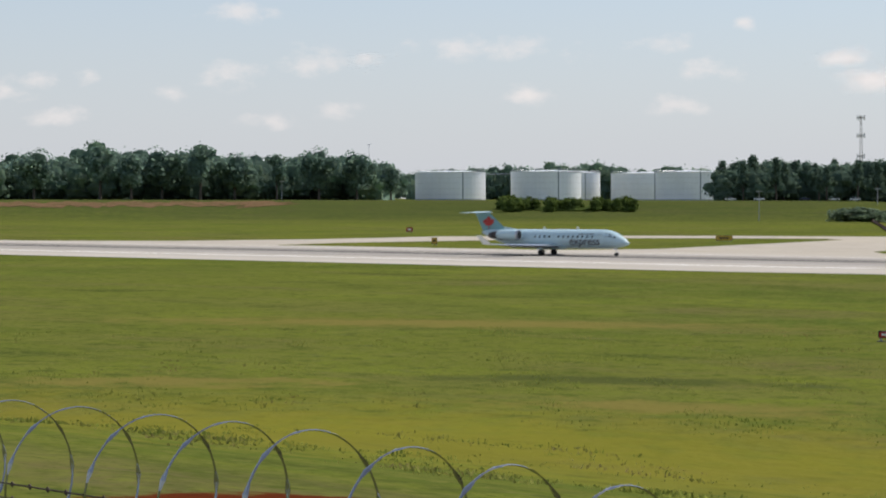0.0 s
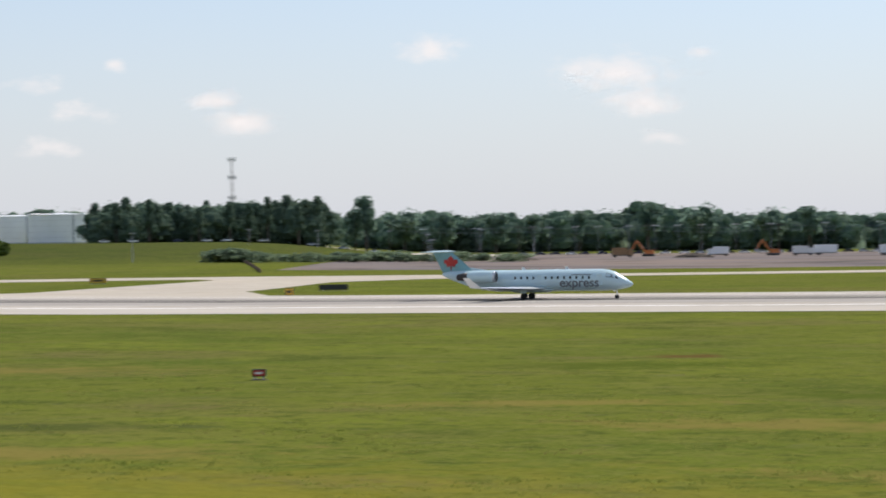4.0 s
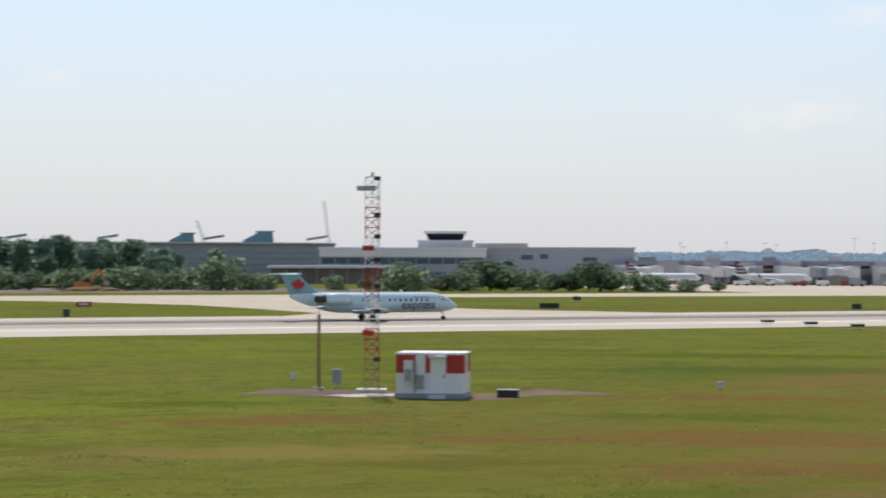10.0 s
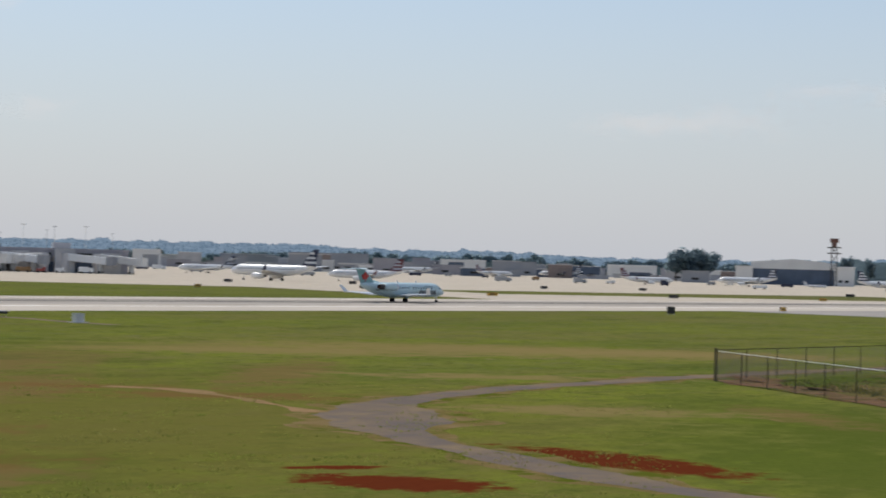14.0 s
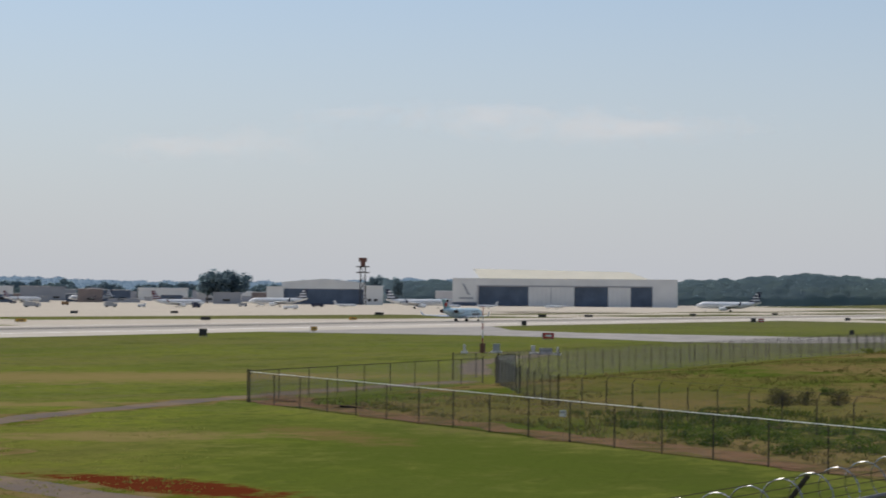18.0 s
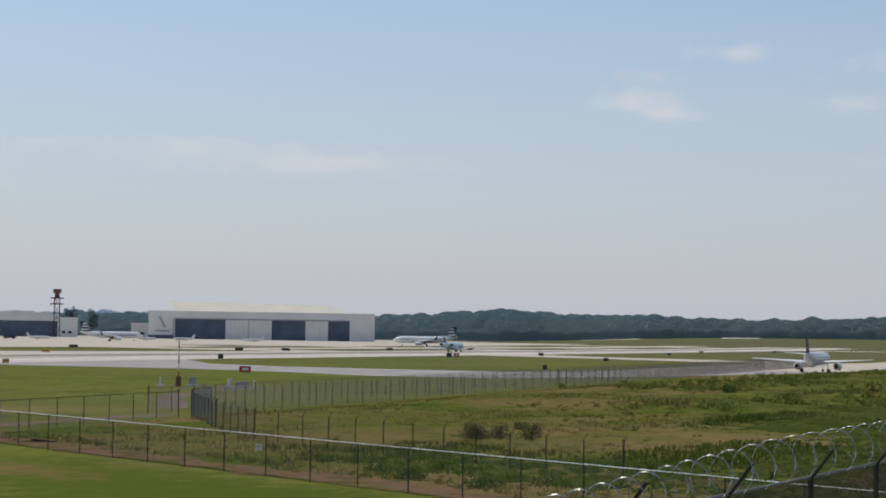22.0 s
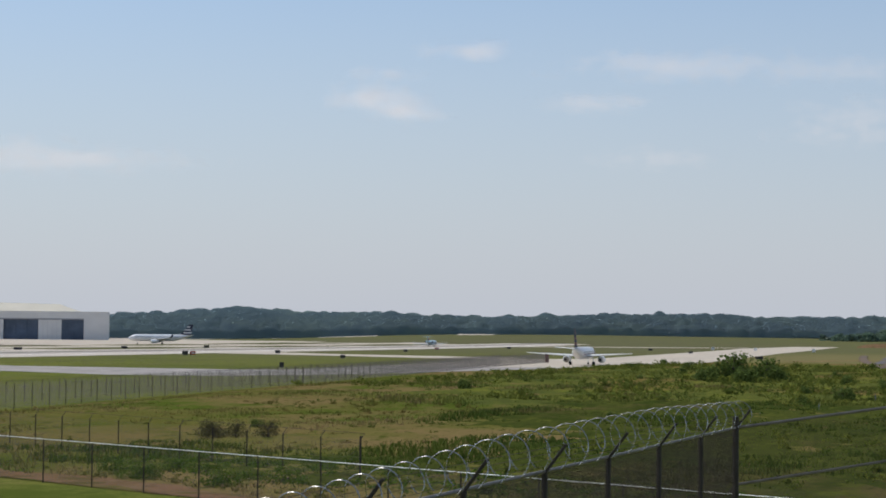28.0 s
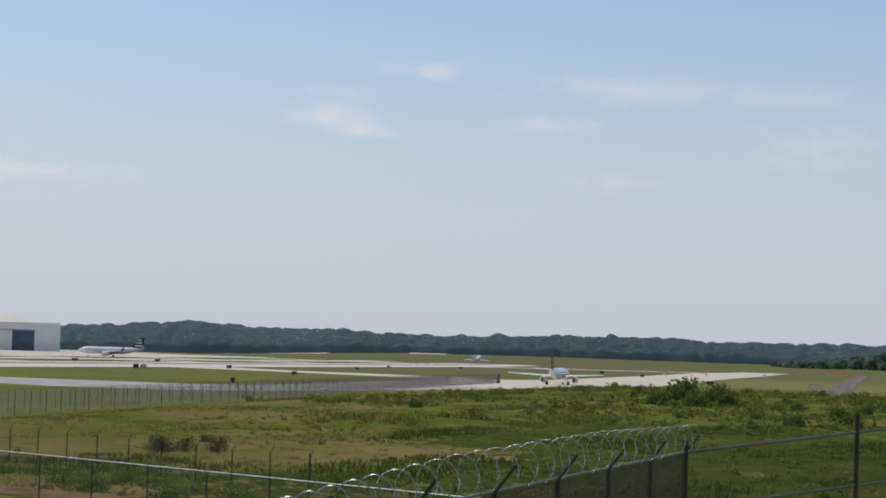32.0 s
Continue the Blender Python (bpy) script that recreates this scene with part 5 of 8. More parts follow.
for az, top in ((7.2, -0.2), (8.1, -0.12), (9.0, -0.22), (9.8, -0.1), (10.5, -0.2), (11.1, -0.18), (12.1, -0.1), (12.8, -0.22), (13.75, -0.05), (14.4, -0.18), (15.0, 0.02), (15.7, -0.14), (16.4, -0.02), (17.0, -0.2), (17.4, -0.06),
                (18.5, -0.04), (19.3, -0.16), (19.9, 0.0), (20.4, 0.04), (21.0, -0.1), (21.7, 0.0), (22.3, 0.3), (23.1, -0.14), (23.5, -0.18), (24.3, -0.28), (25.3, -0.24), (26.2, -0.3), (27.1, 0.09), (27.4, -0.12), (28.1, -0.16), (28.7, -0.05),
                (29.4, 0.31), (29.8, 0.1), (30.5, -0.03), (31.0, -0.1), (31.5, -0.05), (32.3, 0.27), (32.6, 0.0), (33.3, -0.12), (33.8, -0.2), (34.6, -0.3), (35.4, -0.34)):
    plant(SHRUBS[tree_rng.randrange(2)], az, 645 + tree_rng.uniform(-12, 12), top, squash=tree_rng.uniform(1.0, 1.5))
for az, r, top in ((58.36, 1900, 0.62), (58.0, 1900, 0.5), (58.8, 1900, 0.52), (58.6, 1910, 0.6), (62.4, 1950, 0.5), (63.0, 1950, 0.46)):
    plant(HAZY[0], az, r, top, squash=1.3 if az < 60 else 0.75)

# ---- storage tanks on the bank ----
def tank(az_l, az_r, r, top_el, label):
    az, d = (az_l + az_r) / 2, 2 * r * math.tan(radians(az_r - az_l) / 2)
    p = polar(az, r)
    z0 = base_z(p.x, p.y)
    h = at_el(top_el, r) - z0
    t = thing("storage_tank", label, "tank", pose(p.x, p.y, z0, 0, 0, -az), group="storage tanks")
    R = d / 2
    n = 48

    def ring(rad, z):
        return [(rad * math.cos(k * math.tau / n), rad * math.sin(k * math.tau / n), z) for k in range(n)]
    part("shell", Geo().rings([ring(R, -0.4), ring(R, h)]), M_TANK, t, smooth=False)
    part("rim", Geo().rings([ring(R + 0.25, h - 0.35), ring(R + 0.25, h), ring(R - 0.1, h + 0.05)]), M_WHITE, t)
    part("roof", Geo().rings([ring(R - 0.1, h + 0.02), ring(R * 0.5, h + 0.5), ring(0.4, h + 0.9)]), M_TANK, t)
    for k in range(1, 5):
        part("weld_band", Geo().rings([ring(R + 0.04, h * k / 5 - 0.06), ring(R + 0.04, h * k / 5 + 0.06)], False), M_PANEL, t)
    part("ladder", Geo().box(R * 0.35 - 0.3, R * 0.35 + 0.3, -R * 0.945, -R * 0.925, 0, h), M_GREYBOX, t)
    rail = Geo()
    for k in range(n):
        a, b = k * math.tau / n, (k + 1) * math.tau / n
        rail.tube((R * math.cos(a), R * math.sin(a), h + 1.0), (R * math.cos(b), R * math.sin(b), h + 1.0), 0.05, None, 4)
        if k % 3 == 0:
            rail.tube((R * math.cos(a), R * math.sin(a), h), (R * math.cos(a), R * math.sin(a), h + 1.0), 0.04, None, 4)
    part("guard_rail", rail, M_STEEL, t)
    part("dark_base_course", Geo().rings([ring(R + 0.15, -0.4), ring(R + 0.15, 0.5)]), M_CONC, t)
    return t


tank(-36.76, -34.90, 1120, 0.88, "large white cylindrical fuel storage tank")
tank(-34.24, -32.38, 1120, 0.89, "large white cylindrical fuel storage tank")
tank(-33.1, -31.88, 1175, 0.86, "white storage tank half hidden behind another")
tank(-31.6, -29.9, 1160, 0.83, "large white fuel tank behind a wider one")
tank(-30.43, -28.70, 1115, 0.86, "large white cylindrical fuel storage tank beside pines")
tank(-28.9, -27.6, 1190, 0.6, "lower white tank screened by pines")
p0, p1 = polar(-34.92, 1120, at_el(0.83, 1120)), polar(-34.2, 1120, at_el(0.83, 1120))
solid("tank_walkway", Geo().tube(p0, p1, 0.35, None, 6), M_STEEL, "steel walkway bridging two storage tanks", "walkway")

# ---- cell tower, poles, light masts ----
ct = thing("cell_tower", "grey lattice cell tower with three antenna tiers", "tower", facing(-25.13, 1150, base_z(*polar(-25.13, 1150).xy)))
ch = at_el(2.31, 1150) - base_z(*polar(-25.13, 1150).xy)
g = Geo()
for k in range(3):
    a0 = k * math.tau / 3
    a1 = a0 + math.tau / 3
    g.tube((1.4 * math.cos(a0), 1.4 * math.sin(a0), 0), (0.45 * math.cos(a0), 0.45 * math.sin(a0), ch), 0.14, 0.1, 5)
    for j in range(14):
        z0, z1 = ch * j / 14, ch * (j + 1) / 14
        q0, q1 = 1.4 - 0.95 * j / 14, 1.4 - 0.95 * (j + 1) / 14
        g.tube((q0 * math.cos(a0), q0 * math.sin(a0), z0), (q1 * math.cos(a1), q1 * math.sin(a1), z1), 0.06, None, 4)
part("mast", g, M_POST, ct)
for z in (0.97, 0.76, 0.52):
    tier = part("antenna_tier", Geo().tube((0, 0, ch * z - 0.2), (0, 0, ch * z + 0.2), 1.7, 1.7, 10), M_POST, ct)
    for k in range(9):
        a = k * math.tau / 9
        part("panel_antenna", Geo().box(-0.2, 0.2, -0.12, 0.12, -1.2, 1.2, pose(2.0 * math.cos(a), 2.0 * math.sin(a), ch * z)), M_PANEL, tier)


def pole(az, r, top_el, label="slim grey light pole", arm=True):
    p = polar(az, r)
    z0 = base_z(p.x, p.y)
    h = at_el(top_el, r) - z0
    t = thing("light_pole", label, "light pole", facing(az, r, z0))
    part("shaft", Geo().tube((0, 0, -0.2), (0, 0, h), 0.16, 0.09, 8), M_STEEL, t)
    if arm:
        part("lamp_head", Geo().box(-1.1, 1.1, -0.2, 0.2, h - 0.15, h + 0.15), M_STEEL, t)
    return t


for az, r, el in ((-40.27, 900, 0.66), (-27.74, 760, 0.35), (-37.97, 1150, 1.62), (-22.9, 900, 0.35), (-21.0, 900, 0.3), (-20.0, 800, 0.2), (-18.6, 860, 0.3), (-17.2, 860, 0.35), (-24.7, 880, 0.4),
                  (-19.9, 700, 0.05), (35.6, 1250, 0.62), (36.9, 1250, 0.55), (39.4, 1300, 0.6), (40.3, 1300, 0.5), (41.5, 1350, 0.6), (34.4, 1250, 0.6), (43.2, 1400, 0.55)):
    pole(az, r, el, "slim grey light pole on the skyline" if el > 0.5 else "slim grey light pole by the car park")

# ---- power lines along the yard ----
lines = thing("power_line", "row of timber poles carrying thin wires", "power line")
prev = None
for k in range(12):
    az = -21 + 3.4 * k
    p = polar(az, 900)
    p.z = base_z(p.x, p.y)
    h = 13.0
    pl = part("pole", Geo().tube(p, p + Vector((0, 0, h)), 0.18, 0.12, 6).box(-1.3, 1.3, -0.08, 0.08, h - 0.9, h - 0.7, Matrix.Translation(p)), M_BARK, lines)
    for j, dz in enumerate((h - 0.7, h - 2.4)):
        if prev:
            a, b = prev + Vector((0, 0, dz)), p + Vector((0, 0, dz))
            rings = []
            for i in range(9):
                q = a.lerp(b, i / 8)
                q.z -= 4 * 1.2 * (i / 8) * (1 - i / 8)
                rings.append([q + Vector((0.03, 0, -0.03)), q + Vector((-0.03, 0, -0.03)), q + Vector((0, 0, 0.045))])
            g = Geo().rings(rings)
            part("wire", g, M_GREYBOX, pl)
    prev = p

# ---- far skyline ----
def tower_block(az, w_deg, top, base=0.1, crown="", r=4500):
    p = polar(az, r)
    z0, z1 = at_el(base, r) - 20, at_el(top, r)
    w = r * math.tan(radians(w_deg))
    t = thing("skyscraper", "far pale blue skyscraper, haze put into its glow", "skyscraper", facing(az, r, 0), group="city skyline")
    h = z1
    if crown == "step":
        g = Geo().box(-w / 2, w / 2, -w / 2, w / 2, z0, z0 + (h - z0) * 0.62).box(-w * 0.36, w * 0.36, -w * 0.36, w * 0.36, z0 + (h - z0) * 0.62, z0 + (h - z0) * 0.85)
        g.box(-w * 0.2, w * 0.2, -w * 0.2, w * 0.2, z0 + (h - z0) * 0.85, h)
    else:
        g = Geo().box(-w / 2, w / 2, -w / 2, w / 2, z0, h)
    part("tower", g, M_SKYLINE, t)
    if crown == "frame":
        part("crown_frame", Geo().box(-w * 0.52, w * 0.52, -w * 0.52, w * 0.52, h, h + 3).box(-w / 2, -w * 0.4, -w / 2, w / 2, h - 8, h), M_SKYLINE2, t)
    return t


for az, wd, top, cr in ((-0.05, 0.27, 0.93, ""), (1.1, 0.3, 0.72, ""), (1.47, 0.3, 0.8, ""), (2.28, 0.5, 1.45, "step"), (2.62, 0.3, 0.6, ""), (2.96, 0.42, 0.93, ""), (3.4, 0.4, 0.6, ""), (4.0, 0.66, 0.84, ""), (4.47, 0.33, 1.38, "frame"),
                        (4.85, 0.3, 0.6, ""), (0.6, 0.5, 0.5, ""), (3.6, 0.6, 0.66, ""), (1.9, 0.5, 0.55, "")):
    tower_block(az, wd, top, 0.1, cr)

# ---- control tower ----
R_ATC = 930
atc = thing("control_tower", "tall brown concrete airport control tower with a dark glazed cab", "control tower", facing(11.57, R_ATC, 0, 20))
za = at_el(1.60, R_ATC)
zt = at_el(2.28, R_ATC)
part("shaft", Geo().prism([(-4.4, -3.2), (-3.2, -4.4), (3.2, -4.4), (4.4, -3.2), (4.4, 3.2), (3.2, 4.4), (-3.2, 4.4), (-4.4, 3.2)], -1, za), M_BRICK, atc)
for k in range(6):
    for x in (-1.8, 1.8):
        part("slot_window", Geo().box(x - 0.4, x + 0.4, -4.46, -4.3, 5 + k * 4.4, 7.2 + k * 4.4), M_GLASS, atc)
part("collar", Geo().prism([(-4.8, -3.5), (-3.5, -4.8), (3.5, -4.8), (4.8, -3.5), (4.8, 3.5), (3.5, 4.8), (-3.5, 4.8), (-4.8, 3.5)], za - 0.6, za + 2.2), M_NAVY, atc)


def octo(r, z):
    return [(r * math.cos(k * math.tau / 8 + 0.39), r * math.sin(k * math.tau / 8 + 0.39), z) for k in range(8)]


cab = part("cab_glazing", Geo().rings([octo(3.3, za + 2.2), octo(2.9, za + 4.8), octo(3.5, za + 7.6)]), M_GLASS, atc)
part("cab_roof", Geo().rings([octo(3.8, za + 7.6), octo(3.8, za + 8.4), octo(2.0, za + 9.2)]), M_NAVY, atc)
for k in range(8):
    a = k * math.tau / 8 + 0.39
    part("mullion", Geo().tube((2.95 * math.cos(a), 2.95 * math.sin(a), za + 4.8), (3.55 * math.cos(a), 3.55 * math.sin(a), za + 7.6), 0.12, None, 4), M_GREYROOF, cab)
part("aerial", Geo().tube((0, 0, za + 9.2), (0, 0, zt + 1.0), 0.25).tube((1.5, 0, za + 9), (1.5, 0, zt + 0.3), 0.1).tube((-1.2, 0.5, za + 9), (-1.2, 0.5, zt), 0.1), M_STEEL, atc)

# ---- terminal ----
R_T = 960


def block(name, label, az0, az1, r, el0, el1, depth, material, cat="building", windows=None, roof=M_GREYROOF, low=None):
    """A long building between two bearings, with its face square to the middle one."""
    az = (az0 + az1) / 2
    w = 2 * r * math.tan(radians(az1 - az0) / 2)
    p = polar(az, r)
    z0 = base_z(p.x, p.y) if low is None else low
    h = at_el(el1, r) - z0
    t = thing(name, label, cat, facing(az, r, z0))
    part("wall", Geo().box(-w / 2, w / 2, 0, depth, -0.5, h), material, t)
    part("roof", Geo().box(-w / 2 - 0.5, w / 2 + 0.5, -0.5, depth + 0.5, h, h + 0.6), roof, t)
    for (z, dz, step, ww) in windows or ():
        k = 0
        x = -w / 2 + step
        while x < w / 2 - step / 2:
            part("window", Geo().box(x - ww / 2, x + ww / 2, -0.08, 0.1, z, z + dz), M_GLASS, t)
            x += step
    return t, w, h


t1, w1, h1 = block("terminal_building", "long grey airport terminal with banded metal cladding", 12.9, 25.3, R_T, 0, 0.50, 60, M_FACADE)
for k in range(5):
    part("facade_band", Geo().box(-w1 / 2, w1 / 2, -0.5, 0.0, 2.4 + k * (h1 - 3) / 5, 3.0 + k * (h1 - 3) / 5), M_GREYBOX, t1)
for k in range(26):
    part("facade_fin", Geo().box(-w1 / 2 + 4 + k * 8, -w1 / 2 + 4.5 + k * 8, -0.9, -0.5, 1, h1 - 1), M_FACADE, t1)
part("roof_edge", Geo().box(-w1 / 2, w1 / 2, -2.0, 2.0, h1 + 0.6, h1 + 1.3), M_CONC2, t1)
for x, ww, hh in ((-87, 8, 6), (-60, 9, 7), (37, 11, 5), (71, 13, 6)):
    prof = [(x - ww / 2, h1), (x + ww / 2, h1), (x + ww / 2 - 0.4, h1 + hh), (x + ww * 0.02, h1 + hh), (x - ww / 2, h1 + hh * 0.42)]
    part("glazed_lantern", Geo().rings([[(u, y, v) for u, v in prof] for y in (4, 22)]), M_BLUEGLASS, t1, "sloping blue-green glazed roof lantern")
    part("lantern_roof", Geo().box(x - ww * 0.02, x + ww / 2 + 0.5, 3.4, 22.6, h1 + hh + 0.01, h1 + hh + 0.5), M_GREYROOF, t1)
for x in (-35, 4.6, 51, 97):
    part("roof_canopy", Geo().add([(x - 4.5, 2, h1 + 2.2), (x + 4.5, 2, h1 + 3.6), (x + 4.5, 10, h1 + 3.6), (x - 4.5, 10, h1 + 2.2), (x - 4.5, 2, h1 + 3.3), (x + 4.5, 2, h1 + 4.7), (x + 4.5, 10, h1 + 4.7), (x - 4.5, 10, h1 + 3.3)],
                                  [(3, 2, 1, 0), (4, 5, 6, 7), (0, 1, 5, 4), (1, 2, 6, 5), (2, 3, 7, 6), (3, 0, 4, 7)]), M_GREYROOF, t1)
tw, ww2, hw2 = block("terminal_wing", "white-fronted low terminal wing with long dark window bands", 24.9, 29.3, 900, 0, 0.42, 40, M_FACADE, roof=M_WHITE)
part("fascia", Geo().box(-ww2 / 2, ww2 / 2, -0.9, 0, hw2 - 3.4, hw2 - 0.1), M_PANEL, tw)
for z0, z1 in ((hw2 - 6.2, hw2 - 3.8), (2.6, 4.6)):
    for k in range(12):
        part("window_band", Geo().box(-ww2 / 2 + 1 + k * (ww2 - 2) / 12, -ww2 / 2 + 0.6 + (k + 1) * (ww2 - 2) / 12, -0.2, 0.1, z0, z1), M_NAVY, tw)
ta, wa, ha = block("terminal_annexe", "low annexe under a white flat roof", 23.6, 27.0, 860, 0, -0.06, 20, M_BRICK, roof=M_WHITE)
part("canopy_edge", Geo().box(-wa / 2 - 1, wa / 2 + 1, -3, 0, ha - 0.6, ha + 0.3), M_PANEL, ta)
for k in range(9):
    part("canopy_post", Geo().box(-wa / 2 + k * wa / 8.4, -wa / 2 + 0.5 + k * wa / 8.4, -2.6, -2.1, 0, ha - 0.6), M_GREYBOX, ta)
tp, wp, hp = block("terminal_wing", "grey concrete terminal wing with few openings", 29.0, 33.2, 910, 0, 0.44, 50, M_FACADE, roof=M_CONC)
for x0, w0, z0 in ((-14, 5, 10), (-6, 3.5, 10.4), (12, 6, 9), (22, 4, 5)):
    part("window", Geo().box(x0, x0 + w0, -0.1, 0.1, z0, z0 + 2.0), M_NAVY, tp)
part("parapet", Geo().box(-wp / 2, -wp / 2 + 22, -0.3, 30, hp + 0.6, hp + 2.2), M_CONC, tp)
ot, ow, oh = block("old_tower_base", "stepped concrete base of the old control tower", 27.5, 28.95, 930, 0, 0.62, 22, M_CONC2, roof=M_CONC2)
part("cab_glazing", Geo().rings([[(x * 0.86, 10 + y * 0.86, oh + 0.6) for x, y in ((-8.4, -8), (8.4, -8), (8.4, 8), (-8.4, 8))], [(x, 10 + y, oh + 3.4) for x, y in ((-8.4, -8), (8.4, -8), (8.4, 8), (-8.4, 8))]]), M_GLASS, ot)
part("cab_roof", Geo().box(-9.2, 9.2, 1, 19, oh + 3.4, oh + 4.4), M_CONC2, ot)
# construction cranes behind the terminal
for az, el, lean in ((25.25, 1.68, -3), (22.15, 1.15, -6)):
    c = thing("crane", "pale lattice boom of a construction crane", "crane", facing(az, 1150, 0))
    top = at_el(el, 1150)
    g = Geo()
    for k in (-1, 1):
        for j in (-1, 1):
            g.tube((k * 0.9, j * 0.9, 6), (k * 0.5 + lean * 1.6, j * 0.5, top), 0.14, None, 4)
    for i in range(16):
        z0, z1 = 6 + (top - 6) * i / 16, 6 + (top - 6) * (i + 1) / 16
        x0, x1 = lean * 1.6 * i / 16, lean * 1.6 * (i + 1) / 16
        g.tube((x0 - 0.9, -0.9, z0), (x1 + 0.8, -0.9, z1), 0.1, None, 4).tube((x0 + 0.9, 0.9, z0), (x1 - 0.8, 0.9, z1), 0.1, None, 4)
    part("boom", g, M_PANEL, c)
    part("cab", Geo().box(-3, 4, -2, 2, 0, 4), M_YELLOW, c)

# ---- concourse with gates ----
R_C = 900
M_CONCOURSE = mat("lavender_grey_cladding", (0.34, 0.325, 0.345), 0.8, vary=0.1, scale=0.1, fine=1.0)
ca = thing("concourse", "long pale grey concourse with stair towers and dark panels for shaded recesses", "building", facing(38.1, R_C, 0))
CW = R_C * math.tan(radians(11.0))
CH = at_el(0.16, R_C)
part("wall", Geo().box(-CW / 2, CW / 2, 6, 40, -0.5, CH - 1.2), M_CONCOURSE, ca)
part("roof", Geo().box(-CW / 2 - 0.5, CW / 2 + 0.5, 4.5, 40.5, CH - 1.2, CH - 0.3), M_CONCOURSE, ca)
part("upper_band", Geo().box(-CW / 2, CW / 2, 4.6, 6, CH - 4.2, CH - 1.25), M_CONCOURSE, ca)
rng_g = random.Random(8)
x, i = -CW / 2 + 4, 0
while x < CW / 2 - 6:
    w = rng_g.uniform(5.5, 8.5)
    if i % 2 == 0:
        part("stair_tower", Geo().box(x, x + w, 1.0, 6, -0.5, CH - rng_g.uniform(0.2, 2.2)), M_CONC, ca)
    else:
        # dark panel proud of the wall, its colour standing in for a recess's shade
        part("dark_recess", Geo().box(x, x + w * 1.2, 5.2, 6, 0, CH - 6.0), M_NAVY, ca)
        part("window_band", Geo().box(x + 0.5, x + w, 4.5, 4.7, CH - 3.6, CH - 2.2), M_GLASS, ca)
    if i % 3 == 1:
        part("roof_unit", Geo().box(x, x + w * 0.9, 14, 22, CH - 0.3, CH + rng_g.uniform(1.0, 2.4)), M_GREYROOF if i % 2 else M_CONC2, ca)
    x += w + rng_g.uniform(0.5, 3.0)
    i += 1
for i in range(13):
    x = -CW / 2 + 6 + i * (CW - 10) / 12.5
    b = thing("jet_bridge", "white covered jet bridge on a wheeled leg", "jet bridge", facing(38.1, R_C) @ pose(x, 1, 0, 0, 0, (52, -48, 58)[i % 3]), group="jet bridges")
    part("tunnel", Geo().add([(-1.5, -17, 3.6), (1.5, -17, 3.6), (1.5, 2, 5.0), (-1.5, 2, 5.0), (-1.5, -17, 6.4), (1.5, -17, 6.4), (1.5, 2, 7.9), (-1.5, 2, 7.9)],
                             [(3, 2, 1, 0), (4, 5, 6, 7), (0, 1, 5, 4), (1, 2, 6, 5), (2, 3, 7, 6), (3, 0, 4, 7)]), M_WHITE if i % 2 else M_PANEL, b)
    part("cab", Geo().box(-2.2, 2.2, -20, -17, 3.2, 6.9), M_GREYROOF if i % 2 else M_PANEL, b)
    part("leg", Geo().box(-1.4, 1.4, -14, -13.2, 0.2, 3.7), M_STEEL, b)
    part("wheel", Geo().tube((-1.7, -13.6, 0.5), (-1.0, -13.6, 0.5), 0.5, None, 10).tube((1.0, -13.6, 0.5), (1.7, -13.6, 0.5), 0.5, None, 10), M_TYRE, b)
    part("rotunda", Geo().tube((0, 2.5, 0), (0, 2.5, 8.0), 2.4, None, 12), M_CONC2, b)
for i in range(17):
    az = 33.3 + 9.6 * (i + rng_g.uniform(0, 0.8)) / 17
    col, lab = ((M_WHITE, "white"), (M_DULLRED, "dull red"), (M_GREYBOX, "grey"), (M_TAN, "tan"))[rng_g.choice((0, 0, 1, 2, 2, 3))]
    v = thing("service_vehicle", lab + " ground service vehicle on the apron", "vehicle", facing(az, 868 + rng_g.uniform(-18, 6), 0.05, rng_g.uniform(-20, 20)), group="ground service vehicles")
    L = rng_g.uniform(1.6, 3.4)
    part("body", Geo().box(-L, L * 0.35, -1.1, 1.1, 0.5, rng_g.uniform(1.4, 2.9)), col, v)
    part("cab", Geo().box(L * 0.4, L, -1.05, 1.05, 0.5, 2.2), col, v)
    for k in (-0.65, 0.65):
        part("wheel", Geo().tube((L * k, -1.15, 0.45), (L * k, 1.15, 0.45), 0.45, None, 8), M_TYRE, v)
for i in range(22):
    az, rr = 43.6 + 18 * (i + rng_g.uniform(0, 0.8)) / 22, rng_g.uniform(1050, 1650)
    col, lab = ((M_WHITE, "white"), (M_FLAG, "dark blue"), (M_GREYBOX, "grey"), (M_TAN, "tan"))[rng_g.choice((0, 0, 1, 2, 2, 3))]
    v = thing("service_vehicle", lab + " ground service vehicle far out on the apron", "vehicle", facing(az, rr, base_z(*polar(az, rr).xy) + 0.05, rng_g.uniform(-20, 20)), group="ground service vehicles")
    L = rng_g.uniform(2.0, 4.6)
    part("body", Geo().box(-L, L * 0.35, -1.1, 1.1, 0.5, rng_g.uniform(1.6, 3.2)), col, v)
    part("cab", Geo().box(L * 0.4, L, -1.05, 1.05, 0.5, 2.3), col, v)
    for k in (-0.65, 0.65):
        part("wheel", Geo().tube((L * k, -1.15, 0.45), (L * k, 1.15, 0.45), 0.45, None, 8), M_TYRE, v)
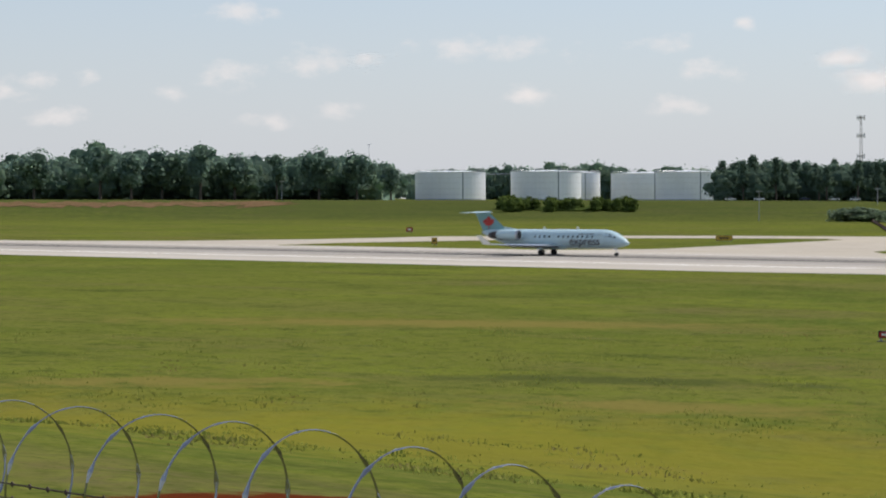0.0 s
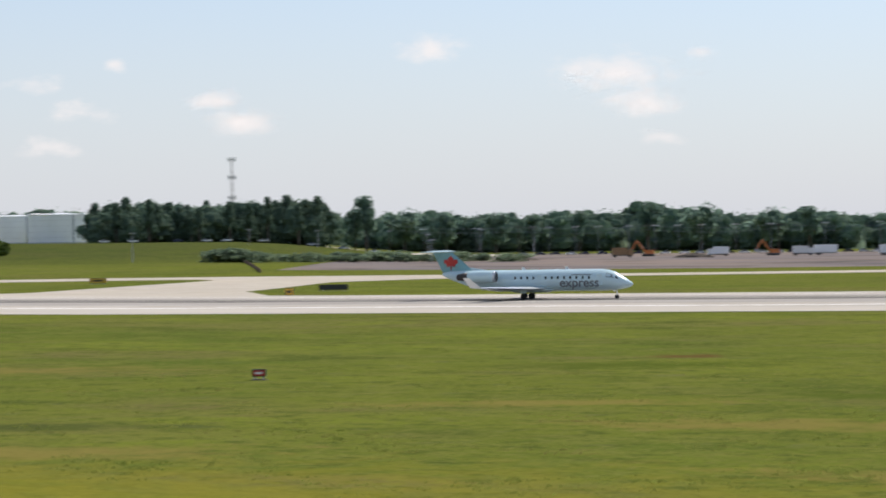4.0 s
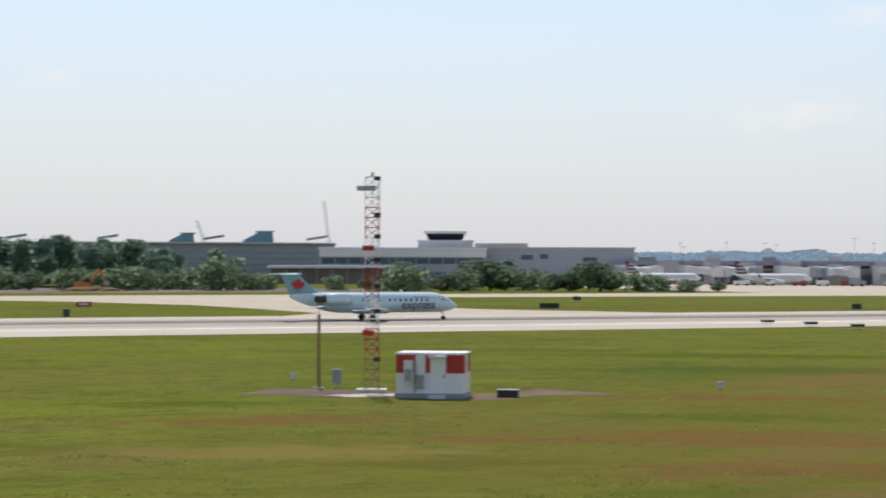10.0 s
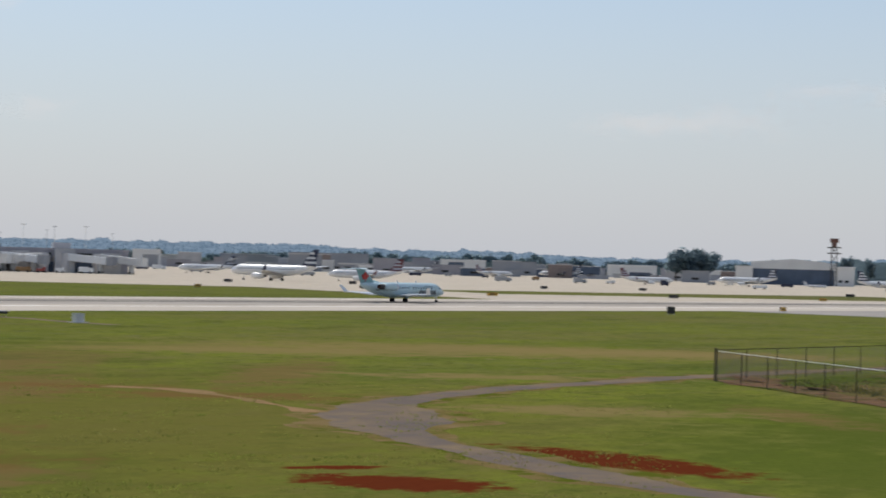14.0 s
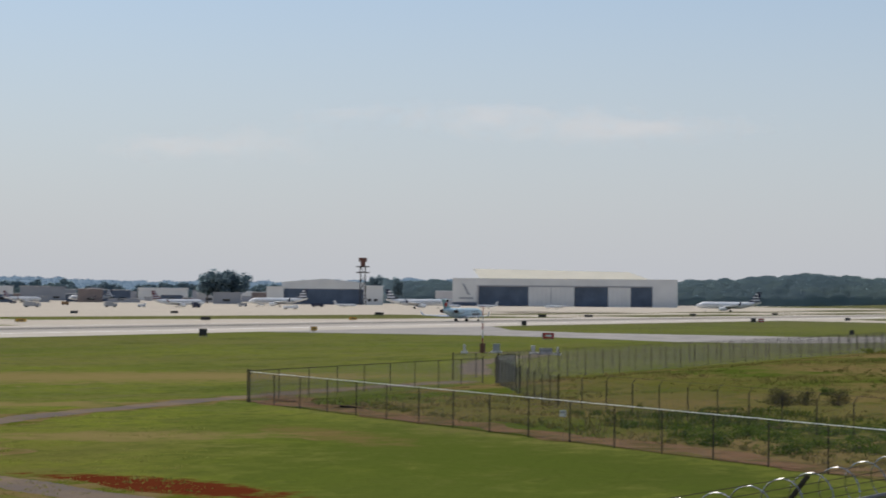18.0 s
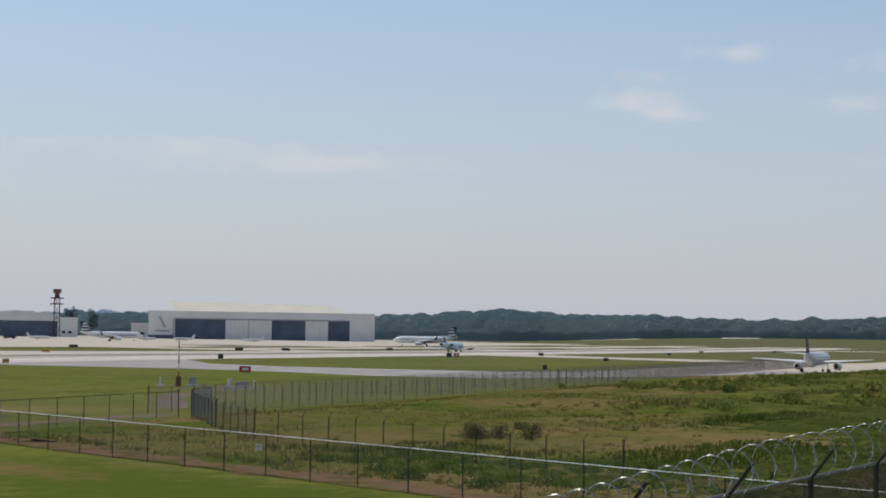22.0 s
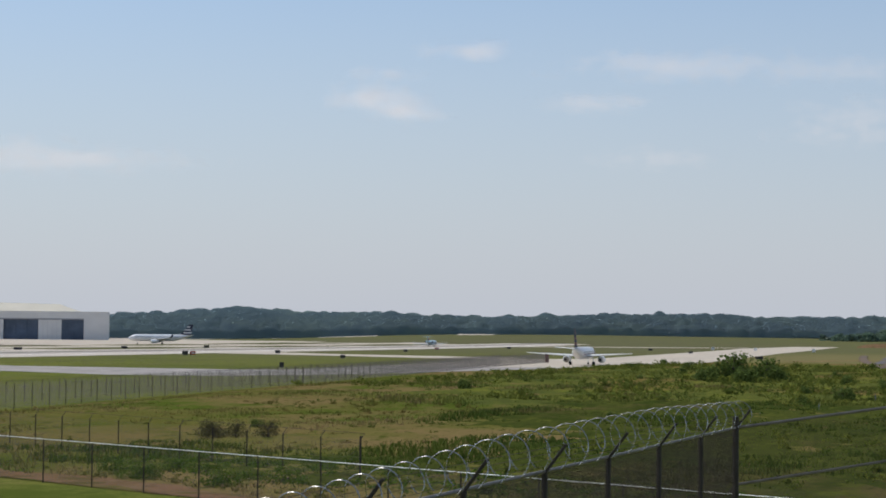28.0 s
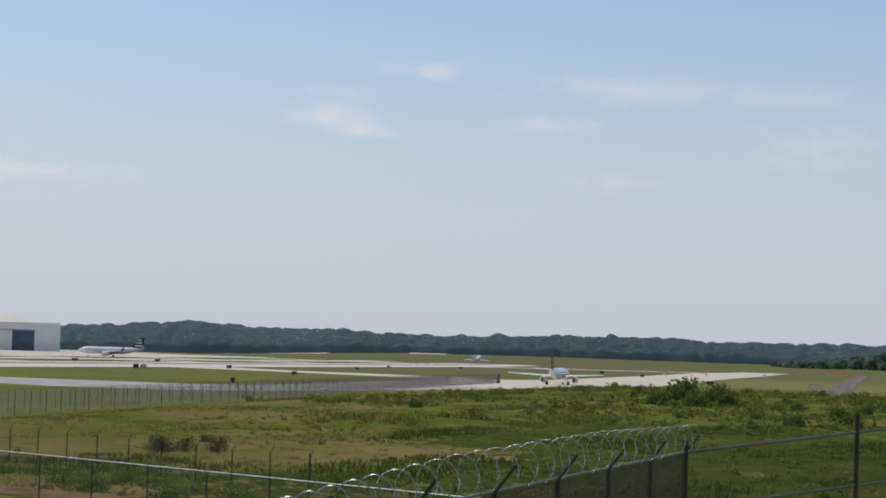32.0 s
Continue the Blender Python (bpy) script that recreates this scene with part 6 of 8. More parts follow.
for i, (az, el) in enumerate(((34.5, 0.5), (36.6, 0.6), (38.9, 0.72), (40.1, 0.66), (40.9, 0.74), (41.7, 0.7), (42.5, 0.72))):
    lm = thing("apron_light_mast", "slim pale apron floodlight mast", "light mast", facing(az, 980, 0), group="apron light masts")
    zt2 = at_el(el, 980)
    part("mast", Geo().tube((0, 0, 0), (0, 0, zt2), 0.12, 0.08, 6), M_PANEL, lm)
    part("lamp_frame", Geo().box(-1.1, 1.1, -0.3, 0.3, zt2 - 0.2, zt2 + 0.1), M_PANEL, lm)
HILL = [(36.9, 0.2), (37.3, 0.40), (37.9, 0.45), (38.4, 0.3)]
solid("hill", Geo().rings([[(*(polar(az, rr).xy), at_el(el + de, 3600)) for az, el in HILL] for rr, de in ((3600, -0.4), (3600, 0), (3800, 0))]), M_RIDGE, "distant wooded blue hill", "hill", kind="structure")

# ---- maintenance hangar ----
R_H = 1760
p = polar(67.4, R_H)
zh = base_z(p.x, p.y) - 0.5
hg = thing("maintenance_hangar", "huge pale hangar with dark bays and cream roof", "hangar", facing(67.4, R_H, zh, 3))
hw = 2 * R_H * math.tan(radians(5.93 / 2))
hh = at_el(0.42, R_H) - zh
bay = hh * 0.74
xs = [-hw / 2, -71.3, 71.0, hw / 2]
part("end_wall", Geo().box(xs[0], xs[1], 0, 60, 0, hh), M_PANEL, hg)
part("end_wall", Geo().box(xs[2], xs[3], 0, 60, 0, hh), M_PANEL, hg)
part("lintel", Geo().box(xs[1], xs[2], 0, 60, bay, hh), M_PANEL, hg)
part("lintel_stripe", Geo().box(xs[1], xs[2], -0.12, -0.02, bay - 0.2, bay + 0.8), M_GREYROOF, hg)
part("back_wall", Geo().box(xs[1], xs[2], 58, 60, 0, bay), M_NAVY, hg)
part("hangar_floor", Geo().box(xs[1], xs[2], 0.5, 58, 0.0, 0.15), M_GREYROOF, hg)
part("dark_plinth", Geo().box(xs[0], xs[1], -0.15, 0, 0, 3.6), M_NAVY, hg)
# dark blue leaves fill the bays, set back behind the pale doors
for k in range(16):
    x0, x1 = xs[1] + (xs[2] - xs[1]) * k / 16, xs[1] + (xs[2] - xs[1]) * (k + 1) / 16
    part("dark_door_leaf", Geo().box(x0 + 0.1, x1 - 0.1, 1.6 + 0.5 * (k % 2), 2.4 + 0.5 * (k % 2), 0, bay - 0.2), M_NAVY, hg)
for x0, x1 in ((-29.2, -10.9), (-10.5, 8.0), (35.3, 53.5)):
    d = part("sliding_door", Geo().box(x0, x1, 0.3, 1.2, 0, bay - 0.3), M_PANEL, hg)
    for k in range(1, 5):
        x = x0 + (x1 - x0) * k / 5
        part("door_seam", Geo().box(x - 0.12, x + 0.12, 0.2, 0.3, 0, bay - 0.4), M_CONC2, d)
part("door_post", Geo().box(xs[0] + 20.2, xs[0] + 21.4, -0.3, 0.2, 0, bay + 1), M_CONC2, hg)
rz = at_el(0.70, R_H) - zh
part("roof", Geo().add([(-hw / 2 + 22, 6, hh), (hw / 2 - 36, 6, hh), (hw / 2 - 30, 60, hh), (-hw / 2 + 22, 60, hh), (-hw / 2 + 14, 30, rz), (hw / 2 - 40, 30, rz - 2.0), (hw / 2 - 22, 12, hh + 0.3), (hw / 2 - 22, 56, hh + 0.3)],
                       [(0, 1, 5, 4), (2, 3, 4, 5), (3, 0, 4), (1, 6, 5), (6, 7, 5), (7, 2, 5)]), M_CREAM, hg)
part("parapet", Geo().box(xs[0], xs[3], -0.2, 60.2, hh, hh + 0.5), M_PANEL, hg)
part("wall_emblem", Geo().add([(xs[0] + 8, -0.08, hh - 4), (xs[0] + 9.6, -0.08, hh - 4), (xs[0] + 14.5, -0.08, hh - 13), (xs[0] + 12.5, -0.08, hh - 13),
                               (xs[0] + 8, 0, hh - 4), (xs[0] + 9.6, 0, hh - 4), (xs[0] + 14.5, 0, hh - 13), (xs[0] + 12.5, 0, hh - 13)], [(3, 2, 1, 0), (0, 1, 5, 4), (1, 2, 6, 5), (2, 3, 7, 6), (3, 0, 4, 7)]), M_GREYROOF, hg, "slanting grey and red emblem")
part("wall_lettering_bar", Geo().box(xs[0] + 5.5, xs[0] + 17, -0.08, 0, hh - 16.4, hh - 15), M_GREYBOX, hg)

h2, w2, hh2 = block("hangar", "grey hangar with a shallow arched roof and dark front", 59.95, 62.15, 1790, 0, 0.28, 50, M_NAVY, "hangar", roof=M_PANEL)
part("fascia", Geo().add([(-w2 / 2, -0.4, hh2 - 5), (w2 / 2, -0.4, hh2 - 5), (w2 / 2, -0.4, hh2 + 0.5), (0, -0.4, hh2 + 3.4), (-w2 / 2, -0.4, hh2 + 0.5), (-w2 / 2, 50, hh2 - 5), (w2 / 2, 50, hh2 - 5), (w2 / 2, 50, hh2 + 0.5), (0, 50, hh2 + 3.4), (-w2 / 2, 50, hh2 + 0.5)],
                         [(0, 1, 2, 3, 4), (9, 8, 7, 6, 5), (2, 7, 8, 3), (3, 8, 9, 4), (1, 6, 7, 2), (4, 9, 5, 0)]), M_PANEL, h2)
block("hangar_annexe", "white flat-roofed annexe beside the hangar", 62.1, 62.62, 1785, 0, 0.2, 30, M_PANEL, windows=[(3, 2, 5, 3)], roof=M_WHITE)
block("hangar_annexe", "pale flat-roofed annexe beside the hangar", 59.55, 60.0, 1785, 0, 0.16, 30, M_PANEL, roof=M_PANEL)
for az0, az1, r, el, m, rf, lab in ((51.8, 53.0, 2400, 0.12, M_PANEL, M_WHITE, "long white cargo building"), (53.5, 54.6, 2300, 0.05, M_GREYROOF, M_PANEL, "low dark cargo shed with a pale roof"),
                                    (56.2, 57.5, 2300, 0.1, M_PANEL, M_WHITE, "long white hangar with a pale roof"), (57.8, 58.9, 2000, 0.06, M_CONC2, M_RED, "low pale building with a red roof edge"),
                                    (47.8, 49.9, 2300, 0.2, M_GREYROOF, M_GREYROOF, "dark grey airport building"), (44.2, 45.4, 2200, 0.05, M_CONC, M_PANEL, "low grey airport building"), (46.0, 47.2, 2300, 0.12, M_GREYROOF, M_CONC2, "low dark airport building"),
                                    (64.0, 64.5, 1900, 0.08, M_CONC2, M_WHITE, "small white outbuilding beside the hangar"), (55.0, 56.0, 2350, 0.0, M_CONC, M_PANEL, "low grey cargo shed far off"), (42.4, 43.6, 2000, 0.12, M_CONC, M_GREYROOF, "grey flat-roofed airport building")):
    block("airport_building", lab, az0, az1, r, 0, el, 40, m, windows=[(2.5, 2, 9, 5)], roof=rf)

rng_b = random.Random(31)
for i in range(64):
    az = 43.4 + 18.6 * (i + rng_b.uniform(0, 0.9)) / 64
    r = rng_b.uniform(1750, 2350)
    wd = rng_b.uniform(0.25, 0.9)
    m, rf = rng_b.choice(((M_CONC, M_PANEL), (M_GREYROOF, M_CONC2), (M_PANEL, M_WHITE), (M_CONCOURSE, M_GREYROOF), (M_NAVY, M_PANEL), (M_BRICK, M_CONC2), (M_FACADE, M_GREYROOF), (M_GREYROOF, M_GREYROOF)))
    block("airport_building", "low flat-roofed service building across the apron", az, az + wd, r, 0, rng_b.uniform(-0.14, 0.17) - 0.012 * max(0.0, az - 50), 30, m, windows=[(2.2, 1.8, 11, 6)], roof=rf)
# surveillance radar tower by the hangars
rt = thing("radar_tower", "lattice radar tower with platforms and a red top", "radar tower", facing(62.08, 1500, 0))
zr = at_el(0.95, 1500)
g = Geo()
for k in range(4):
    a0, a1 = k * math.tau / 4 + 0.78, (k + 1) * math.tau / 4 + 0.78
    g.tube((3 * math.cos(a0), 3 * math.sin(a0), 0), (2.2 * math.cos(a0), 2.2 * math.sin(a0), zr - 6), 0.3, None, 5)
    for j in range(5):
        z0, z1 = (zr - 6) * j / 5, (zr - 6) * (j + 1) / 5
        g.tube((2.8 * math.cos(a0), 2.8 * math.sin(a0), z0), (2.6 * math.cos(a1), 2.6 * math.sin(a1), z1), 0.18, None, 4)
part("lattice", g, M_POST, rt)
for z in (zr - 6.5, zr - 10.5):
    part("platform", Geo().box(-4.6, 4.6, -4.6, 4.6, z, z + 0.7), M_POST, rt)
part("pedestal", Geo().box(-1.6, 1.6, -1.6, 1.6, zr - 6, zr - 1), M_BROWN, rt)
part("antenna", Geo().box(-2.8, 2.8, -0.6, 0.6, zr - 2.8, zr), M_BROWN, rt, "red-brown radar antenna")

# ---- parked aircraft ----
J1 = airliner("parked_airliner", "silver-white airliner with a dark red tail by the concourse", 30, M_SILVER, M_DEEPRED, M_WHITE)
J2 = airliner("parked_airliner", "white airliner with a dark striped tail on the apron", 37.6, M_PANEL, M_FLAG, M_WHITE)
J3 = airliner("parked_airliner", "white rear-engined jet parked on the apron", 30, M_SILVER, M_FLAG, M_WHITE, True)
J4 = airliner("parked_airliner", "white airliner with a dark blue tail, parked far off", 37.6, M_FLAG, M_FLAG, M_WHITE)


def park(src, az, r, turn, first=False):
    q = polar(az, r)
    m = pose(q.x, q.y, base_z(q.x, q.y) + 0.05, 0, 0, -az + turn)
    if first:
        src.matrix_world = m
        return src
    return copy_thing(src, m)


J5 = airliner("parked_business_jet", "small white business jet parked by the hangar", 15, M_SILVER, M_SILVER, M_WHITE, True)
park(J1, 33.9, 868, 4, True)
park(J1, 36.75, 868, 2)
park(J3, 45.7, 1150, 190, True)
park(J4, 51.2, 1900, 180, True)
park(J2, 47.5, 800, 147, True)
park(J1, 49.9, 860, 172)
park(J1, 57.2, 1250, 0)
park(J4, 59.9, 1400, 180)
park(J4, 63.45, 1330, 4)
park(J2, 71.75, 1290, 178)
park(J4, 55.0, 1900, 170)
park(J1, 53.2, 1750, 10)
for k, (az, r, turn) in enumerate(((64.37, 1420, 20), (65.4, 1440, 200), (67.2, 1430, 170), (61.6, 1400, 10))):
    park(J5, az, r, turn, k == 0)

# street lamps of the car park in front of the woods
for az in (-20.1, -18.7, -16.8, -16.1, -15.5, -14.7, -14.0, -13.4, -12.8, -11.9, -11.0, -9.6, -8.2):
    q = polar(az, 930)
    z0 = base_z(q.x, q.y)
    zt3 = at_el(0.33, 930) - z0
    sl = thing("street_lamp", "tall pale car-park lamp with two heads", "street lamp", facing(az, 930, z0), group="car-park lamps")
    part("pole", Geo().tube((0, 0, 0), (0, 0, zt3), 0.09, 0.06, 6), M_GREYROOF, sl)
    for k in (-1, 1):
        part("lamp_head", Geo().box(k * 0.3, k * 1.5, -0.3, 0.3, zt3 - 0.1, zt3 + 0.18) if k > 0 else Geo().box(-1.5, -0.3, -0.3, 0.3, zt3 - 0.1, zt3 + 0.18), M_WHITE, sl)


# ---- works yard and car park beyond the taxiway ----
patch("works_yard", [(-285, 690), (-236, 530), (-150, 527), (0, 530), (150, 540), (300, 560), (300, 640), (60, 700), (10, 980), (-330, 980)], M_YARD, "graded bare earth and gravel of a works yard", "yard", 0.03, 40)
patch("car_park", [(-470, 985), (-300, 985), (-290, 900), (-420, 900)], M_SHOULDER, "grey asphalt car park", "car park", 0.05, 40)


def container(az, r, turn, label, w=12.2):
    q = polar(az, r)
    t = thing("semi_trailer", label, "trailer", pose(q.x, q.y, base_z(q.x, q.y), 0, 0, -az + turn), group="site trailers")
    part("box", Geo().box(-w / 2, w / 2, -1.22, 1.22, 1.0, 4.0), M_WHITE, t)
    for k in range(int(w / 0.6)):
        x = -w / 2 + 0.3 + 0.6 * k
        part("rib", Geo().box(x - 0.1, x + 0.1, -1.27, -1.22, 1.1, 3.9), M_WHITE, t) if k % 2 == 0 else None
    part("chassis", Geo().box(-w / 2, w / 2, -0.9, 0.9, 0.7, 1.0), M_GREYROOF, t)
    for x in (-w / 2 + 1.2, -w / 2 + 2.4):
        part("axle_wheels", Geo().tube((x, -1.2, 0.5), (x, 1.2, 0.5), 0.5, None, 12), M_TYRE, t)
    part("landing_leg", Geo().box(w / 2 - 2.6, w / 2 - 2.4, -0.8, 0.8, 0, 0.7), M_GREYROOF, t)
    return t


container(-7.86, 815, 4, "white box trailer in the works yard", 10.5)
container(-7.1, 830, 2, "white box trailer in the works yard", 13)
container(-9.6, 850, 5, "white box trailer used as a site office", 9)
container(10.5, 600, 0, "white box trailer behind shrubs", 9)


def truck(az, r, turn, col, label):
    q = polar(az, r)
    t = thing("truck", label, "truck", pose(q.x, q.y, base_z(q.x, q.y), 0, 0, -az + turn), group="site vehicles")
    part("box_body", Geo().box(-3.6, 2.2, -1.25, 1.25, 1.0, 3.7), col, t)
    c = part("cab", Geo().box(2.4, 4.4, -1.2, 1.2, 0.7, 2.9), col, t)
    part("windscreen", Geo().box(4.38, 4.45, -1.0, 1.0, 1.8, 2.7), M_GLASS, c)
    part("chassis", Geo().box(-3.6, 4.2, -0.9, 0.9, 0.55, 0.95), M_BLACK, t)
    for x in (-2.5, 3.2):
        for y in (-1.05, 1.05):
            part("wheel", wheel_geo(0.5, 0.15, x, y, 0.5), M_TYRE, t)
    return t


truck(-12.35, 840, 175, M_WHITE, "white box truck in the works yard")
truck(-10.2, 840, 10, M_PANEL, "pale grey truck in the works yard")
truck(-14.9, 830, 5, M_TAN, "tan truck in the works yard")
truck(0.9, 800, 8, M_WHITE, "white truck in the works yard")


def digger(az, r, turn, label):
    q = polar(az, r)
    t = thing("excavator", label, "excavator", pose(q.x, q.y, base_z(q.x, q.y), 0, 0, -az + turn), group="site vehicles")
    for y in (-1.2, 1.2):
        part("track", Geo().box(-2.2, 2.2, y - 0.35, y + 0.35, 0, 0.9), M_BLACK, t)
    h = part("house", Geo().box(-2.2, 1.2, -1.4, 1.4, 1.0, 2.5), M_ORANGE, t)
    part("cab", Geo().box(0.2, 1.6, -1.4, -0.3, 2.5, 3.4), M_GLASS, h)
    a = part("boom", Geo().box(-0.3, 0.3, -0.25, 0.25, 0, 5.6, pose(1.2, 0, 1.8, 0, 38, 0)).box(-0.25, 0.25, -0.2, 0.2, 0, 4.6, pose(4.5, 0, 6.1, 0, 148, 0)), M_ORANGE, t)
    part("bucket", Geo().box(-0.6, 0.6, -0.6, 0.6, -0.5, 0.6, pose(6.9, 0, 2.0)), M_GREYROOF, a)
    return t


digger(-10.95, 850, 200, "orange-brown excavator with a raised arm")
digger(18.75, 620, 20, "orange excavator working among shrubs")
digger(-14.2, 860, 170, "orange-brown excavator in the works yard")


def car(az, r, turn, col, label):
    q = polar(az, r)
    t = thing("car", label, "car", pose(q.x, q.y, base_z(q.x, q.y) + 0.05, 0, 0, -az + turn), group="parked cars")
    part("body", Geo().rings([[(x, y, z) for y, z in ((-0.85, 0.3), (0.85, 0.3), (0.9, 0.8), (0.8, 0.95), (-0.8, 0.95), (-0.9, 0.8))] for x in (-2.2, -2.0, 2.0, 2.2)]), col, t)
    part("cabin", Geo().add([(-1.6, -0.75, 0.95), (1.1, -0.75, 0.95), (1.1, 0.75, 0.95), (-1.6, 0.75, 0.95), (-1.1, -0.6, 1.45), (0.4, -0.6, 1.45), (0.4, 0.6, 1.45), (-1.1, 0.6, 1.45)],
                            [(3, 2, 1, 0), (4, 5, 6, 7), (0, 1, 5, 4), (1, 2, 6, 5), (2, 3, 7, 6), (3, 0, 4, 7)]), M_GLASS, t)
    part("roof", Geo().box(-1.05, 0.35, -0.6, 0.6, 1.45, 1.5), col, t)
    for x in (-1.4, 1.4):
        for y in (-0.8, 0.8):
            part("wheel", wheel_geo(0.33, 0.1, x, y, 0.33), M_TYRE, t)
    return t


crng = random.Random(9)
CAR_COLS = ((M_WHITE, "white car parked in a row"), (M_SILVER, "silver car parked in a row"), (M_BLACK, "black car parked in a row"), (M_PANEL, "pale grey car parked in a row"), (M_FLAG, "dark blue car parked in a row"))
for az in [-28.5, -27.7, -26.6, -25.9, -25.2, -24.4, -23.1, -22.2, -21.5, -20.7, -19.2, -18.8]:
    c, l = CAR_COLS[crng.randrange(5)]
    car(az + crng.uniform(-0.1, 0.1), 925 + crng.uniform(-5, 5), crng.choice((0, 180)) + crng.uniform(-8, 8), c, l)
for k in range(26):
    az = -17.5 + 0.42 * k + crng.uniform(-0.1, 0.1)
    c, l = CAR_COLS[crng.randrange(5)]
    car(az, 960 + crng.uniform(-6, 6), crng.choice((0, 180)) + crng.uniform(-8, 8), c, l)


def heap(az, r, w, h, material, label, seed):
    q = polar(az, r)
    rng = random.Random(seed)
    rings = []
    for k in range(6):
        f = k / 5
        rr = math.cos(f * 1.5)
        rings.append([(w * 0.5 * rr * (1 + rng.uniform(-0.2, 0.2)) * math.cos(a * math.tau / 20), 3.5 * rr * (1 + rng.uniform(-0.2, 0.2)) * math.sin(a * math.tau / 20), -0.3 + h * math.sin(f * 1.5) * (1 + rng.uniform(-0.12, 0.12))) for a in range(20)])
    return solid("earth_mound", Geo().rings(rings), material, label, "heap", pose(q.x, q.y, base_z(q.x, q.y), 0, 0, -az), group="spoil heaps")


M_RUBBLE = ramp_mat("rubble", [((0.10, 0.085, 0.07), None, 0, 0), ((0.17, 0.14, 0.11), (0.8, 0.8, 0.8), 0.45, 0.65), ((0.06, 0.05, 0.045), (2, 2, 2), 0.5, 0.7)], bump=1.0, bump_scale=2)
heap(-3.35, 745, 17, 3.2, M_RUBBLE, "dark heap of rubble in the yard", 1)
heap(-1.9, 740, 13, 2.4, M_RUBBLE, "low dark heap of rubble in the yard", 2)
heap(1.4, 735, 40, 2.9, M_RUBBLE, "long dark heap of brush and rubble", 3)
heap(3.6, 735, 30, 2.7, M_RUBBLE, "long dark heap of brush and rubble", 4)
heap(-13.0, 800, 14, 1.8, M_RUBBLE, "low heap of rubble in the yard", 5)
heap(5.6, 700, 22, 1.6, M_DRY, "low heap of tan earth", 6)
heap(19.0, 612, 18, 1.6, M_DRY, "heap of dug tan earth among shrubs", 7)
heap(-17.5, 760, 12, 1.0, M_RUBBLE, "low heap of rubble beside the car park", 8)
for k, (az, w) in enumerate(((-5.35, 13), (-4.2, 8))):
    q = polar(az, 850)
    t = thing("site_barrier", "row of red plastic site barriers", "barrier", pose(q.x, q.y, base_z(q.x, q.y), 0, 0, -az), group="site barriers")
    for j in range(w // 2):
        part("barrier_unit", Geo().prism([(j * 2 - w / 2, -0.3), (j * 2 - w / 2 + 1.9, -0.3), (j * 2 - w / 2 + 1.9, 0.3), (j * 2 - w / 2, 0.3)], 0, 1.1), M_RED, t)
# dark cut slope at the end of the bank
SILT = [polar(-25.05 + 0.08 * k, 815 - 34 * k) for k in range(9)]
sf = thing("silt_fence", "brown fabric silt fence down the end of the bank", "fence")
for a, b in zip(SILT, SILT[1:]):
    za, zb3 = base_z(a.x, a.y), base_z(b.x, b.y)
    part("fabric_panel", Geo().add([(a.x, a.y, za - 0.1), (b.x, b.y, zb3 - 0.1), (b.x, b.y, zb3 + 0.9), (a.x, a.y, za + 0.9), (a.x, a.y + 0.1, za - 0.1), (b.x, b.y + 0.1, zb3 - 0.1), (b.x, b.y + 0.1, zb3 + 0.9), (a.x, a.y + 0.1, za + 0.9)],
                                   [(0, 1, 2, 3), (7, 6, 5, 4), (3, 2, 6, 7), (0, 3, 7, 4), (1, 5, 6, 2)]), M_BROWN, sf)
    part("stake", Geo().tube((a.x, a.y, za - 0.2), (a.x, a.y, za + 1.1), 0.06, None, 5), M_TAN, sf)


# ---- airfield signs, lights and instruments ----
def sign(x, y, w, h, col, label, turn=None):
    az = math.degrees(math.atan2(x, y))
    t = thing("airfield_sign", label, "sign", pose(x, y, base_z(x, y), 0, 0, -az * 0.6 if turn is None else turn), group="airfield signs")
    part("panel", Geo().box(-w / 2, w / 2, -0.16, 0.16, 0.25, 0.25 + h), col, t)
    part("housing", Geo().box(-w / 2 - 0.06, w / 2 + 0.06, -0.13, 0.13, 0.2, 0.31 + h), M_BLACK, t)
    for k in (-1, 1):
        part("leg", Geo().box(k * w * 0.38 - 0.05, k * w * 0.38 + 0.05, -0.05, 0.05, -0.05, 0.25), M_STEEL, t)
    part("footing", Geo().box(-w / 2 - 0.1, w / 2 + 0.1, -0.3, 0.3, -0.1, 0.04), M_ASPHALT, t)
    if col is not M_BLACK:
        part("legend_bar", Geo().box(-w * 0.3, w * 0.3, -0.175, -0.16, 0.25 + h * 0.3, 0.25 + h * 0.7), M_BLACK if col is M_YELLOW else M_WHITE, t)
    return t


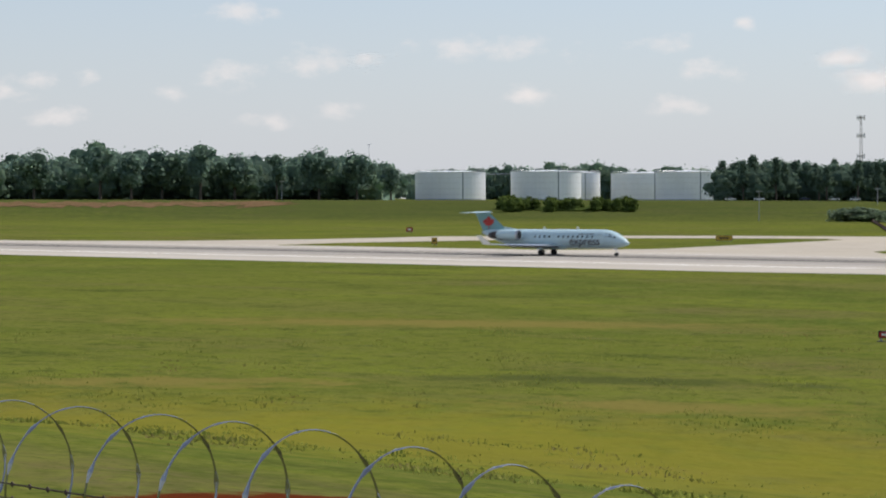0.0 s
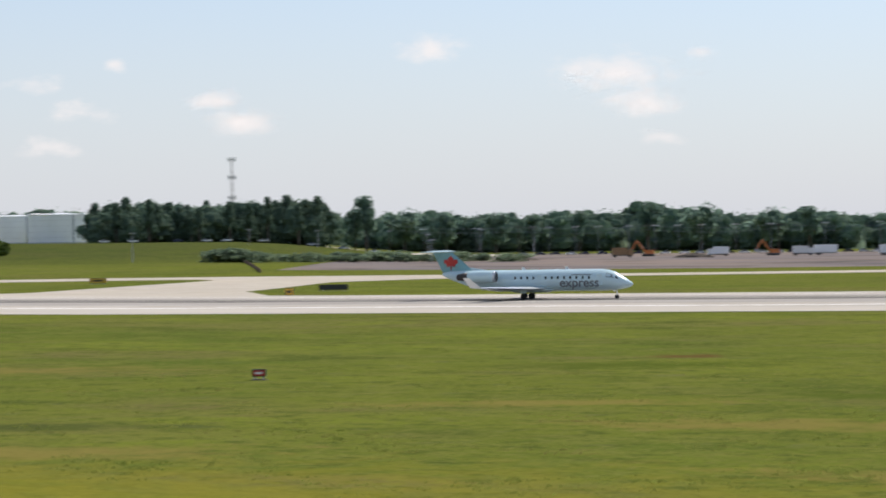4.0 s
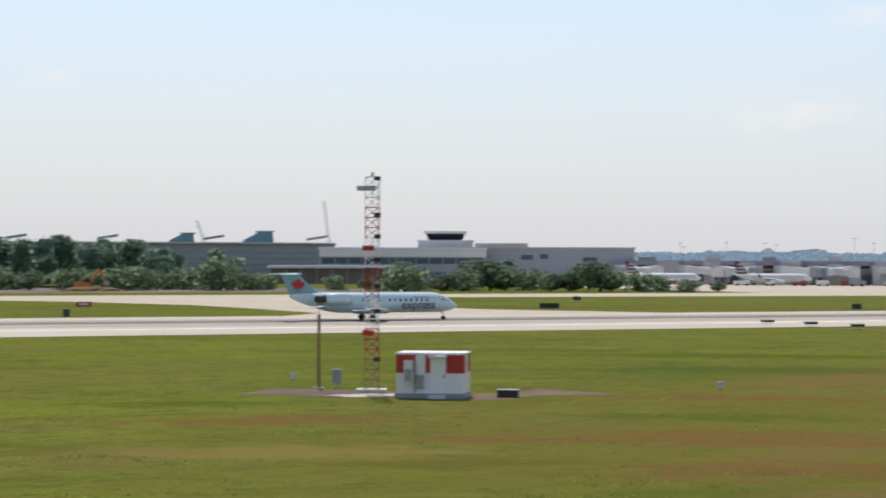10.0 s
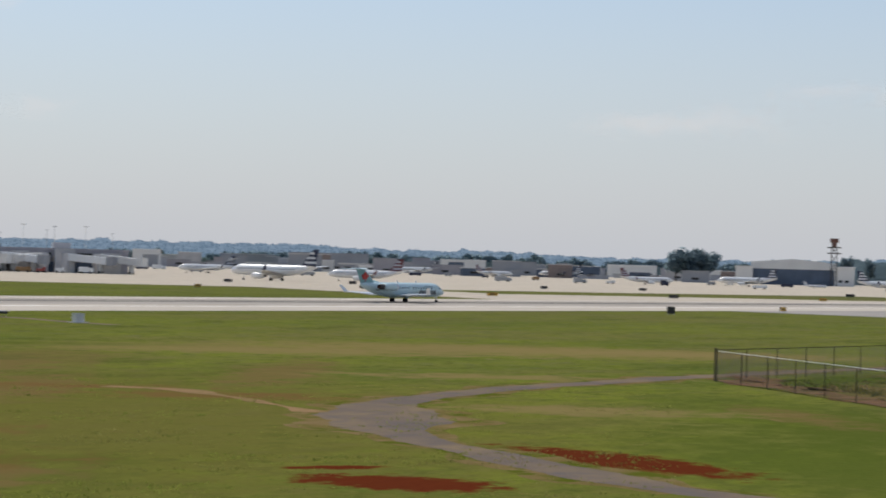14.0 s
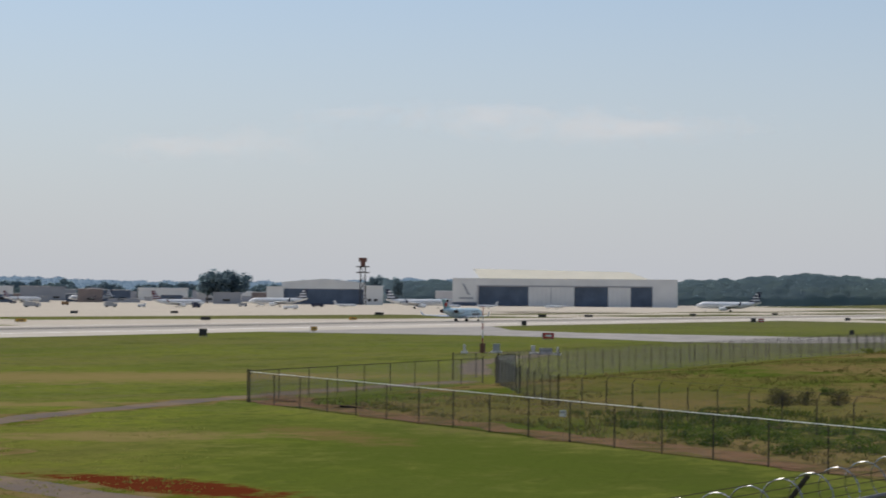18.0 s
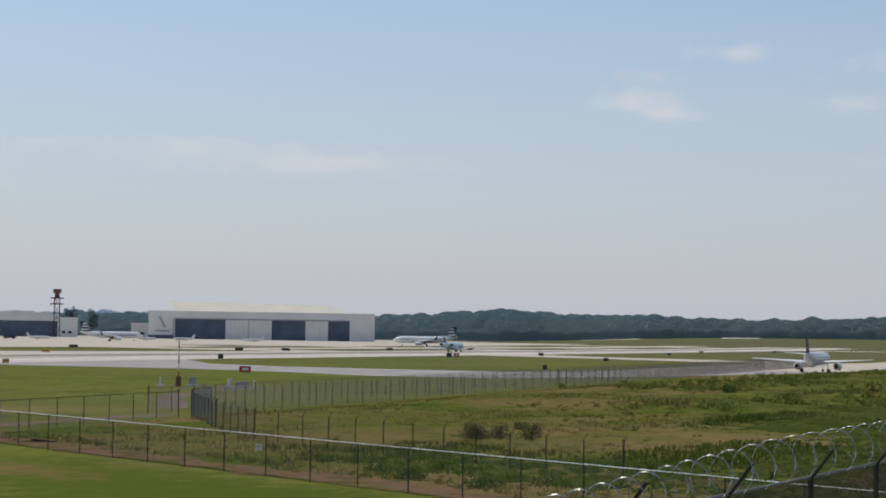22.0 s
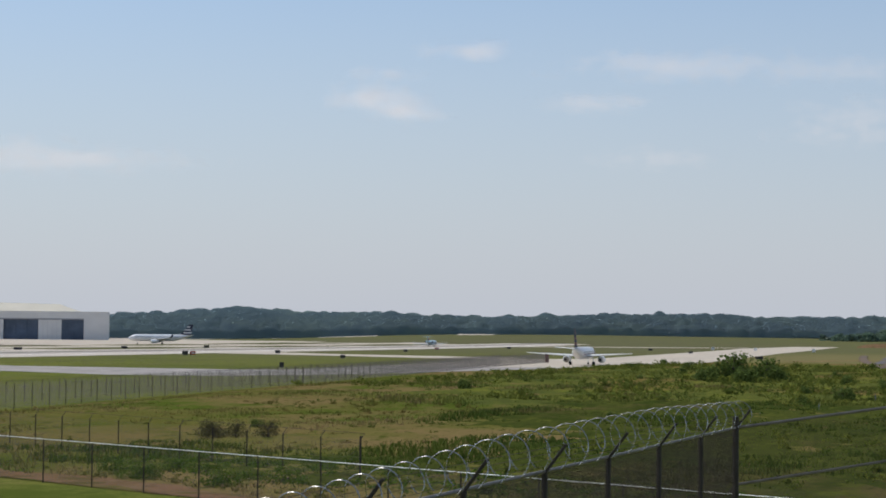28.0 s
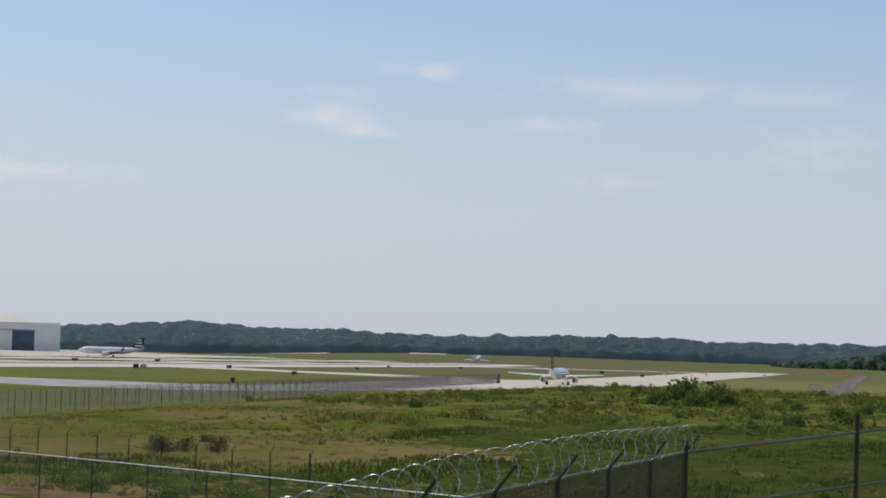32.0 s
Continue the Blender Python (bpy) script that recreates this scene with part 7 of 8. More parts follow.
GY = (M_CONC, "small grey marker board beside the runway")
BK, YL, RD = (M_BLACK, "black airfield sign seen from behind"), (M_YELLOW, "yellow airfield guidance sign"), (M_RED, "red airfield sign with a white legend")
for x, y, w, h, (c, l) in ((-320, 426, 1.5, 0.9, RD), (-231, 315, 0.9, 1.0, YL), (-206.5, 378, 3.2, 0.8, YL), (-245, 359, 1.6, 0.8, RD), (-128, 292, 1.1, 0.9, YL), (-133, 321, 4.6, 0.75, BK), (-51.4, 112.8, 0.65, 0.3, RD),
                           (-118, 400, 1.2, 0.5, YL), (-19.5, 394, 1.8, 0.5, RD), (22.2, 211, 0.7, 0.9, GY), (245, 303, 1.6, 0.8, BK), (124, 365, 2.6, 0.7, RD), (97, 293, 0.8, 1.0, BK), (195, 325, 3.4, 0.8, BK), (247, 400, 1.6, 0.7, BK),
                           (562, 480, 2.4, 0.9, BK), (394, 388, 1.5, 0.7, YL), (501, 480, 2.6, 0.8, BK), (322, 202, 1.3, 1.1, BK), (383, 214, 1.2, 0.7, YL), (346, 147, 2.0, 0.9, RD), (493, 216, 1.2, 1.0, BK), (721, 375, 3.4, 0.9, BK), (505, 316, 2.6, 0.8, BK),
                           (433, 324, 2.8, 0.7, YL), (387, 309, 1.0, 0.9, YL), (635, 452, 2.6, 0.8, BK), (686, 443, 2.8, 0.8, BK), (560, 300, 2.2, 0.7, YL), (641, 204, 1.7, 1.1, BK), (645.5, 203, 1.7, 1.0, RD), (744, 300, 3.2, 0.8, BK), (724, 310, 3.0, 0.8, BK),
                           (738, 201, 1.8, 0.9, BK), (607, 146, 1.4, 0.8, BK), (875, 184, 1.6, 0.8, BK), (429, 116, 0.8, 0.9, BK), (1157, 110, 2.2, 0.9, BK), (727, 33, 2.8, 0.9, BK), (860, 300, 2.6, 0.9, BK), (975, 300, 2.6, 0.9, BK), (1180, 190, 2, 0.8, BK), (1050, 205, 2, 0.8, RD), (980, 75, 2, 0.8, BK)):
    sign(x, y, w, h, c, l)

for x, y in ((172, 231), (171, 220.5), (170, 210), (171, 201)):
    t = thing("approach_light_unit", "low dark slope-indicator light box on short legs", "light unit", pose(x, y, base_z(x, y), 0, 0, 0), group="slope indicator lights")
    part("box", Geo().box(-0.7, 0.7, -0.5, 0.5, 0.35, 0.62), M_BLACK, t)
    part("hood", Geo().box(-0.95, 0.75, -0.55, 0.55, 0.62, 0.7), M_GREYROOF, t)
    for a in (-0.5, 0.5):
        for b in (-0.35, 0.35):
            part("leg", Geo().tube((a, b, 0), (a, b, 0.35), 0.03, None, 6), M_STEEL, t)
t = thing("power_cabinet", "small pale grey power cabinet on a pad", "cabinet", pose(166.2, 182.2, 0))
part("case", Geo().box(-0.55, 0.55, -0.4, 0.4, 0.1, 1.0), M_PANEL, t)
part("lid", Geo().box(-0.6, 0.6, -0.45, 0.45, 1.0, 1.06), M_GREYBOX, t)
part("pad", Geo().box(-0.9, 0.9, -0.7, 0.7, -0.1, 0.1), M_CONC2, t)
for x, y, lab in ((78.7, 110.5, "small white junction post in the grass"), (59.2, 131.5, "small white junction box in the grass")):
    t = thing("junction_post", lab, "utility box", pose(x, y, 0), group="utility boxes")
    part("case", Geo().box(-0.16, 0.16, -0.13, 0.13, 0.12, 0.48), M_CONC2, t)
    part("cap", Geo().box(-0.19, 0.19, -0.16, 0.16, 0.48, 0.53), M_CONC, t)
    part("stub", Geo().tube((0, 0, 0), (0, 0, 0.14), 0.06, None, 6), M_STEEL, t)

# red and white equipment hut
hut = thing("equipment_hut", "red-and-white equipment shelter on a gravel pad", "equipment hut", pose(59.3, 111.9, 0, 0, 0, -36))
HW, HD, HH = 1.95, 1.5, 2.58
part("plinth", Geo().box(-HW - 0.1, HW + 0.1, -HD - 0.1, HD + 0.1, 0, 0.28), M_GREYROOF, hut)
part("lower_wall", Geo().box(-HW, HW, -HD, HD, 0.28, 1.50), M_WHITE, hut)
part("roof_slab", Geo().box(-HW - 0.06, HW + 0.06, -HD - 0.06, HD + 0.06, HH - 0.06, HH + 0.05), M_WHITE, hut)
part("upper_wall", Geo().box(-HW + 0.004, HW - 0.004, -HD + 0.004, HD - 0.004, 1.50, HH - 0.06), M_WHITE, hut)
for x0, x1 in ((-HW - 0.01, -0.85), (-0.25, 0.35), (0.95, HW + 0.01)):
    part("red_panel", Geo().box(x0, x1, -HD - 0.02, -HD + 0.3, 1.46, HH - 0.07), M_RED, hut)
for y0, y1 in ((-HD - 0.015, -0.6), (0.5, HD + 0.01)):
    part("red_panel", Geo().box(-HW - 0.02, -HW + 0.3, y0, y1, 1.46, HH - 0.07), M_RED, hut)
    part("red_panel", Geo().box(HW - 0.3, HW + 0.02, y0, y1, 1.46, HH - 0.07), M_RED, hut)
dr = part("door", Geo().box(0.02, 0.92, -HD - 0.05, -HD, 0.3, 2.35), M_WHITE, hut)
part("door_handle", Geo().box(0.80, 0.86, -HD - 0.10, -HD - 0.05, 1.2, 1.4), M_BLACK, dr)
part("door_canopy", Geo().box(-0.05, 1.0, -HD - 0.5, -HD, 2.38, 2.46), M_WHITE, hut)
ac = part("air_conditioner", Geo().box(-1.45, -0.95, -HD - 0.45, -HD, 0.9, 2.2), M_PANEL, hut, "pale air-conditioning unit")
part("grille", Geo().box(-1.4, -1.0, -HD - 0.47, -HD - 0.45, 1.0, 1.7), M_GREYBOX, ac)
part("meter_box", Geo().box(-0.75, -0.35, -HD - 0.22, -HD, 0.6, 1.35), M_GREYBOX, hut)
part("conduit", Geo().tube((-0.85, -HD - 0.1, 0), (-0.85, -HD - 0.1, 2.1), 0.05, None, 6), M_STEEL, hut)
part("step", Geo().box(0.0, 0.95, -HD - 0.7, -HD - 0.1, 0, 0.2), M_CONC2, hut)
t = thing("transformer_box", "low dark transformer box beside the hut", "utility box", pose(63.0, 109.6, 0, 0, 0, -36))
part("case", Geo().box(-0.6, 0.6, -0.4, 0.4, 0, 0.42), M_BLACK, t)
part("lid", Geo().box(-0.64, 0.64, -0.44, 0.44, 0.42, 0.47), M_GREYROOF, t)

# red and white lattice antenna mast
ant = thing("glide_slope_mast", "red-and-white lattice antenna mast with dipole arms", "antenna mast", pose(58.1, 117.6, 0, 0, 0, -26))
AH = 13.0
secs = 7
for i in range(secs):
    z0, z1 = 0.15 + (AH - 0.15) * i / secs, 0.15 + (AH - 0.15) * (i + 1) / secs
    paint = (M_TAN, M_RED, M_WHITE, M_RED, M_WHITE, M_RED, M_WHITE)[i]
    wdt = 0.42
    cs = [(-wdt, -wdt), (wdt, -wdt), (wdt, wdt), (-wdt, wdt)]
    for k in range(4):
        a, b = cs[k], cs[(k + 1) % 4]
        leg = part("mast_leg", Geo().tube((*a, z0), (*a, z1), 0.030, None, 5), paint, ant)
        for j in range(3):
            q0, q1 = z0 + (z1 - z0) * j / 3, z0 + (z1 - z0) * (j + 1) / 3
            part("diagonal_brace", Geo().tube((*a, q0), (*b, q1), 0.022, None, 4), paint, leg)
            part("cross_brace", Geo().tube((*a, q1), (*b, q1), 0.022, None, 4), paint, leg)
for z, w, c_a in ((3.6, 0.6, M_RED), (8.7, 0.6, M_RED), (12.3, 0.95, M_CONC)):
    d = part("antenna_panel", Geo().box(-w, w * 0.2, -0.56, -0.44, z - 0.15, z + 0.15), c_a, ant)
    for k in range(3):
        part("dipole", Geo().tube((-w + 0.2 + k * 0.4, -0.62, z), (-w + 0.2 + k * 0.4, -1.0, z), 0.03, None, 5), c_a, d)
for z in (2.0, 4.9, 6.4, 8.0, 9.4, 10.7, 12.9):
    part("junction_box", Geo().box(0.1, 0.5, -0.5, -0.3, z - 0.13, z + 0.13), M_BLACK, ant)
part("ladder", Geo().box(0.30, 0.33, 0.44, 0.47, 0.3, AH).box(0.0, 0.03, 0.44, 0.47, 0.3, AH), M_STEEL, ant)
part("base_block", Geo().box(-0.9, 0.9, -0.9, 0.9, -0.1, 0.2), M_CONC2, ant)
part("obstruction_lamp", Geo().tube((0, 0, AH), (0, 0, AH + 0.3), 0.09, 0.06, 8), M_RED, ant)
t = thing("monitor_pole", "yellow-brown monitor pole with a small crossbar", "pole", pose(56.9, 122.6, 0, 0, 0, -25))
part("shaft", Geo().tube((0, 0, 0), (0, 0, 4.6), 0.11, 0.09, 8), M_TAN, t)
part("crossbar", Geo().tube((-0.55, 0, 5.0), (0.45, 0, 5.1), 0.03, None, 5).tube((0, 0, 4.6), (0, 0, 5.1), 0.04, None, 5), M_STEEL, t)
part("base_plate", Geo().box(-0.3, 0.3, -0.3, 0.3, -0.05, 0.08), M_CONC2, t)
t = thing("control_cabinet", "grey control cabinet on a post", "cabinet", pose(57.8, 121.9, 0, 0, 0, -25))
part("case", Geo().box(-0.28, 0.28, -0.2, 0.2, 0.35, 1.15), M_GREYBOX, t)
part("post", Geo().tube((0, 0, 0), (0, 0, 0.35), 0.07, None, 6), M_STEEL, t)
part("lid", Geo().box(-0.32, 0.32, -0.24, 0.24, 1.15, 1.2), M_GREYROOF, t)

# wind mast group beyond the fence
t = thing("wind_mast", "red-and-white banded slim wind mast", "mast", pose(261, 120.3, 0))
for k in range(6):
    part("mast_band", Geo().tube((0, 0, 1.0 * k), (0, 0, 1.0 * k + 1.0), 0.09 - 0.005 * k, None, 6), M_DULLRED if k % 2 == 1 else M_CONC2, t)
part("base_box", Geo().box(-0.3, 0.3, -0.25, 0.25, 0, 1.3), M_BROWN, t)
part("head", Geo().tube((-0.5, 0, 6.1), (0.5, 0, 6.1), 0.05, None, 5), M_RED, t)
for x, y, w, h, m, lab in ((262.6, 119.0, 0.9, 0.9, M_GREYBOX, "grey instrument cabinet"), (261.0, 113.0, 0.5, 0.8, M_CONC2, "white instrument cabinet"), (260.5, 111.0, 1.6, 0.5, M_GREYBOX, "long grey instrument box"), (259.0, 122.0, 0.3, 0.8, M_CONC2, "white instrument post"), (258.5, 108.5, 0.25, 0.7, M_CONC2, "white lamp post")):
    t = thing("instrument_cabinet", lab + " by the wind mast", "cabinet", pose(x, y, 0, 0, 0, -65), group="instrument cabinets")
    part("case", Geo().box(-w / 2, w / 2, -0.4, 0.4, 0.25, 0.25 + h), m, t)
    part("lid", Geo().box(-w / 2 - 0.05, w / 2 + 0.05, -0.45, 0.45, 0.25 + h, 0.32 + h), m, t)
    part("pad", Geo().box(-w / 2 - 0.3, w / 2 + 0.3, -0.7, 0.7, -0.1, 0.25), M_CONC2, t)

# ---- fences ----
def chain_link(p0, p1, z0, z1, pitch, wire, material):
    """Diagonal wires in both directions between two points, as thin three-sided rods."""
    p0, p1 = Vector(p0), Vector(p1)
    L = (p1 - p0).length
    ux = (p1 - p0) / L
    h = z1 - z0
    nrm = Vector((-ux.y, ux.x, 0))
    V, F = [], []
    n = int(L / pitch)
    for k in range(-int(h / pitch), n + 1):
        for s in (0, 1):
            a0, a1 = k * pitch, k * pitch + h
            t0, t1 = max(0.0, -a0 / h), min(1.0, (L - a0) / h)
            if t1 - t0 < 0.02:
                continue
            A = p0 + ux * (a0 + h * t0)
            B = p0 + ux * (a0 + h * t1)
            za, zb = (z0 + h * t0, z0 + h * t1) if s == 0 else (z1 - h * t0, z1 - h * t1)
            i = len(V)
            off = [ux * wire, nrm * wire, -ux * wire * 0.5 - nrm * wire * 0.5]
            for P, z in ((A, za), (B, zb)):
                for o in off:
                    V.append((P.x + o.x, P.y + o.y, P.z + z))
            F += [(i, i + 1, i + 4, i + 3), (i + 1, i + 2, i + 5, i + 4), (i + 2, i, i + 3, i + 5)]
    return mesh("chain_link", V, F, material)


def fence(name, label, pts, h, step, post_r, rail_mat, rail_r, pitch, wire, arms=0.0, post_mat=M_POST, mesh_mat=M_POST, barbed=0, zb=base_z, side=-1, strand=0.011):
    """Chain-link fencing along a line of points, each span with its own posts, rails and mesh."""
    f = thing(name, label, "fence")
    for (x0, y0), (x1, y1) in zip(pts, pts[1:]):
        L = math.hypot(x1 - x0, y1 - y0)
        n = max(1, round(L / step))
        ux, uy = (x1 - x0) / L, (y1 - y0) / L
        tops = []
        for k in range(n + 1):
            x, y = x0 + (x1 - x0) * k / n, y0 + (y1 - y0) * k / n
            z = zb(x, y)
            tops.append(Vector((x, y, z)))
            big = k in (0, n)
            p = part("post", Geo().tube((x, y, z - 0.3), (x, y, z + h + (0.18 if big else 0.0)), post_r * (1.5 if big else 1.0), None, 7), post_mat, f)
            if arms:
                part("barbed_arm", Geo().tube((x, y, z + h - 0.02), (x + side * uy * arms * 0.8, y - side * ux * arms * 0.8, z + h + arms), 0.019, None, 5), post_mat, p)
        for a, b in zip(tops, tops[1:]):
            if rail_r:
                part("top_rail", Geo().tube(a + Vector((0, 0, h)), b + Vector((0, 0, h)), rail_r, None, 6), rail_mat, f)
            for j in range(barbed):
                q = (j + 1) / barbed * arms if arms else 0.0
                o = Vector((side * uy * q * 0.8, -side * ux * q * 0.8, h + q if arms else h - 0.3 * j))
                part("barbed_wire", Geo().tube(a + o, b + o, strand, None, 3), M_BARB, f)
        for i in range(0, n, 4):
            a, b = tops[i], tops[min(i + 4, n)]
            if (b - a).length > 0.1:
                part("chain_link", chain_link((a.x, a.y, 0), (b.x, b.y, 0), min(a.z, b.z) + 0.05, max(a.z, b.z) + h, pitch, wire, mesh_mat), mesh_mat, f)
    return f


M_DARKMESH = mat("dark_mesh_wire", (0.032, 0.027, 0.022), 0.8, vary=0.2, spec=0.1)
M_MESH = mat("dull_mesh_wire", (0.12, 0.11, 0.10), 0.7, metal=0.3, vary=0.15)
barrier = fence("barrier_fence", "chain-link barrier fence with a bright top rail", [(131.5, 78.6), (64, -12.5)], 2.16, 4.3, 0.034, M_BRIGHTRAIL, 0.019, 0.10, 0.0035, mesh_mat=M_MESH)
fence("barrier_fence", "chain-link fence with a dark top rail beside the gate", [(131.9, 79.0), (171.5, 79.0)], 2.2, 4.4, 0.034, M_POST, 0.028, 0.12, 0.004, mesh_mat=M_MESH)
far_fence = fence("perimeter_fence", "long chain-link perimeter fence with barbed wire arms", [(177, 79.0), (300, 79.0), (575, 82.0)], 2.35, 4.5, 0.04, M_POST, 0.0, 0.12, 0.006, arms=0.4, mesh_mat=M_MESH, barbed=2)
fence("perimeter_fence", "second chain-link fence running behind the first", [(177, 84.5), (330, 84.5), (520, 86.0)], 2.3, 4.9, 0.04, M_POST, 0.0, 0.14, 0.0055, mesh_mat=M_MESH, barbed=1)
fence("meadow_fence", "thin old fence with angled arms across the meadow", [(172, 78.0), (150, 66), (136, 57), (108, 25)], 2.2, 3.5, 0.035, M_POST, 0.0, 0.14, 0.0028, arms=0.3, mesh_mat=M_MESH, barbed=1)
t = thing("fence_gate", "dense dark screened gate in the perimeter fence", "gate", pose(174, 78.2, 0))
part("frame", Geo().tube((-1.2, 0, 0), (-1.2, 0, 2.5), 0.05, None, 6).tube((2.6, 0, 0), (2.6, 0, 2.5), 0.05, None, 6).tube((-1.2, 0, 2.45), (2.6, 0, 2.45), 0.035, None, 6), M_POST, t)
for k in range(16):
    part("slat", Geo().box(-1.15 + k * 0.24, -1.08 + k * 0.24, -0.02, 0.02, 0.05, 2.4), M_GREYROOF, t)
t = thing("fence_notice", "small white notice plate wired to the fence", "sign", pose(106.1, 44.2, 1.30, 0, 0, -67))
part("plate", Geo().box(-0.17, 0.17, -0.015, 0.015, 0, 0.34), M_WHITE, t)
part("text_bar", Geo().box(-0.12, 0.12, -0.02, -0.015, 0.2, 0.26), M_GREYBOX, t)
solid("fence_screen", Geo().box(570, 576, 81.9, 82.1, base_z(570, 82), base_z(570, 82) + 2.2), M_BROWN, "brown windscreen cloth on the fence", "screen")

# near fence with razor wire: one straight run below the eye
RAIL = 6.2
FOOT, NEAR = radians(6.5), 6.0
ALONG = Vector((math.cos(FOOT), -math.sin(FOOT), 0))


def run(s, z=0.0):
    """A point s metres along the near fence."""
    return Vector((NEAR * math.sin(FOOT), NEAR * math.cos(FOOT), z)) + ALONG * s


def near_z(x, y):
    return RAIL - 2.1


corner = tuple(run(35.1))[:2]
nf = fence("razor_wire_fence", "chain-link fence topped with coils of razor wire", [tuple(run(7.65))[:2], corner], 2.1, 3.05, 0.036, M_RAIL, 0.020, 0.05, 0.0032, arms=0.30, mesh_mat=M_DARKMESH, barbed=4, zb=near_z, side=1, strand=0.003)
nf2 = fence("razor_wire_fence", "low stretch of chain-link fence under coils of razor wire", [tuple(run(-14))[:2], tuple(run(7.6))[:2]], 2.1, 3.05, 0.04, M_POST, 0.032, 0.06, 0.0015, mesh_mat=M_DARKMESH, zb=near_z)
M_RAZOR = mat("bright_razor_ribbon", (0.36, 0.35, 0.34), 0.27, metal=0.95, vary=0.08, scale=4, fine=30)
COIL_TOP = ((-14, 6.81), (-6.5, 6.81), (-5.1, 6.73), (-4, 6.66), (4, 6.48), (12.4, 6.45), (15.4, 6.50), (18, 6.59), (21, 6.68), (28, 6.72), (35, 6.63))


def coil_top(s):
    for (a, za), (b, zc) in zip(COIL_TOP, COIL_TOP[1:]):
        if s <= b:
            return za + (zc - za) * (s - a) / (b - a)
    return COIL_TOP[-1][1]


def coil_turn(s, r, pitch, rng):
    """One turn of a helix of flat barbed ribbon."""
    V, F = [], []
    n = 44
    up, nrm = Vector((0, 0, 1)), Vector((-ALONG.y, ALONG.x, 0))
    lean, r, off = rng.uniform(-0.04, 0.04), r * rng.uniform(0.97, 1.03), rng.uniform(-0.03, 0.03)
    r *= max(0.6, (coil_top(s) - RAIL) / 0.62)
    zc = coil_top(s) - r
    for i in range(n + 1):
        a = (i / n - 0.5) * (math.tau - (1.5 if s > 7.6 else 0.0)) + math.pi / 2
        rad = up * math.sin(a) - nrm * math.cos(a)
        c = run(s + pitch / 2 + (i / n - 0.5) * 0.24 + off + lean * math.sin(a), zc) + rad * r - nrm * (0.08 * smooth01((s - 6) / 5))
        barb, thick = (0.018 if i % 4 == 1 else 0.008), 0.0035 + 0.002 * smooth01((s - 6) / 8)
        for o in (ALONG * barb, rad * thick, -ALONG * barb, -rad * thick):
            V.append(tuple(c + o))
        if i:
            b = 4 * i
            F += [(b - 4 + j, b - 4 + (j + 1) % 4, b + (j + 1) % 4, b + j) for j in range(4)]
    return mesh("coil_turn", V, F, M_RAZOR)


rng_c = random.Random(3)
s_c = -8.25 - 0.255 - 0.51 * 9
while s_c < 34.6:
    pit = 0.51 + 0.30 * smooth01((s_c - 15.5) / 7)
    part("coil_turn", coil_turn(s_c, 0.32, pit, rng_c), M_RAZOR, nf2 if s_c < 7.6 else nf)
    s_c += pit
g2 = polar(91.2, 38.7)
bay = thing("fence_return", "return of the fence with rails and barbed strands", "fence")
c3, e3 = Vector((corner[0], corner[1], RAIL)), Vector((g2.x, g2.y, at_el(-1.74, 38.7)))
far3 = c3 + (e3 - c3) * 3
for k, (p, hh3) in enumerate(((c3, 0.1), (e3, 0.32), (c3 + (e3 - c3) * 2, 0.32), (far3, 0.3))):
    part("post", Geo().tube(p - Vector((0, 0, 2.4)), p + Vector((0, 0, hh3)), 0.045, None, 8), M_POST, bay)
part("top_rail", Geo().tube(c3, far3, 0.026, None, 7), M_RAIL, bay)
part("mid_rail", Geo().tube(c3 - Vector((0, 0, 0.92)), far3 - Vector((0, 0, 0.92)), 0.024, None, 7), M_RAIL, bay)
part("chain_link", chain_link((c3.x, c3.y, 0), (far3.x, far3.y, 0), RAIL - 2.0, RAIL + 0.1, 0.07, 0.003, M_DARKMESH), M_DARKMESH, bay)
for k in range(9):
    q = c3.lerp(far3, (k + 0.4) / 9) + Vector((0, 0, 0.14 + 0.03 * (k % 3)))
    part("razor_barb", Geo().box(-0.012, 0.012, -0.004, 0.004, -0.05, 0.05, Matrix.Translation(q) @ Matrix.Rotation(0.4 * (k % 3) - 0.3, 4, 'Y')), M_RAZOR, bay)
for j in (0, 1):
    a, b = run(-13, 6.47 - 0.06 * j), run(-1, 6.36 - 0.08 * j)
    w = part("barbed_strand", Geo().tube(a, b, 0.004, None, 4), M_BARB, nf2)
    for k in range(90):
        q = a.lerp(b, k / 90)
        part("barb", Geo().box(-0.010, 0.010, -0.0025, 0.0025, -0.010, 0.010, Matrix.Translation(q) @ Matrix.Rotation(0.7, 4, 'Y')), M_BARB, w)

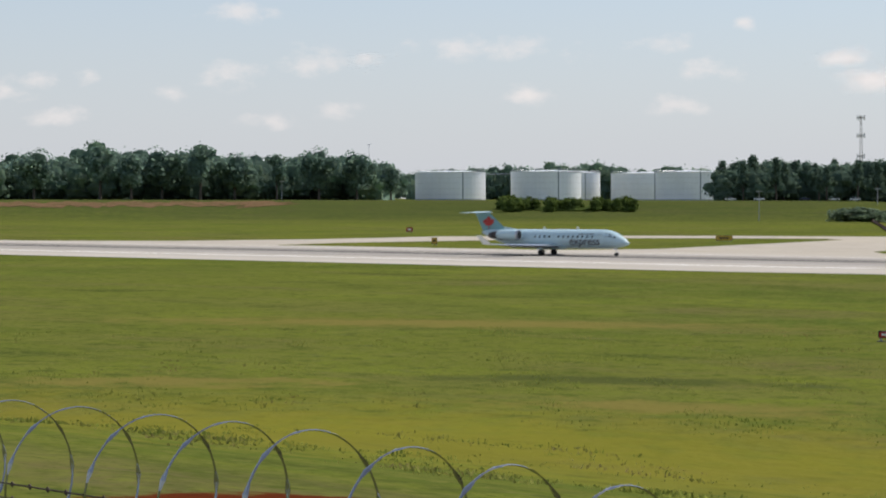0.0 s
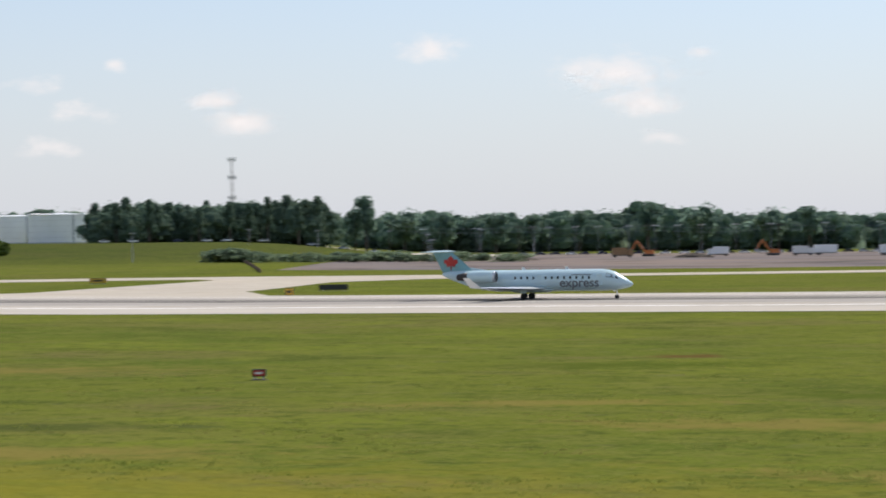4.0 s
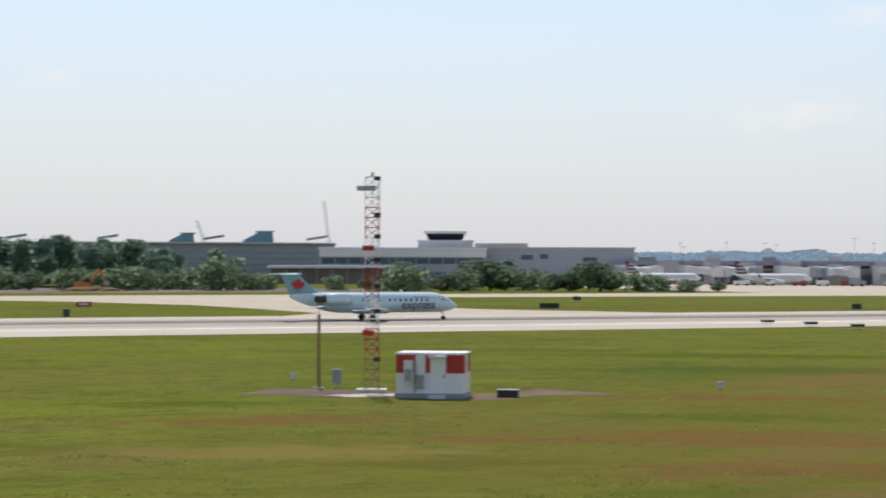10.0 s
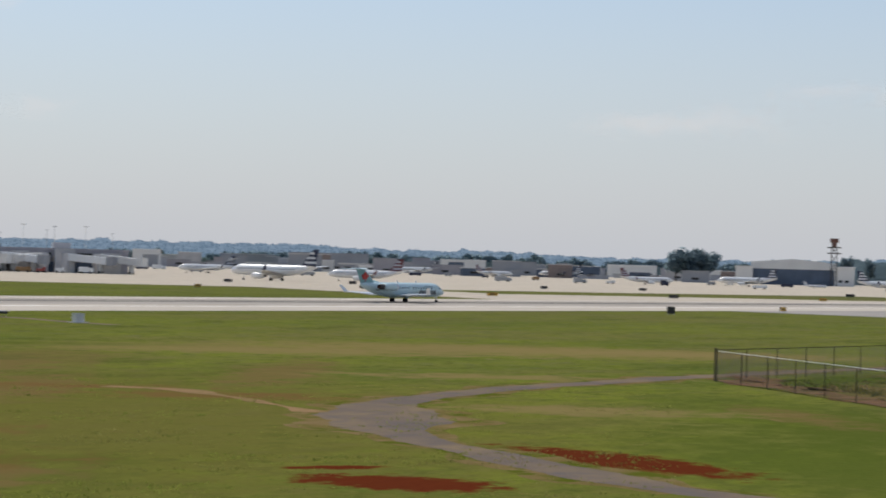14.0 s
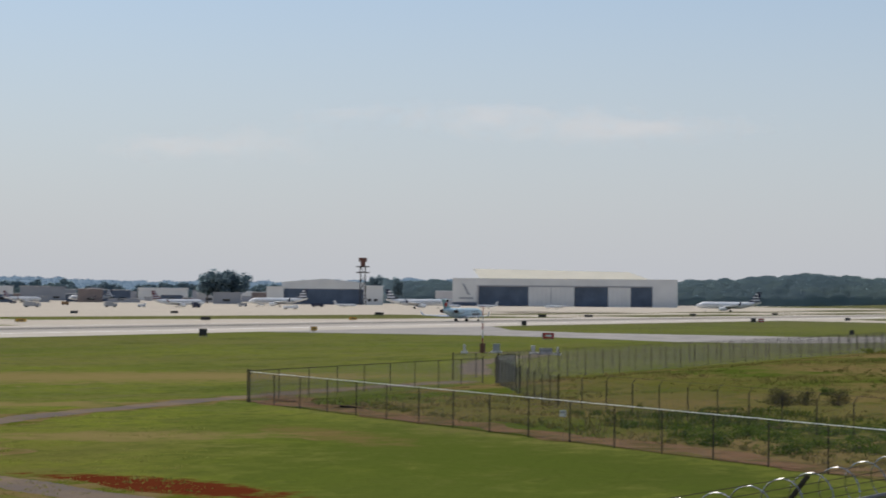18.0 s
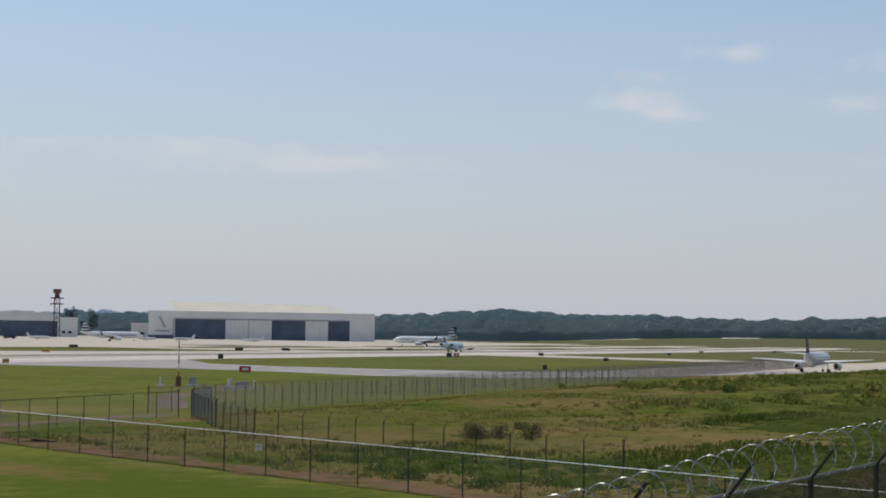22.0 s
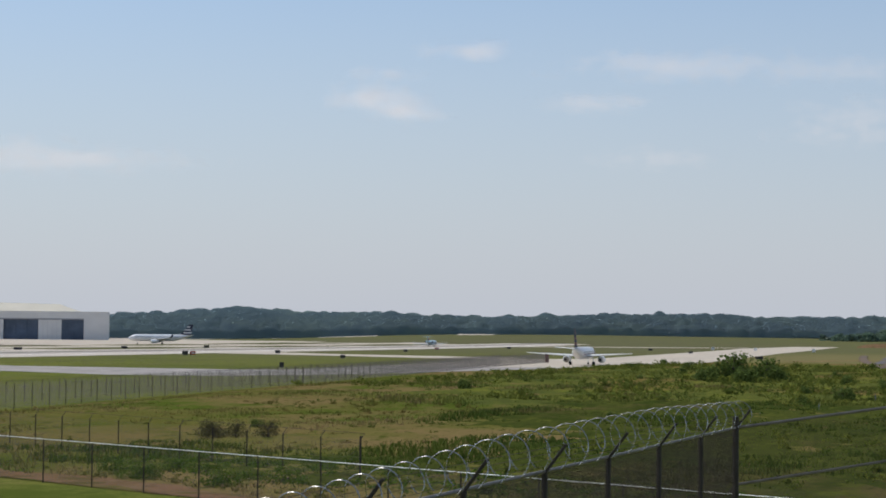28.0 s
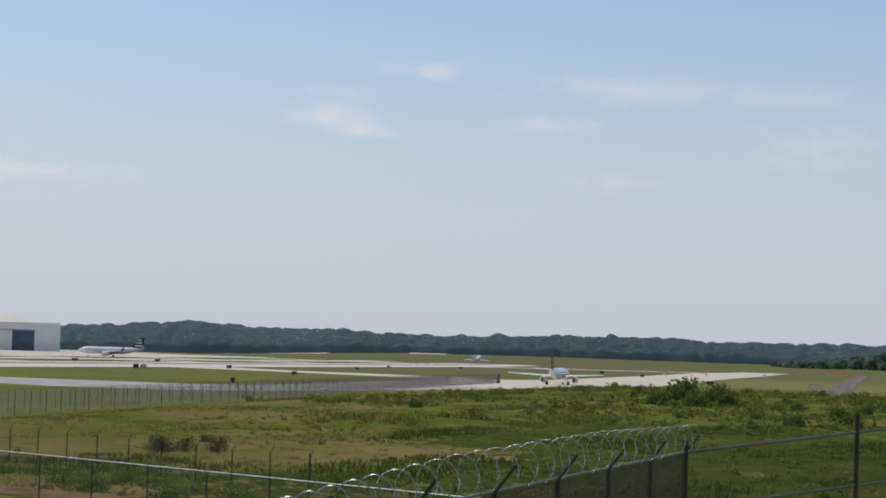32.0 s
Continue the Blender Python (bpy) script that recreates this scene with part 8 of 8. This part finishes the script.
# ---- bushes and weeds of the meadow ----
for x, y, h in ((352, 20, 5.4), (357, 15, 4.6), (347, 13, 3.4), (350, 25, 2.8), (361, 24, 3.0), (345, 18, 3.2), (281, 51, 1.9), (482, 50, 1.5), (528, 47, 2.1), (519, 44, 1.7), (462, 36, 2.3), (323, 47, 1.1), (410, 33, 1.9), (330, 2, 2.2), (300, -4, 2.3), (385, 4, 1.9), (280, 7, 1.6), (250, 2, 2.3), (262, -5, 2.2), (236, 6, 1.4), (243, 22, 1.1),
                (330, -8, 2.2), (350, 35, 1.4), (210, -12, 1.7), (163, 46, 1.0), (92, 14, 1.0), (99, 17, 0.9), (108, 12, 0.8), (195, 22, 0.9), (180, -18, 1.3), (160, -12, 1.3)):
    plant(BUSHES[tree_rng.randrange(2)], math.degrees(math.atan2(x, y)), math.hypot(x, y), h=h, squash=tree_rng.uniform(0.8, 1.2))

M_DEADBUSH = ramp_mat("dry_bush_leaves", [((0.125, 0.112, 0.052), None, 0, 0), ((0.10, 0.108, 0.038), (0.5, 0.5, 0.5), 0.45, 0.62)], leafy=0.4, island=0.3)
dull = make_tree("brown_bush", "dull brown half-dry bush in the meadow", 1.45, 2.3, "shrub", 51, 1300, 0.05, M_DEADBUSH)
dull.matrix_world = pose(145.8, 44.2, base_z(145.8, 44.2), 0, 0, 20)
for x, y, a in ((147.2, 43.0, 130), (149, 41.2, 200), (146.6, 45.0, 300)):
    copy_thing(dull, pose(x, y, base_z(x, y), 0, 0, a))
M_LUSH = ramp_mat("lush_leaves", [((0.086, 0.137, 0.022), None, 0, 0), ((0.111, 0.164, 0.027), (0.5, 0.5, 0.5), 0.45, 0.62)], leafy=0.5, island=0.3)
lush = make_tree("green_bush", "lush bright green bush by the fence", 0.6, 3.2, "shrub", 52, 1300, 0.055, M_LUSH)
lush.matrix_world = pose(111, 39, base_z(111, 39))
for x, y, a in ((107, 36.5, 80), (109, 33.5, 170), (113, 36, 250), (103, 31, 40), (104, 28, 140)):
    copy_thing(lush, pose(x, y, base_z(x, y), 0, 0, a))


def scrub(name, label, n, place, size, seed, leaf=M_SCRUBLEAF):
    """Low leafy clumps too many to count."""
    rng = np.random.default_rng(seed)
    V, F, c = [], [], 0
    for _ in range(n):
        x, y = place(rng)
        if leaf is not M_SCRUBLEAF and in_meadow(x, y) < 0.5:
            continue
        h = size * rng.uniform(0.4, 1.3)
        z = base_z(x, y)
        bl = [(x + rng.normal() * h * 0.5, y + rng.normal() * h * 0.5, z + h * q, h * rng.uniform(0.4, 0.7), h * 0.35) for q in (0.2, 0.4, 0.6)]
        v, f = leaf_cloud(rng, bl, 60, h * 0.12)
        V.append(v)
        F.append(f + c)
        c += len(v)
    return solid(name, arr_mesh(name, np.concatenate(V), np.concatenate(F), leaf), leaf, label, "scrub", kind="stuff")


scrub("low_scrub", "low green scrub dotted over the rough ground", 700, lambda g: (g.uniform(235, 520), 48 - 95 * g.uniform() ** 0.7), 1.5, 12)
scrub("low_scrub_near", "low green scrub near the fence", 520, lambda g: (g.uniform(85, 260), 20 - 60 * g.uniform() ** 0.8), 0.8, 13)
M_WEED = ramp_mat("dry_weeds", [((0.160, 0.158, 0.038), None, 0, 0), ((0.23, 0.18, 0.075), (0.05, 0.08, 1), 0.47, 0.6), ((0.062, 0.095, 0.018), (0.06, 0.09, 1), 0.5, 0.62)], leafy=0.4, island=0.3)
scrub("weed_clumps", "clumps of dry and green weeds in the meadow", 500, lambda g: (g.uniform(105, 300), g.uniform(-5, 75)), 0.38, 15, M_WEED)


def tufts(name, label, n, x0, x1, y0, y1, tall, material, seed, near, keep=lambda a, b: in_meadow(a, b) > 0.8, broad=0.035):
    """Tall grass as tufts of leaning blades, too many to count."""
    rng = np.random.default_rng(seed)
    x, y = x0 + (x1 - x0) * rng.uniform(size=n) ** near, rng.uniform(y0, y1, n)
    ok = np.array([keep(a, b) for a, b in zip(x, y)])
    x, y = x[ok], y[ok]
    z = np.array([base_z(a, b) for a, b in zip(x, y)])
    k = 7
    n = len(x)
    c = np.repeat(np.stack([x, y, z], 1), k, 0) + np.concatenate([rng.normal(size=(n * k, 2)) * 0.24, np.zeros((n * k, 1))], 1)
    patchy = 0.7 + 0.35 * np.sin(x * 0.11 + 1.3 * np.sin(y * 0.17)) + 0.25 * np.sin(y * 0.31 + x * 0.05)
    h = np.repeat(tall * np.clip(patchy, 0.35, 1.3), k) * rng.uniform(0.6, 1.25, n * k)
    a = rng.uniform(0, math.tau, n * k)
    w = (broad * rng.uniform(0.6, 1.5, n * k) * np.repeat(1 + x / 160, k))[:, None]
    side = np.stack([np.cos(a), np.sin(a), 0 * a], 1) * w
    lean = np.stack([rng.normal(size=n * k) * 0.22 * h, rng.normal(size=n * k) * 0.22 * h, h], 1)
    v = np.stack([c - side, c + side, c + lean + side * 0.35, c + lean - side * 0.35], 1).reshape(-1, 3)
    return solid(name, arr_mesh(name, v, np.arange(n * k * 4).reshape(-1, 4), material), material, label, "grass", kind="stuff")


def by_fence(g, near, far, start=0.0):
    """A place along the barrier fence, between two distances from it."""
    f, d = g.uniform(start, 1), near + (far - near) * g.uniform()
    return 131.5 - 62 * f + 0.803 * d, 78.6 - 83.7 * f - 0.595 * d


scrub("fence_weeds", "ragged tufts of weeds in the dry soil by the fence", 420, lambda g: by_fence(g, 3.8, 7.5), 0.26, 18, M_WEED)
scrub("lush_fence_weeds", "dense green weeds behind the barrier fence", 520, lambda g: by_fence(g, 8, 20, 0.32), 0.5, 19, M_LUSH)
M_OLIVE = ramp_mat("olive_weeds", [((0.133, 0.124, 0.031), None, 0, 0), ((0.171, 0.121, 0.046), (0.05, 0.08, 0.3), 0.47, 0.6), ((0.093, 0.124, 0.025), (0.08, 0.1, 0.3), 0.5, 0.62)], leafy=0.4, island=0.2)
scrub("olive_weeds", "dense olive-brown weeds in the middle of the meadow", 520, lambda g: ((lambda a, b: (203 + 30 * a + 12 * b, 44 + 13 * a - 7 * b))(g.uniform(-1, 1), g.uniform(-1, 1))), 0.42, 16, M_OLIVE)
scrub("edge_scrub", "tall green weeds along the far edge of the meadow", 420, lambda g: ((lambda f, e: (290 + 260 * f, 68 - 24 * f - 6 * math.sin(9 * f) * (1 - f) + 5 * e))(g.uniform(0, 1), g.normal())), 1.0, 17)
M_BLADE = ramp_mat("grass_blades", [((0.182, 0.159, 0.051), None, 0, 0), ((0.274, 0.202, 0.092), (0.022, 0.045, 1), 0.40, 0.53), ((0.121, 0.151, 0.027), (0.025, 0.06, 1), 0.50, 0.60), ((0.165, 0.151, 0.049), (0.2, 0.3, 1), 0.5, 0.64)], leafy=0.65, island=0.18)
tufts("meadow_tufts", "tall seeding meadow grass in brown and green", 18000, 78, 330, -30, 76, 0.32, M_BLADE, 41, 1.1)
M_RANKBLADE = ramp_mat("rank_grass_blades", [((0.094, 0.121, 0.024), None, 0, 0), ((0.149, 0.130, 0.050), (0.03, 0.05, 1), 0.50, 0.60), ((0.064, 0.097, 0.020), (0.06, 0.08, 1), 0.48, 0.60)], leafy=0.5, island=0.25)
tufts("rank_tufts", "rank dark green grass and weeds behind the fence", 15000, 66, 240, -46, 36, 0.5, M_RANKBLADE, 42, 1.3, lambda a, b: in_meadow(a, b) > 1.5 and b < 20 + 0.15 * (a - 80) + 4 * math.sin(a * 0.11))
tufts("fence_tufts", "lush green grass behind the barrier fence", 9000, 66, 155, -20, 76, 0.45, M_RANKBLADE, 43, 1.0, lambda a, b: 4.5 < in_meadow(a, b) < 27 + 4 * math.sin(0.3 * b) and b < 48 + 5 * math.sin(a * 0.5))
M_SCRUBBLADE = ramp_mat("scrub_grass_blades", [((0.165, 0.180, 0.042), None, 0, 0), ((0.205, 0.165, 0.065), (0.03, 0.05, 1), 0.50, 0.60), ((0.120, 0.150, 0.034), (0.05, 0.07, 1), 0.49, 0.60)], leafy=0.6, island=0.25)
tufts("scrub_tufts", "tall green grass among the scrub", 11500, 215, 520, -45, 62, 0.6, M_SCRUBBLADE, 44, 1.2, lambda a, b: b < 58 and a > 226 + 14 * math.sin(b * 0.13), 0.05)


def lawn_tufts(name, label, n, seed, tall):
    """Uneven tussocks in the mown grass before the fence, too many to count."""
    rng = np.random.default_rng(seed)
    az, r = np.radians(rng.uniform(-50, 58, n)), 42 + 95 * rng.uniform(size=n) ** 1.1
    x, y = r * np.sin(az), r * np.cos(az)
    lump = np.sin(x * 0.31 + 1.7 * np.sin(y * 0.23)) + np.sin(y * 0.47 + 1.3 * np.sin(x * 0.19) + 2) + 0.9 * np.sin(x * 0.9 + y * 0.7) + rng.normal(size=n) * 0.7
    ok = np.array([bool(q > 0.1) and in_meadow(a, b) < -3.0 for a, b, q in zip(x, y, lump)])
    x, y, lump = x[ok], y[ok], lump[ok]
    k, n = 5, len(x)
    c = np.repeat(np.stack([x, y, [base_z(a, b) - 0.02 for a, b in zip(x, y)]], 1), k, 0) + np.concatenate([rng.normal(size=(n * k, 2)) * 0.16, np.zeros((n * k, 1))], 1)
    h = np.repeat(tall * np.clip(0.45 + 0.35 * lump, 0.3, 1.3), k) * rng.uniform(0.6, 1.3, n * k)
    a = rng.uniform(0, math.tau, n * k)
    side = np.stack([np.cos(a), np.sin(a), 0 * a], 1) * (0.03 * rng.uniform(0.6, 1.5, n * k))[:, None]
    lean = np.stack([rng.normal(size=n * k) * 0.35 * h, rng.normal(size=n * k) * 0.35 * h, h], 1)
    v = np.stack([c - side, c + side, c + lean + side * 0.35, c + lean - side * 0.35], 1).reshape(-1, 3)
    return solid(name, arr_mesh(name, v, np.arange(n * k * 4).reshape(-1, 4), M_TUSSOCK), M_TUSSOCK, label, "grass", kind="stuff")


M_TUSSOCK = ramp_mat("tussock_blades", [((0.240, 0.260, 0.055), None, 0, 0), ((0.270, 0.225, 0.080), (0.06, 0.11, 1), 0.50, 0.62), ((0.150, 0.185, 0.036), (0.25, 0.3, 1), 0.5, 0.64)], leafy=0.7, island=0.2)
lawn_tufts("grass_tussocks", "uneven tussocks standing in the mown grass", 26000, 45, 0.085)
# the far end of the field
ribbon("service_road", [(640, -7), (760, -11), (900, -14), (1400, -29), (2100, -50)], 8, M_ASPHALT, "grey service road leading off across the grass", 0.06, 0.1, "road")
ribbon("riprap", [(512, -2), (560, -5), (640, -3), (760, -1), (980, -1.5)], 3.0, M_GRAVEL, "grey stone-lined ditch through the grass", 0.08, 0.5, "ditch")
ribbon("riprap", [(560, -6), (700, -10), (850, -12.6), (1150, -18), (1440, -25.6)], 3.2, M_GRAVEL, "grey stone-lined ditch beside the service road", 0.08, 0.5, "ditch")
blotch("bare_soil", 720, 8, 40, 5, 160, M_DRY, "brown washed-out gully in the grass", 21, 0.06)
bank = Geo()
rows_b = []
for k in range(13):
    az = 89.9 + 1.3 * k / 12
    hb = 3.6 * math.sin(math.pi * (k + 0.4) / 12.8) ** 0.6
    zk = base_z(polar(az, 1800).x, polar(az, 1800).y) - 0.3
    rows_b.append([tuple(polar(az, 1760, zk - 0.5)), tuple(polar(az, 1785, zk + hb * 0.7)), tuple(polar(az, 1800, zk + hb)), tuple(polar(az, 1840, zk))])
bank.rings(rows_b)
solid("clay_bank", bank, M_SOIL, "raw orange-red clay bank at the end of the field", "earth bank", kind="structure")
for az, r in ((88.8, 1240), (87.3, 1300), (86.2, 1350)):
    t = thing("equipment_shelter", "small white equipment shelter far off in the grass", "utility box", facing(az, r, base_z(polar(az, r).x, polar(az, r).y)), group="far shelters")
    part("case", Geo().box(-0.9, 0.9, -0.8, 0.8, 0, 1.5), M_WHITE, t)
    part("roof", Geo().box(-1.0, 1.0, -0.9, 0.9, 1.5, 1.62), M_PANEL, t)


# ---- small clouds, far behind everything ----
def cloud_mat(name, thick):
    m = bpy.data.materials.new(name)
    m.use_nodes = True
    nt = m.node_tree
    nt.nodes.clear()
    out = nt.nodes.new("ShaderNodeOutputMaterial")
    mix = nt.nodes.new("ShaderNodeMixShader")
    tr = nt.nodes.new("ShaderNodeBsdfTransparent")
    em = nt.nodes.new("ShaderNodeEmission")
    em.inputs[0].default_value = (1.0, 0.94, 0.92, 1)
    em.inputs[1].default_value = 0.92
    tc = nt.nodes.new("ShaderNodeTexCoord")
    oi = nt.nodes.new("ShaderNodeObjectInfo")
    add = nt.nodes.new("ShaderNodeVectorMath")
    add.operation = 'ADD'
    sc = nt.nodes.new("ShaderNodeVectorMath")
    sc.operation = 'SCALE'
    sc.inputs["Scale"].default_value = 5000.0
    cmb = nt.nodes.new("ShaderNodeCombineXYZ")
    nt.links.new(oi.outputs["Random"], cmb.inputs[0])
    nt.links.new(cmb.outputs[0], sc.inputs[0])
    nt.links.new(tc.outputs["Object"], add.inputs[0])
    nt.links.new(sc.outputs[0], add.inputs[1])
    mp = nt.nodes.new("ShaderNodeMapping")
    mp.inputs["Scale"].default_value = (1, 1, 1.9)
    nt.links.new(add.outputs[0], mp.inputs[0])
    n = nt.nodes.new("ShaderNodeTexNoise")
    n.inputs["Scale"].default_value, n.inputs["Detail"].default_value, n.inputs["Roughness"].default_value = 0.016, 7, 0.58
    nt.links.new(mp.outputs[0], n.inputs["Vector"])
    # distance from the middle, in the cloud's own proportions
    ln = nt.nodes.new("ShaderNodeVectorMath")
    ln.operation = 'LENGTH'
    uv = nt.nodes.new("ShaderNodeVectorMath")
    uv.operation = 'MULTIPLY_ADD'
    uv.inputs[1].default_value, uv.inputs[2].default_value = (2, 2, 2), (-1, -1, -1)
    flat = nt.nodes.new("ShaderNodeVectorMath")
    flat.operation = 'MULTIPLY'
    flat.inputs[1].default_value = (1, 0, 1)
    nt.links.new(tc.outputs["Generated"], uv.inputs[0])
    nt.links.new(uv.outputs[0], flat.inputs[0])
    nt.links.new(flat.outputs[0], ln.inputs[0])
    fall = nt.nodes.new("ShaderNodeMapRange")
    fall.inputs[1].default_value, fall.inputs[2].default_value, fall.inputs[3].default_value, fall.inputs[4].default_value = 0.0, 1.0, 0.24, -0.42
    nt.links.new(ln.outputs["Value"], fall.inputs[0])
    s = nt.nodes.new("ShaderNodeMath")
    s.operation = 'ADD'
    nt.links.new(n.outputs[0], s.inputs[0])
    nt.links.new(fall.outputs[0], s.inputs[1])
    r = nt.nodes.new("ShaderNodeMapRange")
    r.interpolation_type = 'SMOOTHSTEP'
    r.inputs[1].default_value, r.inputs[2].default_value, r.inputs[3].default_value, r.inputs[4].default_value = 0.34, 0.85, 0.0, thick
    nt.links.new(s.outputs[0], r.inputs[0])
    nt.links.new(r.outputs[0], mix.inputs[0])
    nt.links.new(tr.outputs[0], mix.inputs[1])
    nt.links.new(em.outputs[0], mix.inputs[2])
    nt.links.new(mix.outputs[0], out.inputs[0])
    return m


M_CLOUD, M_VEIL = cloud_mat("cloud", 0.62), cloud_mat("thin_cloud", 0.24)


def cloud(az, el, w, h, r=4700):
    """A cloud of w by h degrees on a gently bulging sheet."""
    k = 1.25 if az < -12 else 1.6
    W, Hh = r * math.tan(radians(w * k)) / 2, r * math.tan(radians(h * k)) / 2
    n = 8
    vs = [((2 * i / n - 1) * W, -0.08 * W * (1 - (2 * i / n - 1) ** 2) * (1 - (2 * j / n - 1) ** 2), (2 * j / n - 1) * Hh) for j in range(n + 1) for i in range(n + 1)]
    fs = [(j * (n + 1) + i, j * (n + 1) + i + 1, (j + 1) * (n + 1) + i + 1, (j + 1) * (n + 1) + i) for j in range(n) for i in range(n)]
    m_c = M_CLOUD if az < -12 else M_VEIL
    c = solid("cloud", mesh("cloud", vs, fs, m_c, True), m_c, "small pale summer cloud low in the hazy sky", "cloud", kind="structure")
    p = polar(az, r, at_el(el, r))
    c.matrix_world = pose(p.x, p.y, p.z, 0, 0, -az)
    c.visible_shadow = False
    return c


CLOUDS = [(-41.27, 5.08, 3.36, 1.01), (-34.73, 4.11, 6.04, 1.27), (-41.64, 3.46, 2.46, 1.27), (-39.35, 3.79, 3.36, 1.27), (-38.01, 3.89, 1.34, 0.63), (-30.28, 4.23, 2.24, 0.89),
          (-29.03, 3.51, 2.46, 1.01), (-33.77, 2.92, 2.01, 1.01), (-38.83, 2.53, 1.79, 0.89), (-47.4, 3.02, 1.79, 1.14), (-46.53, 3.32, 1.57, 0.63), (-45.3, 3.4, 0.9, 1.01),
          (-25.47, 3.79, 2.01, 0.89), (-24.82, 3.17, 2.01, 1.01), (-29.84, 2.64, 2.69, 0.89), (-43.19, 3.0, 1.34, 0.76), (-40.54, 2.24, 2.46, 0.76), (-46.11, 2.37, 2.69, 0.76),
          (-28.11, 4.75, 0.9, 0.63), (-19.77, 5.06, 2.46, 1.14), (-24.79, 3.16, 2.24, 1.01), (-28.21, 4.74, 0.9, 0.51), (-25.46, 3.83, 1.57, 0.76), (-33.79, 2.92, 1.79, 0.76),
          (-19.92, 5.15, 2.46, 1.27), (-15.25, 4.4, 4.48, 1.78), (-14.37, 3.57, 3.13, 1.27), (-25.75, 3.82, 2.24, 0.89), (-24.89, 3.25, 2.69, 1.01), (-4.8, 3.89, 2.01, 1.01),
          (-5.0, 4.7, 1.34, 0.63), (-13.79, 2.66, 1.79, 0.63), (-14.82, 4.33, 4.92, 1.4), (-14.17, 3.6, 3.36, 1.27), (-4.38, 3.81, 2.91, 1.14), (-2.07, 4.29, 2.69, 0.89),
          (-4.81, 4.71, 1.34, 0.63), (-12.76, 4.84, 1.34, 0.63), (2.59, 5.98, 2.46, 1.01), (3.78, 6.29, 4.92, 1.9), (12.08, 6.16, 7.39, 1.78), (7.79, 4.92, 4.92, 1.27),
          (-4.38, 3.79, 3.13, 1.01), (-1.96, 4.31, 2.69, 0.76), (-4.96, 4.67, 1.34, 0.63), (14.69, 5.01, 2.69, 0.89), (14.14, 6.44, 8.06, 1.78), (10.75, 6.24, 4.03, 1.27),
          (9.13, 4.93, 3.58, 1.14), (14.86, 5.04, 2.24, 0.76), (17.98, 4.78, 2.01, 0.76), (39.4, 6.44, 3.13, 1.14), (36.89, 3.87, 4.92, 1.27), (39.52, 6.47, 2.69, 1.01),
          (37.48, 4.03, 5.82, 1.14), (41.06, 3.75, 2.69, 0.76), (59.42, 3.95, 4.48, 1.27), (66.03, 4.78, 6.71, 0.76), (57.12, 3.75, 4.48, 1.01), (68.23, 4.26, 5.82, 0.89),
          (68.46, 4.41, 9.4, 0.89), (57.32, 3.88, 4.48, 0.63), (61.74, 4.76, 3.58, 0.63), (76.97, 6.2, 2.69, 1.01), (77.99, 5.83, 2.46, 0.89), (65.42, 4.6, 8.51, 1.01),
          (80.1, 7.41, 1.79, 0.63), (69.89, 4.42, 4.48, 0.63), (78.08, 5.84, 2.24, 0.76), (79.7, 7.39, 3.13, 0.76), (85.33, 7.07, 6.27, 1.01), (83.14, 6.02, 3.58, 0.63),
          (77.47, 6.17, 3.13, 0.89), (77.61, 6.77, 2.69, 0.63), (84.96, 6.98, 6.27, 1.01), (89.08, 6.87, 6.71, 1.14), (83.04, 6.01, 4.03, 0.63), (89.98, 5.7, 4.92, 1.14),
          (77.96, 5.79, 2.01, 0.76), (77.2, 6.14, 2.69, 0.89), (79.79, 7.35, 2.46, 0.63), (84.41, 4.6, 4.48, 0.76), (89.55, 5.18, 4.48, 0.76)]
for az, el, w, h in CLOUDS:
    cloud(az, el, w, h)


# ---- what moves ----
JET_X = [(0, -169.0), (2, -130.0), (4.5, -67.0), (5, -53.0), (5.5, -38.0), (6, -22.0), (6.5, -5.5), (7, 11.5), (7.5, 29.0), (8, 47.5), (8.5, 66.0), (9, 86.0),
         (9.5, 106.0), (10.5, 148.0), (11.5, 193.0), (12, 216.0), (12.5, 240.0), (13, 264.0), (13.5, 289.0), (14, 315.0), (14.5, 341.0), (16.5, 453.0),
         (19, 608.0), (21, 741.0), (23, 889.0), (26, 1127.0), (29, 1392.0), (30, 1485.0), (31, 1583.0), (32, 1682.0)]


def motions():
    rows = []
    for t, x in JET_X:
        lift = 0.0 if t < 30 else (t - 30) ** 1.5 * 0.8
        nose = 0.0 if t < 28 else min(8.0, (t - 28) * 2.4)
        rows.append((t, pose(x, RWY, base_z(x, RWY) + CROWN + 0.03 + lift, 0, -nose, 0)))
    walk(jet, rows)
    taxi = [(0, 404, 50), (10, 424, 57), (18, 449, 64.2), (20, 459.5, 66.2), (21, 468, 67.5), (22, 477.5, 67.9), (24, 490, 67.6), (26, 511.5, 67.4), (29, 542.5, 67.4), (32, 583.5, 67.4)]
    rows = []
    for i, (t, x, y) in enumerate(taxi):
        x1, y1 = taxi[min(i + 1, len(taxi) - 1)][1:]
        x0, y0 = taxi[max(i - 1, 0)][1:]
        rows.append((t, pose(x, y, base_z(x, y) + 0.03, 0, 0, math.degrees(math.atan2(y1 - y0, x1 - x0)) - 1)))
    walk(taxi_jet, rows)


motions()
